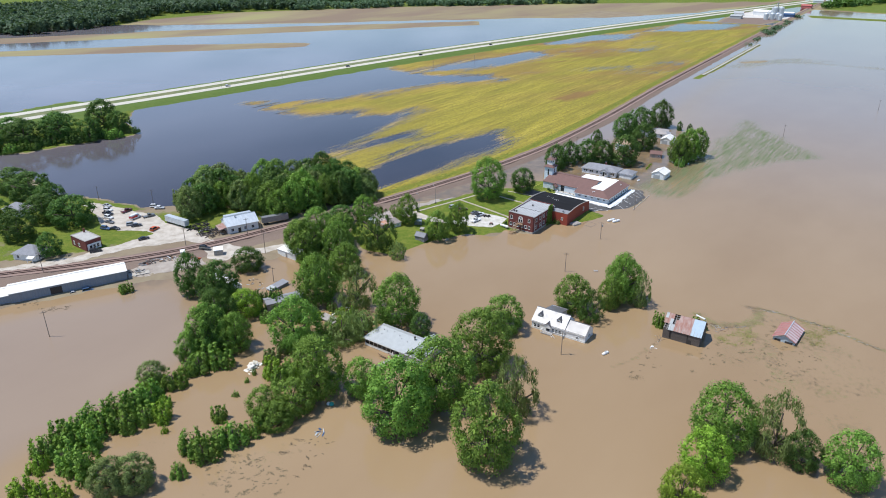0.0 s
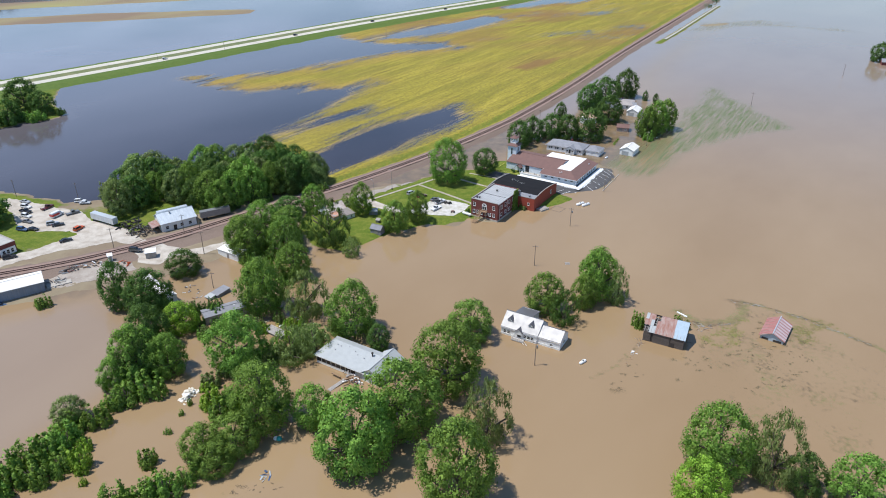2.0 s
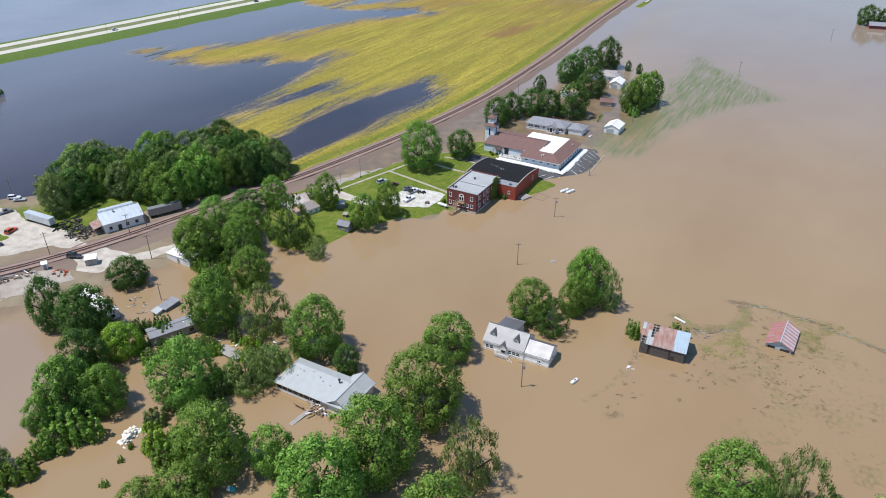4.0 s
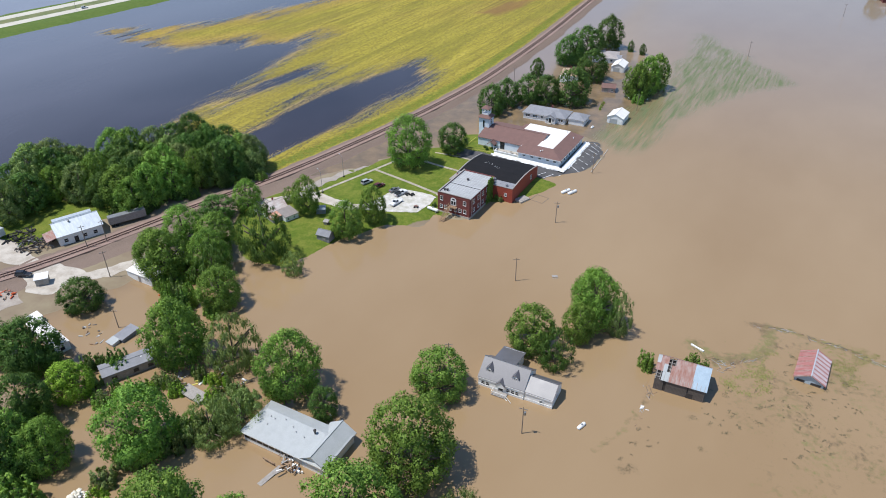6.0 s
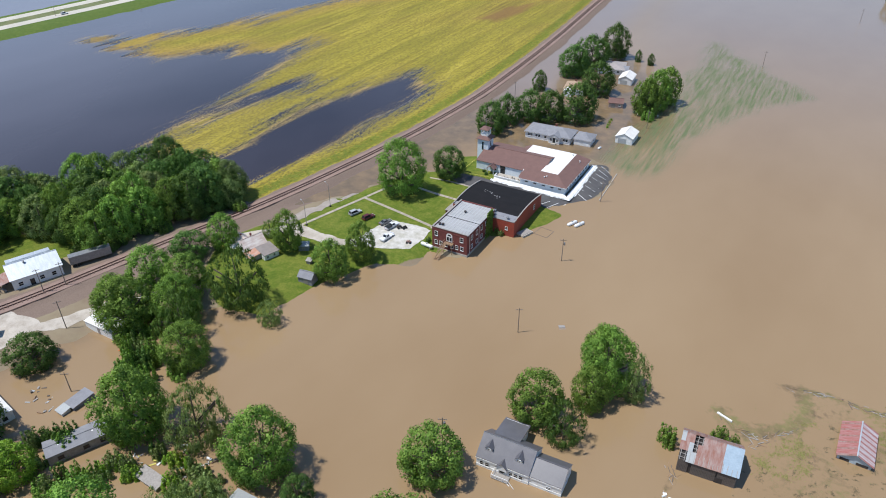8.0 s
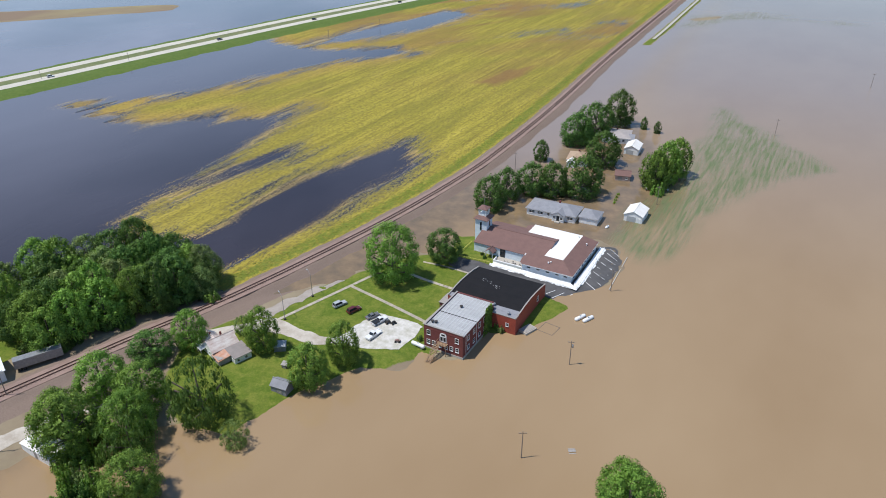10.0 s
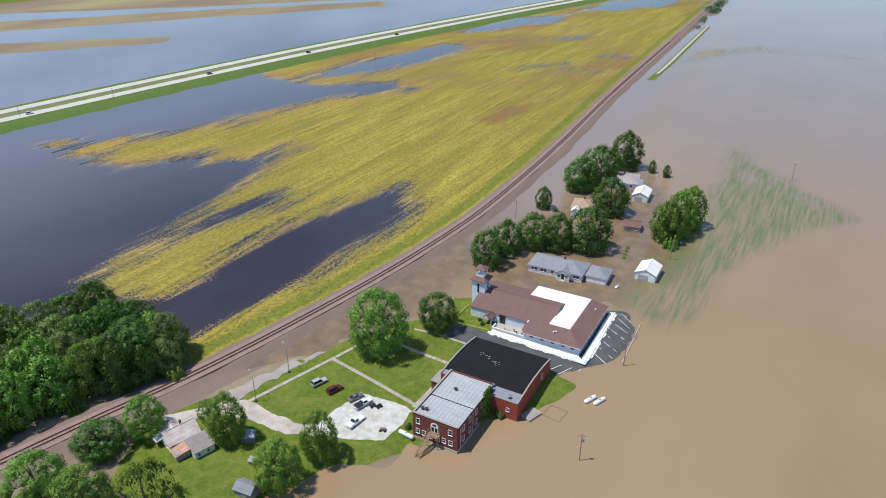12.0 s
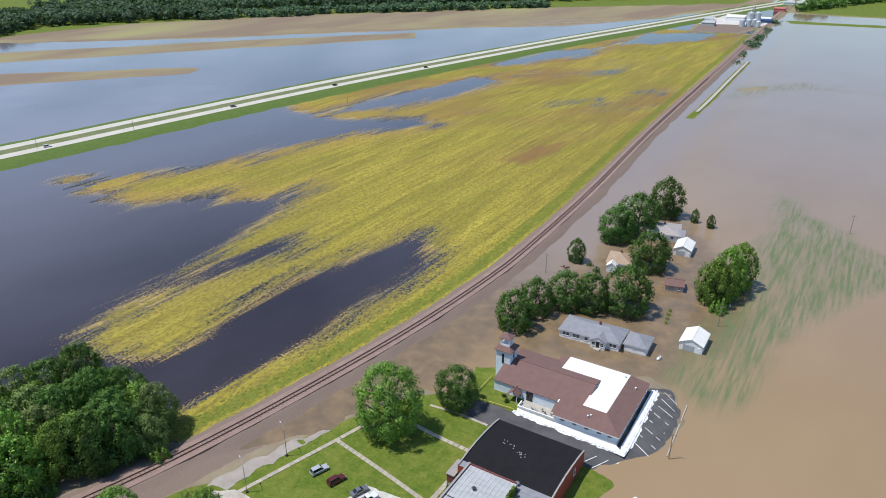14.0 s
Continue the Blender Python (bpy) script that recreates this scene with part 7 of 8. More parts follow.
for _x, _y, _t, _m, _w in ((-528, 400, 78, CAR_WHITE, "white"), (-521, 544, 82, CAR_GREY, "dark grey"), (-507, 652, 80, CAR_BLACK, "black"), (-480, 771, 76, CAR_BLACK, "black")):
    _dd = beside(np.array([_x]), np.array([_y]), HIGHWAY_LINE)[0]
    _off = 9.2 if _dd > 0 else -11.2
    car("suv", _m, _x + (_off - _dd) * 0.98, _y - (_off - _dd) * 0.15, 1.62, _t, _w + " car on the concrete highway")


# ---- the town ----
def long_shed():
    a = 65.2
    s = thing("warehouse", -254.4, 106.4, 0.2, a, "long low metal warehouse, white roof, grey-blue wall", "warehouse")
    wallm = surface("grey_blue_sheet", (0.26, 0.30, 0.36), (0.20, 0.23, 0.28), scale=0.5, grain=3, stretch=(6, 6, 0.5))
    part("wall", gable_walls(-19.0, 0.2, 21.4, 9.2, -1.4, 4.0, 5.3, "x"), wallm, s)
    gable_roof(s, -19.0, 0.2, 21.4, 9.2, 4.0, 5.3, "x", WHITE_ROOF, 0.35)
    part("west_bay", gable_walls(-52.0, 0.6, -19.0, 8.8, -1.4, 3.4, 4.6, "x"), wallm, s)
    gable_roof(s, -52.0, 0.6, -19.3, 8.8, 3.4, 4.6, "x", WHITE_ROOF, 0.35, name="bay_roof")
    # near-black panel on the solid wall, in place of the shade indoors
    part("doorway", boxes((-5.6, 0.1, -1.2, -1.6, 0.22, 3.2)), SCRAP, s, "dark panel painting the shade inside a tall open doorway")
    panel = mesh_of(boxes((-0.04, 0, -1.2, 0.04, 0.06, 3.95)), "wall_rib", STEEL)
    for k in range(26):
        x = -18.5 + k * 1.6
        if not -6 < x < -1.4:
            part("wall_rib", panel, None, s, at=pose(x, 0.14, 0))
    part("dock", boxes((22.0, 1.0, -1.2, 30.0, 4.0, 0.9)), CONCRETE, s, "concrete loading dock")


def depot():
    s = thing("depot_house", -250.0, 178.6, 0.7, 67.4, "white depot building with a pale tin roof", "depot")
    L, D = 14.2, 10.5
    part("wall", gable_walls(0, 0, L, D, -0.5, 3.7, 6.3, "x"), WHITE, s)
    gable_roof(s, 0, 0, L, D, 3.7, 6.3, "x", TIN, 0.4)
    part("rear_monitor", boxes((0.5, D / 2 + 0.6, 5.4, L - 1.2, D / 2 + 2.6, 6.7)), TIN, s)
    part("side_porch_roof", plate([(-3.6, 0.6, 2.6), (-0.3, 0.6, 3.3), (-0.3, 7.4, 3.3), (-3.6, 7.4, 2.6)]), RUST, s, "faded rusty porch roof")
    for y in (0.9, 3.8, 7.1):
        part("porch_post", bars(((-3.4, y, -0.5), (-3.4, y, 2.6), 0.15)), WOOD_GREY, s)
    for x in (2.2, 8.2, 11.6):
        window(s, face(x, 0, 0.9, SOUTH), 1.2, 1.5)
    door(s, face(5.4, 0, 0, SOUTH), 1.1, 2.1, GLASS)
    vent(s, 5.0, D / 2 - 1.0, 5.9, 0.22, 0.9)


def red_store():
    s = thing("brick_store", -290, 134, 0.7, 0, "small red brick store with a white front", "shop")
    part("wall", boxes((-5.8, -3.6, -0.5, 6.2, 3.4, 4.4)), BRICK, s)
    part("roof", boxes((-5.5, -3.3, 4.404, 5.9, 3.1, 4.72)), surface("tan_felt", (0.46, 0.44, 0.40), (0.35, 0.33, 0.30), scale=0.5), s, "flat tan felt roof")
    part("coping", boxes((-5.92, -3.72, 4.754, 6.32, -3.2, 4.84), (-5.92, 3.0, 4.754, 6.32, 3.52, 4.84), (-5.92, -3.2, 4.754, -5.4, 3.0, 4.84), (5.8, -3.2, 4.754, 6.32, 3.0, 4.84)), WOOD_GREY, s, "weathered grey coping")
    part("parapet", boxes((-5.86, -3.66, 4.4, 6.26, -3.3, 4.75), (-5.86, 3.1, 4.4, 6.26, 3.46, 4.75), (-5.86, -3.3, 4.4, -5.5, 3.1, 4.75), (5.9, -3.3, 4.4, 6.26, 3.1, 4.75)), BRICK, s)
    part("shop_front", boxes((6.2, -3.0, 0.2, 6.3, 3.0, 3.0)), WHITE, s, "white painted shop front")
    for y in (-1.6, 0, 1.6):
        window(s, face(6.3, y, 0.7, EAST), 1.0, 1.7)
    for x in (-3.5, 0.5):
        window(s, face(x, -3.6, 1.2, SOUTH), 1.0, 1.5)
    part("chimney", boxes((-4.6, 1.6, 4.8, -4.0, 2.2, 6.6)), BRICK, s)


def town_cottage(x, y, w, d, turn, label, roof, eave=2.8, ridge=5.6):
    s = thing("cottage", x, y, ground_at(x, y), turn, label, "house")
    part("wall", boxes((-w / 2, -d / 2, -0.6, w / 2, d / 2, eave)), WHITE, s)
    hip_roof(s, -w / 2, -d / 2, w / 2, d / 2, eave + 0.05, ridge, roof, 0.5)
    for k in (-0.28, 0.28):
        window(s, face(k * w, -d / 2, 0.9, SOUTH), 1.0, 1.3)
        window(s, face(w / 2, k * d, 0.9, EAST), 1.0, 1.3)
    part("porch_roof", plate([(w / 2 - 3, -d / 2 - 2.2, 2.2), (w / 2, -d / 2 - 2.2, 2.2), (w / 2, -d / 2, 2.7), (w / 2 - 3, -d / 2, 2.7)]), WHITE, s)
    for px in (w / 2 - 2.8, w / 2 - 0.2):
        part("porch_post", bars(((px, -d / 2 - 2.0, -0.4), (px, -d / 2 - 2.0, 2.1), 0.13)), WHITE, s)
    return s


def trailer_home(x, y, L, W, turn, z0, roof, wall, label):
    s = thing("mobile_home", x, y, 0, turn, label, "mobile home")
    part("wall", boxes((-L / 2, -W / 2, -1.2 + z0, L / 2, W / 2, 2.6 + z0)), wall, s)
    gable_roof(s, -L / 2, -W / 2, L / 2, W / 2, 2.6 + z0, 3.2 + z0, "x", roof, 0.2)
    for k in (-0.32, 0.05, 0.3):
        window(s, face(k * L, -W / 2, 0.9 + z0, SOUTH), 1.1, 0.9, SCRAP)
    window(s, face(L / 2, 0, 0.9 + z0, EAST), 0.9, 0.9, SCRAP)
    for k in (-0.3, -0.05, 0.2):
        vent(s, k * L, -0.5, 3.0 + z0, 0.12, 0.35, WHITE)


def box_trailer(x, y, L, turn, mat, label):
    s = thing("truck_trailer", x, y, ground_at(x, y) + 0.05, turn, label, "trailer")
    part("cargo_box", boxes((-L / 2, -1.25, 1.1, L / 2, 1.25, 3.8)), mat, s)
    part("chassis", boxes((-L / 2 + 0.3, -0.5, 0.85, L / 2 - 0.3, 0.5, 1.1)), SCRAP, s)
    for px in (-L / 2 + 1.2, -L / 2 + 2.4):
        for sy in (-1.0, 1.0):
            bm = bmesh.new()
            lathe(bm, [(0.2, -0.14), (0.5, -0.13), (0.5, 0.13), (0.2, 0.14)], 12, pose(px, sy, 0.5, 90, 0, 0))
            part("wheel", bm, RUBBER, s)
    part("landing_leg", bars(((L / 2 - 2, -0.7, 0), (L / 2 - 2, -0.7, 1.0), 0.14), ((L / 2 - 2, 0.7, 0), (L / 2 - 2, 0.7, 1.0), 0.14)), STEEL, s)


long_shed()
depot()
red_store()
town_cottage(-298, 114.5, 11.0, 9.0, 25, "grey-roofed cottage under trees", SHINGLE_GREY)
town_cottage(-336, 108, 11.0, 9.0, 15, "pale-roofed cottage among dark trees", SHINGLE_PALE)
town_cottage(-356, 136, 11.0, 9.0, 15, "grey-roofed cottage hidden among trees", SHINGLE_GREY)
trailer_home(-210.0, 146.2, 16.5, 4.0, -10, 0.0, WHITE_ROOF, WHITE, "white mobile home standing in brown flood water")
trailer_home(-180.2, 149.2, 14.5, 5.4, 64, 0.0, SHINGLE_GREY, WOOD_GREY, "dark grey mobile home in brown flood water")
box_trailer(-278.6, 171.8, 14.0, 4, TIN, "long pale grey truck trailer at the edge of the wood")
box_trailer(-243.6, 201.0, 12.5, 63, STEEL, "grey truck trailer beside the depot")


def small_hut(x, y, w, d, h, turn, mat, roof, label):
    s = thing("hut", x, y, ground_at(x, y), turn, label, "hut")
    z = -ground_at(x, y) if ground_at(x, y) < 0 else 0
    part("wall", boxes((-w / 2, -d / 2, 0, w / 2, d / 2, h + z)), mat, s)
    part("roof", plate([(-w / 2 - 0.2, -d / 2 - 0.2, h + z + 0.1), (w / 2 + 0.2, -d / 2 - 0.2, h + z + 0.1), (w / 2 + 0.2, d / 2 + 0.2, h + z + 0.5), (-w / 2 - 0.2, d / 2 + 0.2, h + z + 0.5)], t=0.12), roof, s)
    door(s, face(0, -d / 2, z, SOUTH), 0.8, min(1.9, h - 0.1), WOOD_GREY)


small_hut(-235.6, 162.2, 3.6, 3.0, 2.4, 50, STEEL, WHITE, "small white-roofed hut beside the crossing")
small_hut(-246.2, 152.0, 1.6, 1.6, 2.2, 60, WHITE, WHITE, "small white signal cabinet by the track")
small_hut(-192.6, 158.0, 3.4, 5.6, 1.0, -2, SHINGLE_GREY, SHINGLE_GREY, "grey shed roof sunk low in brown water")
small_hut(-193.2, 153.8, 2.6, 2.2, 0.7, -4, WHITE, SHINGLE_PALE, "little white porch roof sunk in brown water")
small_hut(-210.6, 180.4, 11.0, 5.0, 2.6, 0, WHITE, WHITE_ROOF, "low white storage building at the water's edge")
small_hut(-221.0, 149.5, 3.4, 3.0, 1.6, -10, WHITE, WHITE_ROOF, "small white shed in brown flood water")
small_hut(-158.0, 149.8, 7.2, 2.8, 0.8, -4, WOOD_GREY, WOOD_GREY, "flat grey timber platform sunk in the flood")
small_hut(-275.5, 226.0, 9.0, 7.0, 6.0, 30, WOOD_GREY, GREEN_TIN, "tall shed with a green tin roof inside the wood")

# ---- poles, lamps, tanks ----
def utility_pole(x, y, h, turn, label, box_=False):
    z = ground_at(x, y)
    s = thing("utility_pole", x, y, z, turn, label, "utility pole", "utility poles")
    bm = bmesh.new()
    lathe(bm, [(0.14, 0), (0.12, (h - z) * 0.5), (0.09, h - z)], 8)
    part("pole", bm, POLE, s)
    arm = part("crossarm", boxes((-1.0, -0.05, h - z - 0.70, 1.0, 0.05, h - z - 0.58)), POLE, s)
    for k in (-0.9, -0.5, 0.5, 0.9):
        part("insulator", boxes((k - 0.05, -0.05, h - z - 0.6, k + 0.05, 0.05, h - z - 0.42)), STEEL, arm)
    if box_:
        b = bmesh.new()
        lathe(b, [(0.25, h - z - 2.4), (0.28, h - z - 2.3), (0.28, h - z - 1.5), (0.2, h - z - 1.4)], 8, pose(0.42, 0, 0))
        part("transformer", b, STEEL, s)


_pole_in = "brown timber utility pole standing in flood water"
_pole_on = "brown timber utility pole beside the road"
for _x, _y, _h, _t, _b in ((-110.3, 274.8, 8.5, 20, True), (-108, 235, 8.6, 30, False), (-81, 178.4, 8.6, 10, True), (-111.8, 319.1, 8.5, 0, False), (-197.7, 159.2, 6.5, 30, False), (-106.5, 189, 9.5, 25, True), (-115.4, 395.6, 8.5, 0, False), (-82, 513, 9.0, 0, False), (-38.5, 642, 9.0, 0, False), (-228, 86, 10.0, 60, False), (-184.4, 403.5, 8.5, 0, False)):
    utility_pole(_x, _y, _h, _t, _pole_in, _b)
for _x, _y, _h, _t in ((-220.1, 174.5, 10.5, 60), (-240.4, 181.9, 10, 60), (-237.6, 187.5, 10, 60), (-277.2, 108.6, 10.5, 60), (-252.5, 158, 10.5, 60), (-312, 181, 9, 20), (-340, 168, 9, 20)):
    utility_pole(_x, _y, _h, _t, _pole_on)
for _x, _y in ((-533, 395), (-521, 457), (-440, 593), (-429, 654), (-548, 250), (-556, 210)):
    utility_pole(_x, _y, 8.0, 0, "thin utility pole beside the highway")


def street_lamp(x, y, turn):
    z = ground_at(x, y)
    s = thing("street_lamp", x, y, z, turn, "grey steel street lamp with a curved arm", "street lamp", "street lamps")
    part("base", boxes((-0.3, -0.3, 0, 0.3, 0.3, 0.5)), SCRAP, s)
    bm = bmesh.new()
    lathe(bm, [(0.10, 0.4), (0.09, 4.0), (0.06, 8.6)], 8)
    part("pole", bm, STEEL, s)
    a = part("arm", bars(((0, 0, 8.5), (1.2, 0, 9.0), 0.08), ((1.2, 0, 9.0), (2.6, 0, 9.05), 0.08)), STEEL, s)
    part("lamp_head", boxes((2.4, -0.14, 8.95, 3.1, 0.14, 9.1)), SHINGLE_PALE, a)


street_lamp(-196.4, 252.2, 150)
street_lamp(-197.2, 267.0, 150)


def propane_tank(x, y, L, r, turn, label):
    z = ground_at(x, y)
    s = thing("propane_tank", x, y, max(z, -0.35), turn, label, "tank", "white tanks")
    bm = bmesh.new()
    lathe(bm, [(r * 0.3, -L / 2), (r * 0.8, -L / 2 + r * 0.3), (r, -L / 2 + r), (r, L / 2 - r), (r * 0.8, L / 2 - r * 0.3), (r * 0.3, L / 2)], 14, pose(0, 0, r + 0.15, 0, 90, 0))
    part("tank", bm, WHITE, s, smooth=True)
    part("valve_dome", boxes((-0.25, -0.2, 2 * r + 0.1, 0.25, 0.2, 2 * r + 0.38)), SHINGLE_PALE, s)
    for k in (-L * 0.3, L * 0.3):
        part("saddle", boxes((k - 0.12, -r * 0.8, -0.9, k + 0.12, r * 0.8, 0.3)), CONCRETE, s)


propane_tank(-115.4, 298.6, 4.6, 0.62, 66, "white propane tank standing in shallow brown water")
propane_tank(-112.9, 299.0, 4.6, 0.62, 66, "white propane tank standing in shallow brown water")
propane_tank(-152.6, 260.8, 4.8, 0.6, -6, "long white tank lying at the water's edge")
propane_tank(-69.4, 187.2, 2.8, 0.5, 72, "small white tank afloat in brown water")
propane_tank(-127.3, 364.6, 2.4, 0.5, 80, "small white tank in shallow brown water")


# ---- odds and ends about the school ----
def quad_bike(x, y, turn, mat):
    z = ground_at(x, y) + 0.1
    s = thing("quad_bike", x, y, z, turn, "small dark quad bike parked on gravel", "quad bike")
    part("body", boxes((-0.8, -0.3, 0.4, 0.8, 0.3, 0.75), (-0.5, -0.25, 0.75, 0.3, 0.25, 0.95)), mat, s)
    part("handlebar", bars(((0.45, -0.4, 1.1), (0.45, 0.4, 1.1), 0.06), ((0.45, 0, 0.7), (0.45, 0, 1.1), 0.07)), SCRAP, s)
    for sx in (-0.6, 0.6):
        for sy in (-0.45, 0.45):
            bm = bmesh.new()
            lathe(bm, [(0.1, -0.14), (0.3, -0.13), (0.3, 0.13), (0.1, 0.14)], 10, pose(sx, sy, 0.3, 90, 0, 0))
            part("wheel", bm, RUBBER, s)


quad_bike(-166.6, 266.0, 60, SCRAP)
quad_bike(-165.0, 266.6, 70, CAR_BLACK)
quad_bike(-158.8, 259.2, 20, RUST)

small_hut(-187.4, 239.6, 3.4, 2.4, 1.7, 35, SHINGLE_GREY, SHINGLE_PALE, "small grey garden hut with a pale sheet roof under a tree")
small_hut(-180.5, 233.8, 1.6, 1.3, 1.1, 10, WOOD_DARK, WOOD_GREY, "low dark box standing on the lawn")

fence = thing("yellow_rail", -168, 320, ground_at(-168, 320), 0, "thin yellow rail round the church lawn", "rail")
for _p, _q in (((0, 6), (0, -6)), ((0, -6), (13, -5))):
    _n = int(math.hypot(_q[0] - _p[0], _q[1] - _p[1]) / 2)
    part("rail_bar", bars(((*_p, 0.75), (*_q, 0.75), 0.14)), YELLOW, fence)
    for _k in range(_n + 1):
        _f = _k / _n
        part("post", bars(((_p[0] + (_q[0] - _p[0]) * _f, _p[1] + (_q[1] - _p[1]) * _f, 0), (_p[0] + (_q[0] - _p[0]) * _f, _p[1] + (_q[1] - _p[1]) * _f, 0.75), 0.1)), YELLOW, fence)
for _x, _y, _h, _r in ((-158.6, 317.8, 2.4, 0.9), (-160.4, 319.6, 2.0, 0.8), (-153, 273, 4.8, 1.9), (-153, 277, 5.2, 2.0), (-152.8, 280.6, 4.6, 1.8), (-153.4, 263.5, 2.4, 1.1)):
    tree("shrub", LEAF_DARK, _x, _y, _h, _r, "bush")


def ivy(x, y, z0, z1, turn, w, label):
    s = thing("ivy", x, y, z0, turn, label, "climbing plant")
    rng = np.random.default_rng(5)
    n = 1500
    u, v = rng.random(n), rng.random(n) ** 0.8
    c = np.stack([(u - 0.5) * w * (1.0 - 0.5 * v), -0.15 - 0.45 * rng.random(n) * (1 - 0.5 * v), v * (z1 - z0)], -1)
    d = rng.normal(size=(n, 3)) + np.array((0, -1.0, 0.4))
    d /= np.linalg.norm(d, axis=1)[:, None]
    t = np.cross(d, rng.normal(size=(n, 3)))
    t /= np.linalg.norm(t, axis=1)[:, None]
    b = np.cross(d, t)
    k = (0.2 + 0.25 * rng.random(n))[:, None]
    part("leaves", quads_mesh("leaves", np.stack([c - t * k, c - b * k * 0.6, c + t * k, c + b * k * 0.6], 1).reshape(-1, 3), LEAF_MID), None, s)


ivy(-138.2, 278.4, 0.0, 9.2, 90, 7.4, "green ivy climbing the school's brick wall")
tree("shrub", LEAF_MID, -136.2, 281.0, 3.0, 1.7, "bush")
tree("shrub", LEAF_PALE, -134.2, 279.8, 2.2, 1.3, "bush")

basement = thing("cellar_hatch", -127.4, 284.6, ground_at(-127.4, 284.6), -20, "grey concrete cellar hatch beside the hall", "hatch")
part("curb", boxes((-1.6, -2.4, -0.4, 1.6, 2.4, 0.5)), CONCRETE, basement)
part("lid", boxes((-1.3, -2.1, 0.5, 1.3, 2.1, 0.6)), WOOD_GREY, basement)
pen = thing("sunk_pen", -122.0, 288.6, -0.2, -8, "square of dark timber edging under shallow water", "edging")
for _a in ((-2.6, -2.6, 2.6, -2.45), (-2.6, 2.45, 2.6, 2.6), (-2.6, -2.45, -2.45, 2.45), (2.45, -2.45, 2.6, 2.45)):
    part("edging_beam", boxes((_a[0], _a[1], -1.0, _a[2], _a[3], 0.24)), WOOD_DARK, pen)
kerb = thing("edge_kerb", -113.0, 332.0, -0.1, 0, "long low pale concrete kerb along the car park's edge", "kerb")
part("kerb_beam", bars(((0.5, -12.4, 0.22), (-0.4, 12.4, 0.22), 0.26)), CONCRETE, kerb)
table = thing("picnic_table", -98, 243, -0.75, 30, "picnic table sunk in brown flood water", "table")
part("tabletop", boxes((-0.9, -0.4, 0.9, 0.9, 0.4, 0.97)), WOOD_GREY, table)
for _k in (-0.75, 0.75):
    part("bench", boxes((-0.9, _k - 0.14, 0.62, 0.9, _k + 0.14, 0.8)), WOOD_GREY, table)
for _k in (-0.7, 0.7):
    part("leg", bars(((_k, -0.7, 0), (_k, 0.3, 0.9), 0.09), ((_k, 0.7, 0), (_k, -0.3, 0.9), 0.09)), WOOD_GREY, table)


# ---- heaps and drift ----
def heap(name, x, y, r, n, mats, label, category, size=(0.3, 1.6), z=None, seed=1, height=1.2):
    """A heap of loose bars and blocks, each a part."""
    z = ground_at(x, y) if z is None else z
    s = thing(name, x, y, z, 0, label, category)
    rng = random.Random(seed)
    for k in range(n):
        a, d = rng.uniform(0, 6.28), r * math.sqrt(rng.random())
        L = rng.uniform(*size)
        p = Vector((math.cos(a) * d, math.sin(a) * d, rng.uniform(0.05, height) * (1 - d / (r * 1.2))))
        b = rng.uniform(0, 6.28)
        q_ = p + Vector((math.cos(b) * L, math.sin(b) * L, rng.uniform(-0.1, 0.25) * L))
        part("piece", bars((p, q_, rng.uniform(0.12, 0.5))), rng.choice(mats), s)
    return s


heap("scrap_heap", -258, 174.5, 5.5, 85, (SCRAP, SCRAP, SCRAP, RUBBER, STEEL), "heap of dark scrap metal beside the depot", "scrap heap", (0.6, 2.6), seed=2, height=3.2)
heap("scrap_heap", -267, 176, 5.0, 60, (SCRAP, SCRAP, RUBBER), "heap of dark scrap beside the square", "scrap heap", (0.6, 2.6), seed=3, height=2.8)
heap("timber_heap", -252.5, 139.5, 3.5, 26, (SCRAP, WOOD_DARK, RUST, STEEL), "heap of dark timber and scrap by the track", "timber heap", (0.6, 2.4), seed=4)
heap("timber_heap", -249.5, 146, 3.5, 26, (SCRAP, WOOD, STEEL, WHITE), "jumbled timber and scrap by the track", "timber heap", (0.6, 2.4), seed=5)
heap("timber_heap", -247, 131.5, 3.0, 22, (WOOD_GREY, SCRAP, SHINGLE_PALE), "grey timber stacked on the loading yard", "timber heap", (0.8, 3.0), seed=6)
heap("timber_heap", -239.5, 152.5, 3.0, 20, (RUST, SCRAP, ORANGE, WOOD), "rusty junk at the water's edge", "junk heap", (0.6, 2.2), seed=7)
heap("junk_heap", -203.5, 177.5, 2.6, 22, (WOOD, SCRAP, RUST, YELLOW, ORANGE), "colourful junk piled by the storage building", "junk heap", (0.5, 1.8), seed=8)
heap("junk_heap", -199, 175.5, 2.2, 16, (ORANGE, RUST, SCRAP), "orange machinery junk under trees", "junk heap", (0.5, 1.8), seed=9)
for _i, (_x, _y) in enumerate(((-161, 154), (-159, 160.5), (-147, 155), (-152, 153), (-165, 152), (-150, 159), (-155, 156))):
    heap("drift_heap", _x, _y, 1.6, 9, (WHITE, WOOD_GREY, BAG, YELLOW, WOOD), "pale rubbish drifted together among flooded trees", "rubbish", (0.4, 1.8), -0.15, 20 + _i, 0.5)
for _i, (_x, _y) in enumerate(((-203, 152.5), (-200.5, 155), (-197, 152), (-206, 155), (-124, 159.5), (-183, 95.5), (-142, 66))):
    heap("drift_heap", _x, _y, 1.5, 5, (WOOD_GREY, SHINGLE_PALE, WOOD, WOOD_DARK), "loose boards drifting on brown water", "driftwood", (0.4, 1.5), -0.12, 40 + _i, 0.3)


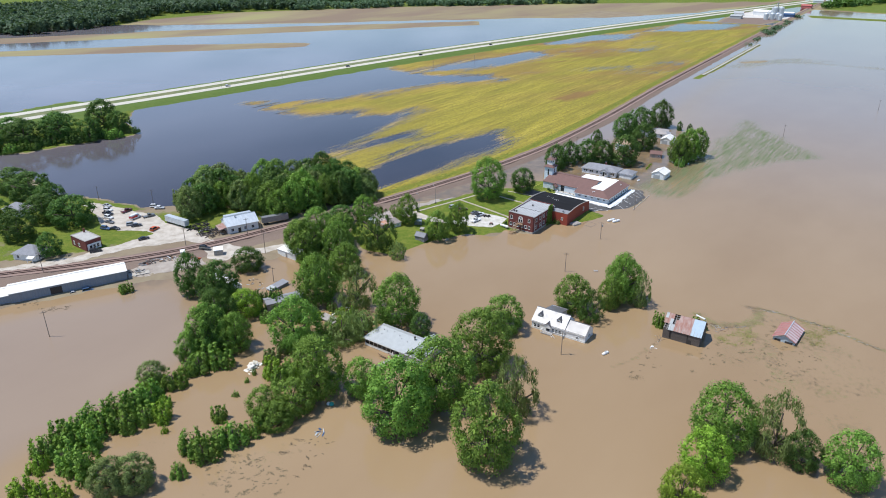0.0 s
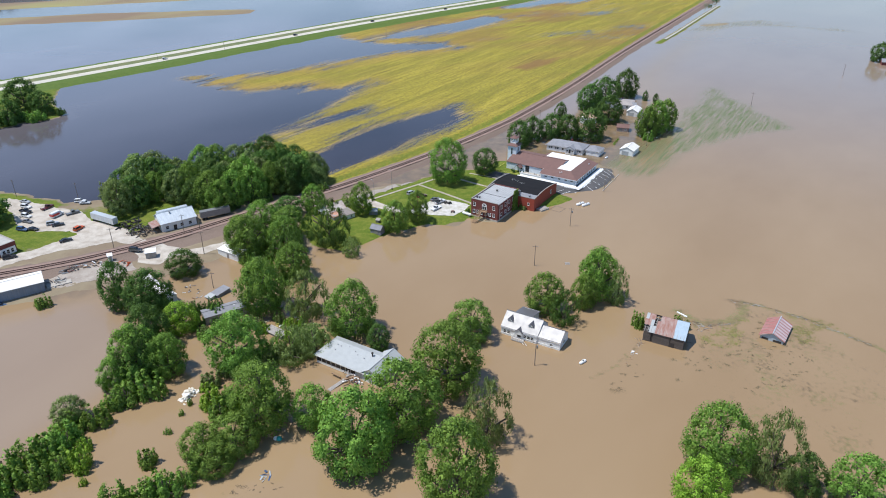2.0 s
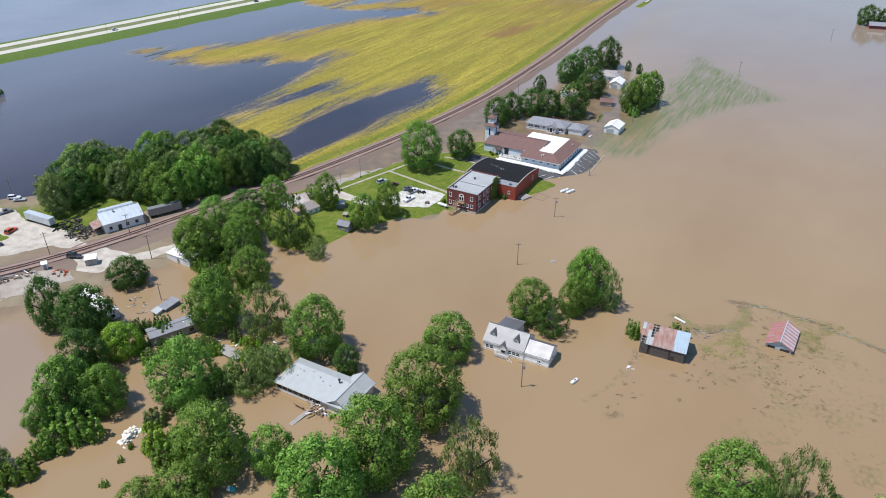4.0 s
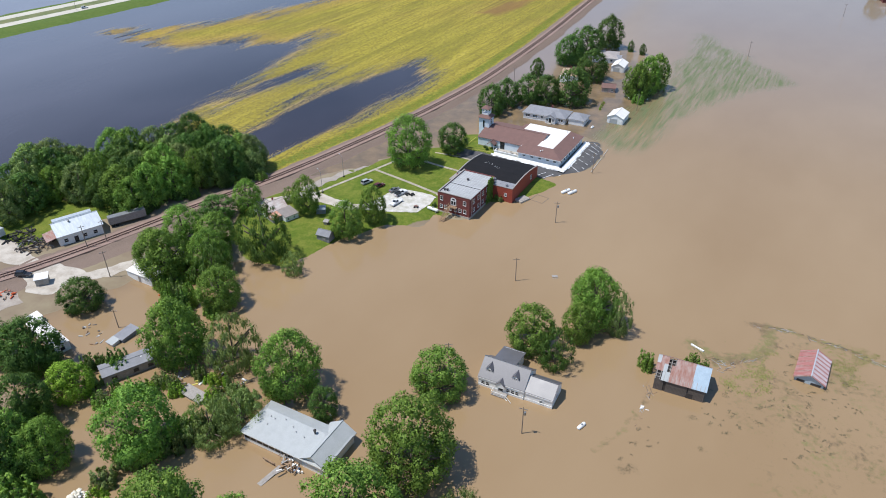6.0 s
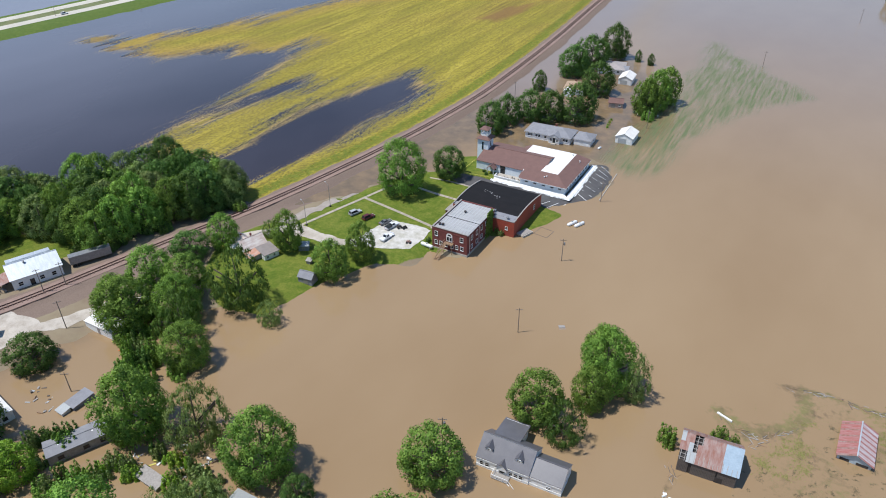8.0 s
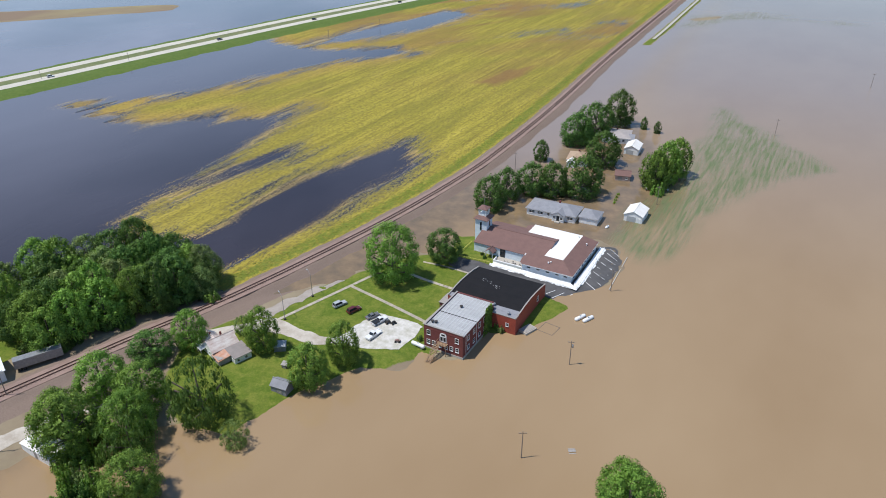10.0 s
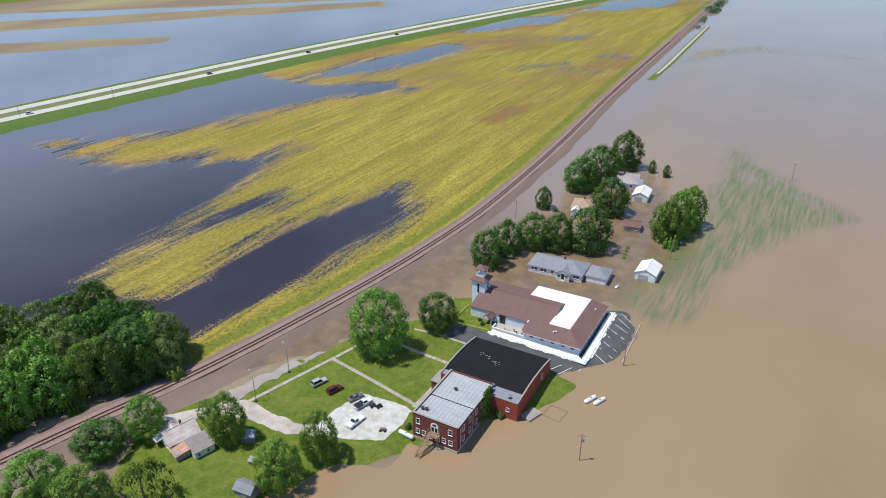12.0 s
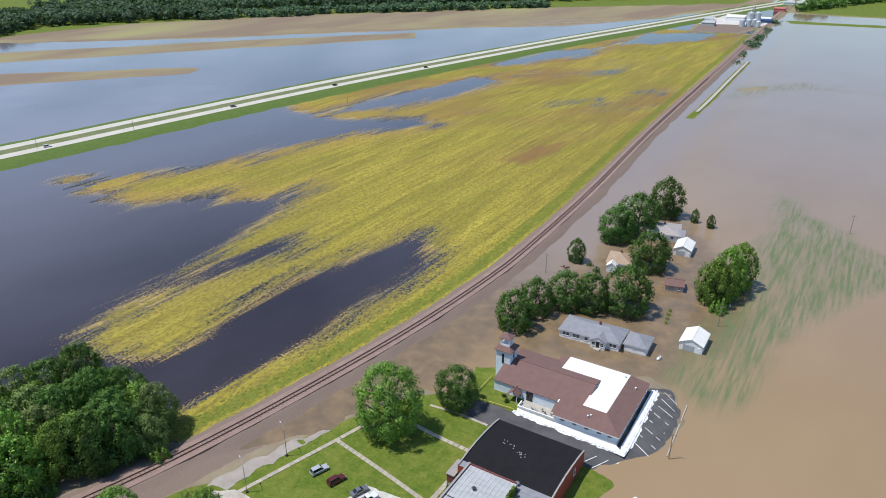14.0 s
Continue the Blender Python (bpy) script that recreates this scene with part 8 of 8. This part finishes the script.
def bag_heap(x, y):
    s = thing("bag_heap", x, y, -0.2, 0, "heap of cream and white sacks on flooded ground", "sacks")
    rng = random.Random(3)
    cream = surface("sack_cream", (0.78, 0.72, 0.60), (0.62, 0.56, 0.45), scale=1.2, grain=9.0)
    kinds = []
    for mat in (cream, cream, BAG):
        bm = bmesh.new()
        lathe(bm, [(0.12, -0.55), (0.30, -0.42), (0.36, 0.0), (0.30, 0.42), (0.12, 0.55)], 8, pose(0, 0, 0.15, 0, 90, 0) @ Matrix.Diagonal((0.55, 1, 1, 1)))
        kinds.append(mesh_of(bm, "sack", mat, True))
    for k in range(120):
        dx, dy = rng.gauss(0, 0.85), rng.gauss(0, 1.35)
        top = max(0.05, 1.7 - 0.55 * (dx * dx + dy * dy * 0.5))
        part("sack", rng.choice(kinds), None, s, at=pose(dx - 0.25 * dy, dy, rng.uniform(0, top), rng.uniform(-25, 25), rng.uniform(-25, 25), rng.uniform(0, 360)))


bag_heap(-157.2, 114.5)

buoy = thing("garden_ball", -123, 115, -0.25, 0, "teal and white ball afloat in brown water", "ball")
_bm = bmesh.new()
lathe(_bm, [(0.2, 0.0), (0.6, 0.15), (0.8, 0.5), (0.6, 0.95), (0.2, 1.1)], 12)
part("ball", _bm, surface("teal_plastic", (0.05, 0.42, 0.38), rough=0.4), buoy, smooth=True)
_bm = bmesh.new()
lathe(_bm, [(0.15, 0.0), (0.5, 0.12), (0.68, 0.42), (0.5, 0.8), (0.15, 0.92)], 12, pose(-0.85, -0.35, 0.05))
part("white_half", _bm, WHITE, buoy, "white half", smooth=True)
raft = heap("drift_heap", -117, 104, 1.4, 9, (CAR_BLUE, SHINGLE_PALE, WOOD_DARK, TIN_BLUE), "blue and grey junk afloat in brown water", "rubbish", (0.5, 2.0), -0.1, 60, 0.3)

heap("drift_heap", -122.4, 409.9, 1.0, 5, (WOOD_GREY, WOOD, WHITE), "pale boards adrift beside a flooded tree", "driftwood", (0.8, 2.0), -0.1, 62, 0.3)
heap("drift_heap", -115.6, 412.6, 0.9, 5, (WHITE, SHINGLE_PALE), "pale upturned boat parts adrift beside trees", "rubbish", (0.8, 1.8), -0.1, 63, 0.3)
heap("junk_heap", -179.5, 411.5, 1.2, 8, (CAR_RED, RUST, SCRAP), "dark red machine half sunk beside a small tree", "machine", (0.6, 1.5), -0.1, 64, 0.9)
grove("shrub", LEAF_BRIGHT, [(-131.6, 388.4, 1.2, 0.9), (-132.0, 391.5, 1.1, 0.9), (-132.3, 394.6, 1.2, 1.0), (-132.6, 397.6, 1.1, 0.9)], "bush")
grove("shrub", LEAF_DARK, [(-167, 415, 2.6, 2.0), (-171.5, 419, 2.2, 1.6)], "bush")

# drift line by the barn
line_ = thing("drift_line", -45, 228, -0.1, 0, "line of pale driftwood and broken boards beside the barn", "driftwood")
_rng = random.Random(31)
for _a, _b, _n in (((-53, 230), (-44, 226), 26), ((-46, 222), (-41, 226), 10), ((-44, 226), (-36, 233), 22), ((-40, 247), (-30, 249.5), 26), ((-30, 249.5), (-17, 248.5), 30), ((-17, 248.5), (4, 243), 40), ((-58, 193), (-58, 207), 14), ((-61, 211), (-58, 206), 8)):
    for _k in range(_n):
        _f = _rng.random()
        _p = Vector((_a[0] + (_b[0] - _a[0]) * _f + 45 + _rng.gauss(0, 0.4), _a[1] + (_b[1] - _a[1]) * _f - 228 + _rng.gauss(0, 0.4), 0.1))
        _t = math.atan2(_b[1] - _a[1], _b[0] - _a[0]) + _rng.gauss(0, 0.5)
        _L = _rng.uniform(0.5, 2.2)
        part("driftwood", bars((_p, _p + Vector((math.cos(_t) * _L, math.sin(_t) * _L, _rng.uniform(-0.05, 0.1))), _rng.uniform(0.06, 0.17))), _rng.choice((WOOD_GREY, WOOD_GREY, WOOD_DARK, WOOD)), line_)
part("white_board", bars(((-8.2, 2.4, 0.12), (-4.6, 0.9, 0.2), 0.5)), WHITE, line_, "long white board")
tray = heap("drift_heap", -58, 200, 0.6, 4, (WHITE, WHITE, WOOD_GREY), "white box adrift on brown water", "box", (0.5, 0.9), -0.1, 61, 0.3)
grove("shrub", LEAF_MID, [(-61.5, 215, 5.6, 2.7), (-51, 221.5, 4.5, 2.6), (-48.5, 221, 3.6, 2.0)], "bush")

# weeds that break the surface: nobody could count them
_rng = np.random.default_rng(17)


def tufts(name, n, rect, where, size, mat, label, category, tall=0.6, seed=0):
    """Small leaning tufts scattered where the test says so, in one mesh."""
    r = np.random.default_rng(100 + seed)
    x, y = r.uniform(rect[0], rect[2], n), r.uniform(rect[1], rect[3], n)
    keep = where(x, y, r)
    x, y = x[keep], y[keep]
    z = np.maximum(lie(x, y)[0], -0.05)
    a = r.uniform(0, math.pi, len(x))
    k = size * (0.5 + r.random(len(x)))
    dx, dy = np.cos(a) * k, np.sin(a) * k
    h = 0.5 * tall * k * (0.6 + 0.8 * r.random(len(x)))
    lx, ly = r.normal(size=len(x)) * k * 1.3, r.normal(size=len(x)) * k * 1.3
    one = np.stack([np.stack([x - dx, y - dy, z], -1), np.stack([x + dx, y + dy, z], -1), np.stack([x + dx * 0.7 + lx, y + dy * 0.7 + ly, z + h], -1), np.stack([x - dx * 0.7 + lx, y - dy * 0.7 + ly, z + h], -1)], 1)
    two = np.stack([np.stack([x + dy, y - dx, z], -1), np.stack([x - dy, y + dx, z], -1), np.stack([x - dy * 0.7 + lx, y + dx * 0.7 + ly, z + h], -1), np.stack([x + dy * 0.7 + lx, y - dx * 0.7 + ly, z + h], -1)], 1)
    return tagged(new(name, quads_mesh(name, np.concatenate([one, two]).reshape(-1, 3), mat)), label, category, kind="stuff")


WEED = leaf_material("weed", (0.10, 0.090, 0.036), (0.22, 0.21, 0.07), 0.15)
tufts("flood_weeds", 60000, (-60, 190, 16, 254), lambda x, y, r: (inside(x, y, WEED_FLAT) + fbm(x, y, 7.0, 71) * 9 > 3.0) & (fbm(x, y, 4.0, 73) + 0.35 * fbm(x, y, 14.0, 75) > 0.60), 0.13, WEED, "sparse brown-green weeds breaking the muddy surface", "weeds", 0.5, 1)
GREEN_WEED = leaf_material("verge_weed", (0.14, 0.19, 0.02), (0.32, 0.34, 0.05), 0.2)
tufts("verge_weeds", 9000, (-236, 255, -196, 640), lambda x, y, r: (lambda d: (d < -5.5) & (d > -15) & (r.random(len(x)) < 0.9))(beside(x, y, RAIL_LINE)), 0.26, GREEN_WEED, "rank green weeds along the railway bank", "weeds", 0.8, 3)

SCUM = leaf_material("drift_scum", (0.11, 0.082, 0.052), (0.27, 0.21, 0.13), 0.1)


def near_line(x, y, pts, w):
    return np.abs(beside(x, y, pts)) < w


tufts("drift_scum", 30000, (-66, 186, 18, 256), lambda x, y, r: (near_line(x, y, [(-53, 230), (-44, 227), (-36, 234), (-35, 247), (-40, 247.5)], 1.6) | near_line(x, y, [(-40, 247.5), (-30, 249.5), (-17, 248.5), (4, 243), (18, 236)], 0.9) | near_line(x, y, [(-46, 224), (-38, 230)], 2.0)) & (fbm(x, y, 2.5, 81) > -0.1), 0.16, SCUM, "brown scum of reeds and twigs adrift by the barn", "driftwood", 0.35, 5)
DARK_SCUM = leaf_material("dark_scum", (0.080, 0.058, 0.034), (0.180, 0.135, 0.080), 0.05)
OLIVE_SCUM = leaf_material("olive_scum", (0.15, 0.135, 0.045), (0.27, 0.25, 0.08), 0.1)


def crumbs(name, poly, n, mat, label, seed, spread=0.26, size=0.085, each=46):
    """Little mats of broken reeds afloat, in clusters of uneven size and lie."""
    r = np.random.default_rng(300 + seed)
    q = np.array(poly, float)
    cx, cy = r.uniform(q[:, 0].min(), q[:, 0].max(), n * 6), r.uniform(q[:, 1].min(), q[:, 1].max(), n * 6)
    ok = (inside(cx, cy, poly) + fbm(cx, cy, 8.0, seed) * 3 > 0) & (fbm(cx, cy, 9.0, seed + 1) > -0.15)
    cx, cy = cx[ok][:n], cy[ok][:n]
    big = spread * r.lognormal(0, 0.5, len(cx))
    turn, slim = r.normal(0.4, 0.7, len(cx)), r.uniform(0.25, 0.8, len(cx))
    count = np.maximum(6, (each * (big / spread) ** 1.3).astype(int))
    k = np.repeat(np.arange(len(cx)), count)
    u, v = r.normal(size=len(k)) * big[k], r.normal(size=len(k)) * big[k] * slim[k]
    v += 0.6 * np.sin(u / big[k] * 1.4) * big[k] * slim[k]
    x, y = cx[k] + u * np.cos(turn[k]) - v * np.sin(turn[k]), cy[k] + u * np.sin(turn[k]) + v * np.cos(turn[k])
    a, half = r.uniform(0, math.pi, len(k)), size * (0.5 + r.random(len(k)))
    ax, ay, bx, by = np.cos(a) * half, np.sin(a) * half, -np.sin(a) * half * 0.6, np.cos(a) * half * 0.6
    z = np.maximum(lie(x, y)[0], -0.05) + r.uniform(0.0, 0.07, len(k))
    dz = r.uniform(-0.02, 0.03, len(k))
    v4 = np.stack([np.stack([x - ax - bx, y - ay - by, z], -1), np.stack([x + ax - bx, y + ay - by, z + dz], -1), np.stack([x + ax + bx, y + ay + by, z + 0.02], -1), np.stack([x - ax + bx, y - ay + by, z + 0.03], -1)], 1)
    return tagged(new(name, quads_mesh(name, v4.reshape(-1, 3), mat)), label, "driftwood", kind="stuff")


BARN_FLATS = [(-48, 206), (-40, 222), (-29, 238), (-12, 240), (-8, 222), (-18, 206), (-30, 192), (-44, 195)]
crumbs("drift_scum", BARN_FLATS, 130, DARK_SCUM, "dark crumbs of drifted reeds on the water round the sheds", 1)
crumbs("drift_scum", [(-44, 219), (-41, 232), (-33, 238), (-29, 224), (-36, 216)], 60, OLIVE_SCUM, "olive mats of drifted reeds beside the barn", 2, 0.6, 0.10, 60)
crumbs("drift_scum", [(-21, 248), (-10, 250), (-6, 236), (-17, 233)], 60, OLIVE_SCUM, "olive mats of drifted reeds beside the red shed", 3, 0.7, 0.10, 70)
crumbs("drift_scum", [(-60, 178), (-52, 180), (-50, 196), (-55, 196)], 12, DARK_SCUM, "dark crumbs of drift along the sunken fence", 4)
crumbs("drift_scum", [(-134, 80), (-124, 88), (-112, 88), (-106, 80), (-112, 74), (-126, 74)], 90, DARK_SCUM, "dark crumbs of drift beside the flooded hedge", 5, 0.25, 0.085, 44)
crumbs("drift_scum", [(-122, 92), (-119, 106), (-111, 104), (-107, 84), (-112, 88)], 24, DARK_SCUM, "dark scraps of drift on open brown water", 6, 0.3, 0.085, 46)
crumbs("drift_scum", [(-262, 92), (-250, 98), (-236, 108), (-238, 103), (-250, 92), (-260, 86)], 30, DARK_SCUM, "dark crumbs of drift on the water by the warehouse", 7)

# ---- far plant at the field's end ----
def grain_plant():
    z = ground_at(-275, 1330)
    s = thing("grain_plant", -275, 1340, z, 0, "far white grain plant with sheds and steel bins", "grain plant")
    for x0, y0, x1, y1, h, m in ((-34, 30, -6, 60, 9, WHITE), (-8, 40, 30, 62, 7, WHITE), (6, 30, 34, 40, 6, CAR_BLUE), (-52, -48, -34, -36, 6, SHINGLE_PALE), (8, 230, 26, 246, 7, surface("far_red_roof", (0.55, 0.16, 0.14)))):
        b = part("shed_wall", gable_walls(x0, y0, x1, y1, -0.5, h * 0.75, h, "x"), m, s)
        gable_roof(s, x0, y0, x1, y1, h * 0.75, h, "x", m if m is not WHITE else WHITE_ROOF, 0.5, name="shed_roof")
    for x, y, r, h in ((2, -30, 4, 9), (10, -24, 4, 9), (17, -16, 4, 9), (24, -30, 3.5, 8), (6, 8, 5, 16), (15, 14, 5, 16)):
        bm = bmesh.new()
        lathe(bm, [(r, 0), (r, h), (r * 0.9, h + 0.4), (0.4, h + r * 0.5)], 14, pose(x, y, 0))
        part("grain_bin", bm, TIN, s)
    part("elevator_leg", bars(((10, 10, 0), (10, 10, 26), 1.2), ((10, 10, 25), (2, -28, 10), 0.5)), STEEL, s)


grain_plant()
for _x, _y, _w in ((-330, 1360, 16), (-262, 1725, 20), (-240, 1738, 18), (-225, 1700, 14)):
    _s = thing("far_building", _x, _y, ground_at(_x, _y), 10, "far pale farm building beyond the flooded field", "building")
    part("wall", gable_walls(-_w / 2, -6, _w / 2, 6, -0.5, 4, 6.5, "x"), WHITE, _s)
    gable_roof(_s, -_w / 2, -6, _w / 2, 6, 4, 6.5, "x", SHINGLE_PALE, 0.5)


# ---- far woods ----
def far_woods(name, outline, spacing, h0, h1, label, mat, seed, per=90):
    rng = np.random.default_rng(seed)
    xs, ys = [p[0] for p in outline], [p[1] for p in outline]
    gx, gy = np.meshgrid(np.arange(min(xs), max(xs), spacing), np.arange(min(ys), max(ys), spacing))
    x = (gx + rng.uniform(-0.45, 0.45, gx.shape) * spacing).ravel()
    y = (gy + rng.uniform(-0.45, 0.45, gy.shape) * spacing).ravel()
    keep = inside(x, y, outline) + fbm(x, y, 40.0, seed) * min(12, spacing) > 0
    x, y = x[keep], y[keep]
    z = np.maximum(lie(x, y)[0], -0.5)
    out = []
    for px, py, pz in zip(x, y, z):
        h = rng.uniform(h0, h1)
        r = spacing * rng.uniform(0.5, 0.75)
        lobes = [(rng.normal() * r * 0.35, rng.normal() * r * 0.35, h * rng.uniform(0.45, 0.85), r * rng.uniform(0.45, 0.7)) for _ in range(5)] + [(0, 0, h * 0.35, r * 0.8)]
        co, _n = leaf_cloud(rng, lobes, per, r * 0.20, 0.0, 0.9, (0, 0, h * 0.4))
        out.append(co + np.array((px, py, pz)))
    return tagged(new(name, quads_mesh(name, np.concatenate(out), mat)), label, "woodland", kind="stuff")


# most of these woods wear the leaf colour with haze painted in
far_woods("far_wood", [(-1420, 380), (-1060, 470), (-1085, 600), (-1130, 700), (-1180, 760), (-1120, 860), (-1040, 980), (-1120, 1020), (-1300, 900), (-1420, 700)], 15.0, 12, 20, "dark green woodland beyond the flooded fields", LEAF_HAZE, 5, 150)
far_woods("far_wood", [(-1040, 960), (-900, 1150), (-640, 1440), (-660, 1470), (-920, 1200), (-1070, 1000)], 14.0, 7, 13, "far line of dark green trees between fields", LEAF_HAZE, 6, 120)
far_woods("far_wood", [(-1420, 900), (-1150, 1040), (-900, 1300), (-700, 1560), (-420, 1800), (-420, 1860), (-760, 1640), (-1000, 1400), (-1420, 1100)], 18.0, 12, 20, "far dark green woodland along the horizon", LEAF_HAZE, 7, 110)
far_woods("far_wood", [(-226, 1590), (-205, 1625), (-170, 1720), (-100, 1900), (60, 2100), (40, 2140), (-130, 1930), (-200, 1740), (-232, 1640)], 15.0, 9, 15, "far wooded bank beside the railway", LEAF_DARK, 8, 110)
far_woods("rail_scrub", [(-221, 960), (-233, 1240), (-241, 1400), (-237, 1400), (-229, 1240), (-217, 960)], 7.0, 1.2, 2.6, "row of dark scrub along the railway bank", LEAF_HAZE, 9, 40)
grove("copse", LEAF_DARK, [(-17.5, 716, 16, 9), (-4, 722, 14, 8), (8, 716, 13, 8)])
_i = thing("far_house", -10, 706, 0, 10, "small dark-roofed house under trees in the flood", "house")
part("wall", gable_walls(-6, -4, 6, 4, -1.2, 2.6, 4.6, "x"), BRICK, _i)
gable_roof(_i, -6, -4, 6, 4, 2.6, 4.6, "x", SHINGLE_GREY, 0.4)
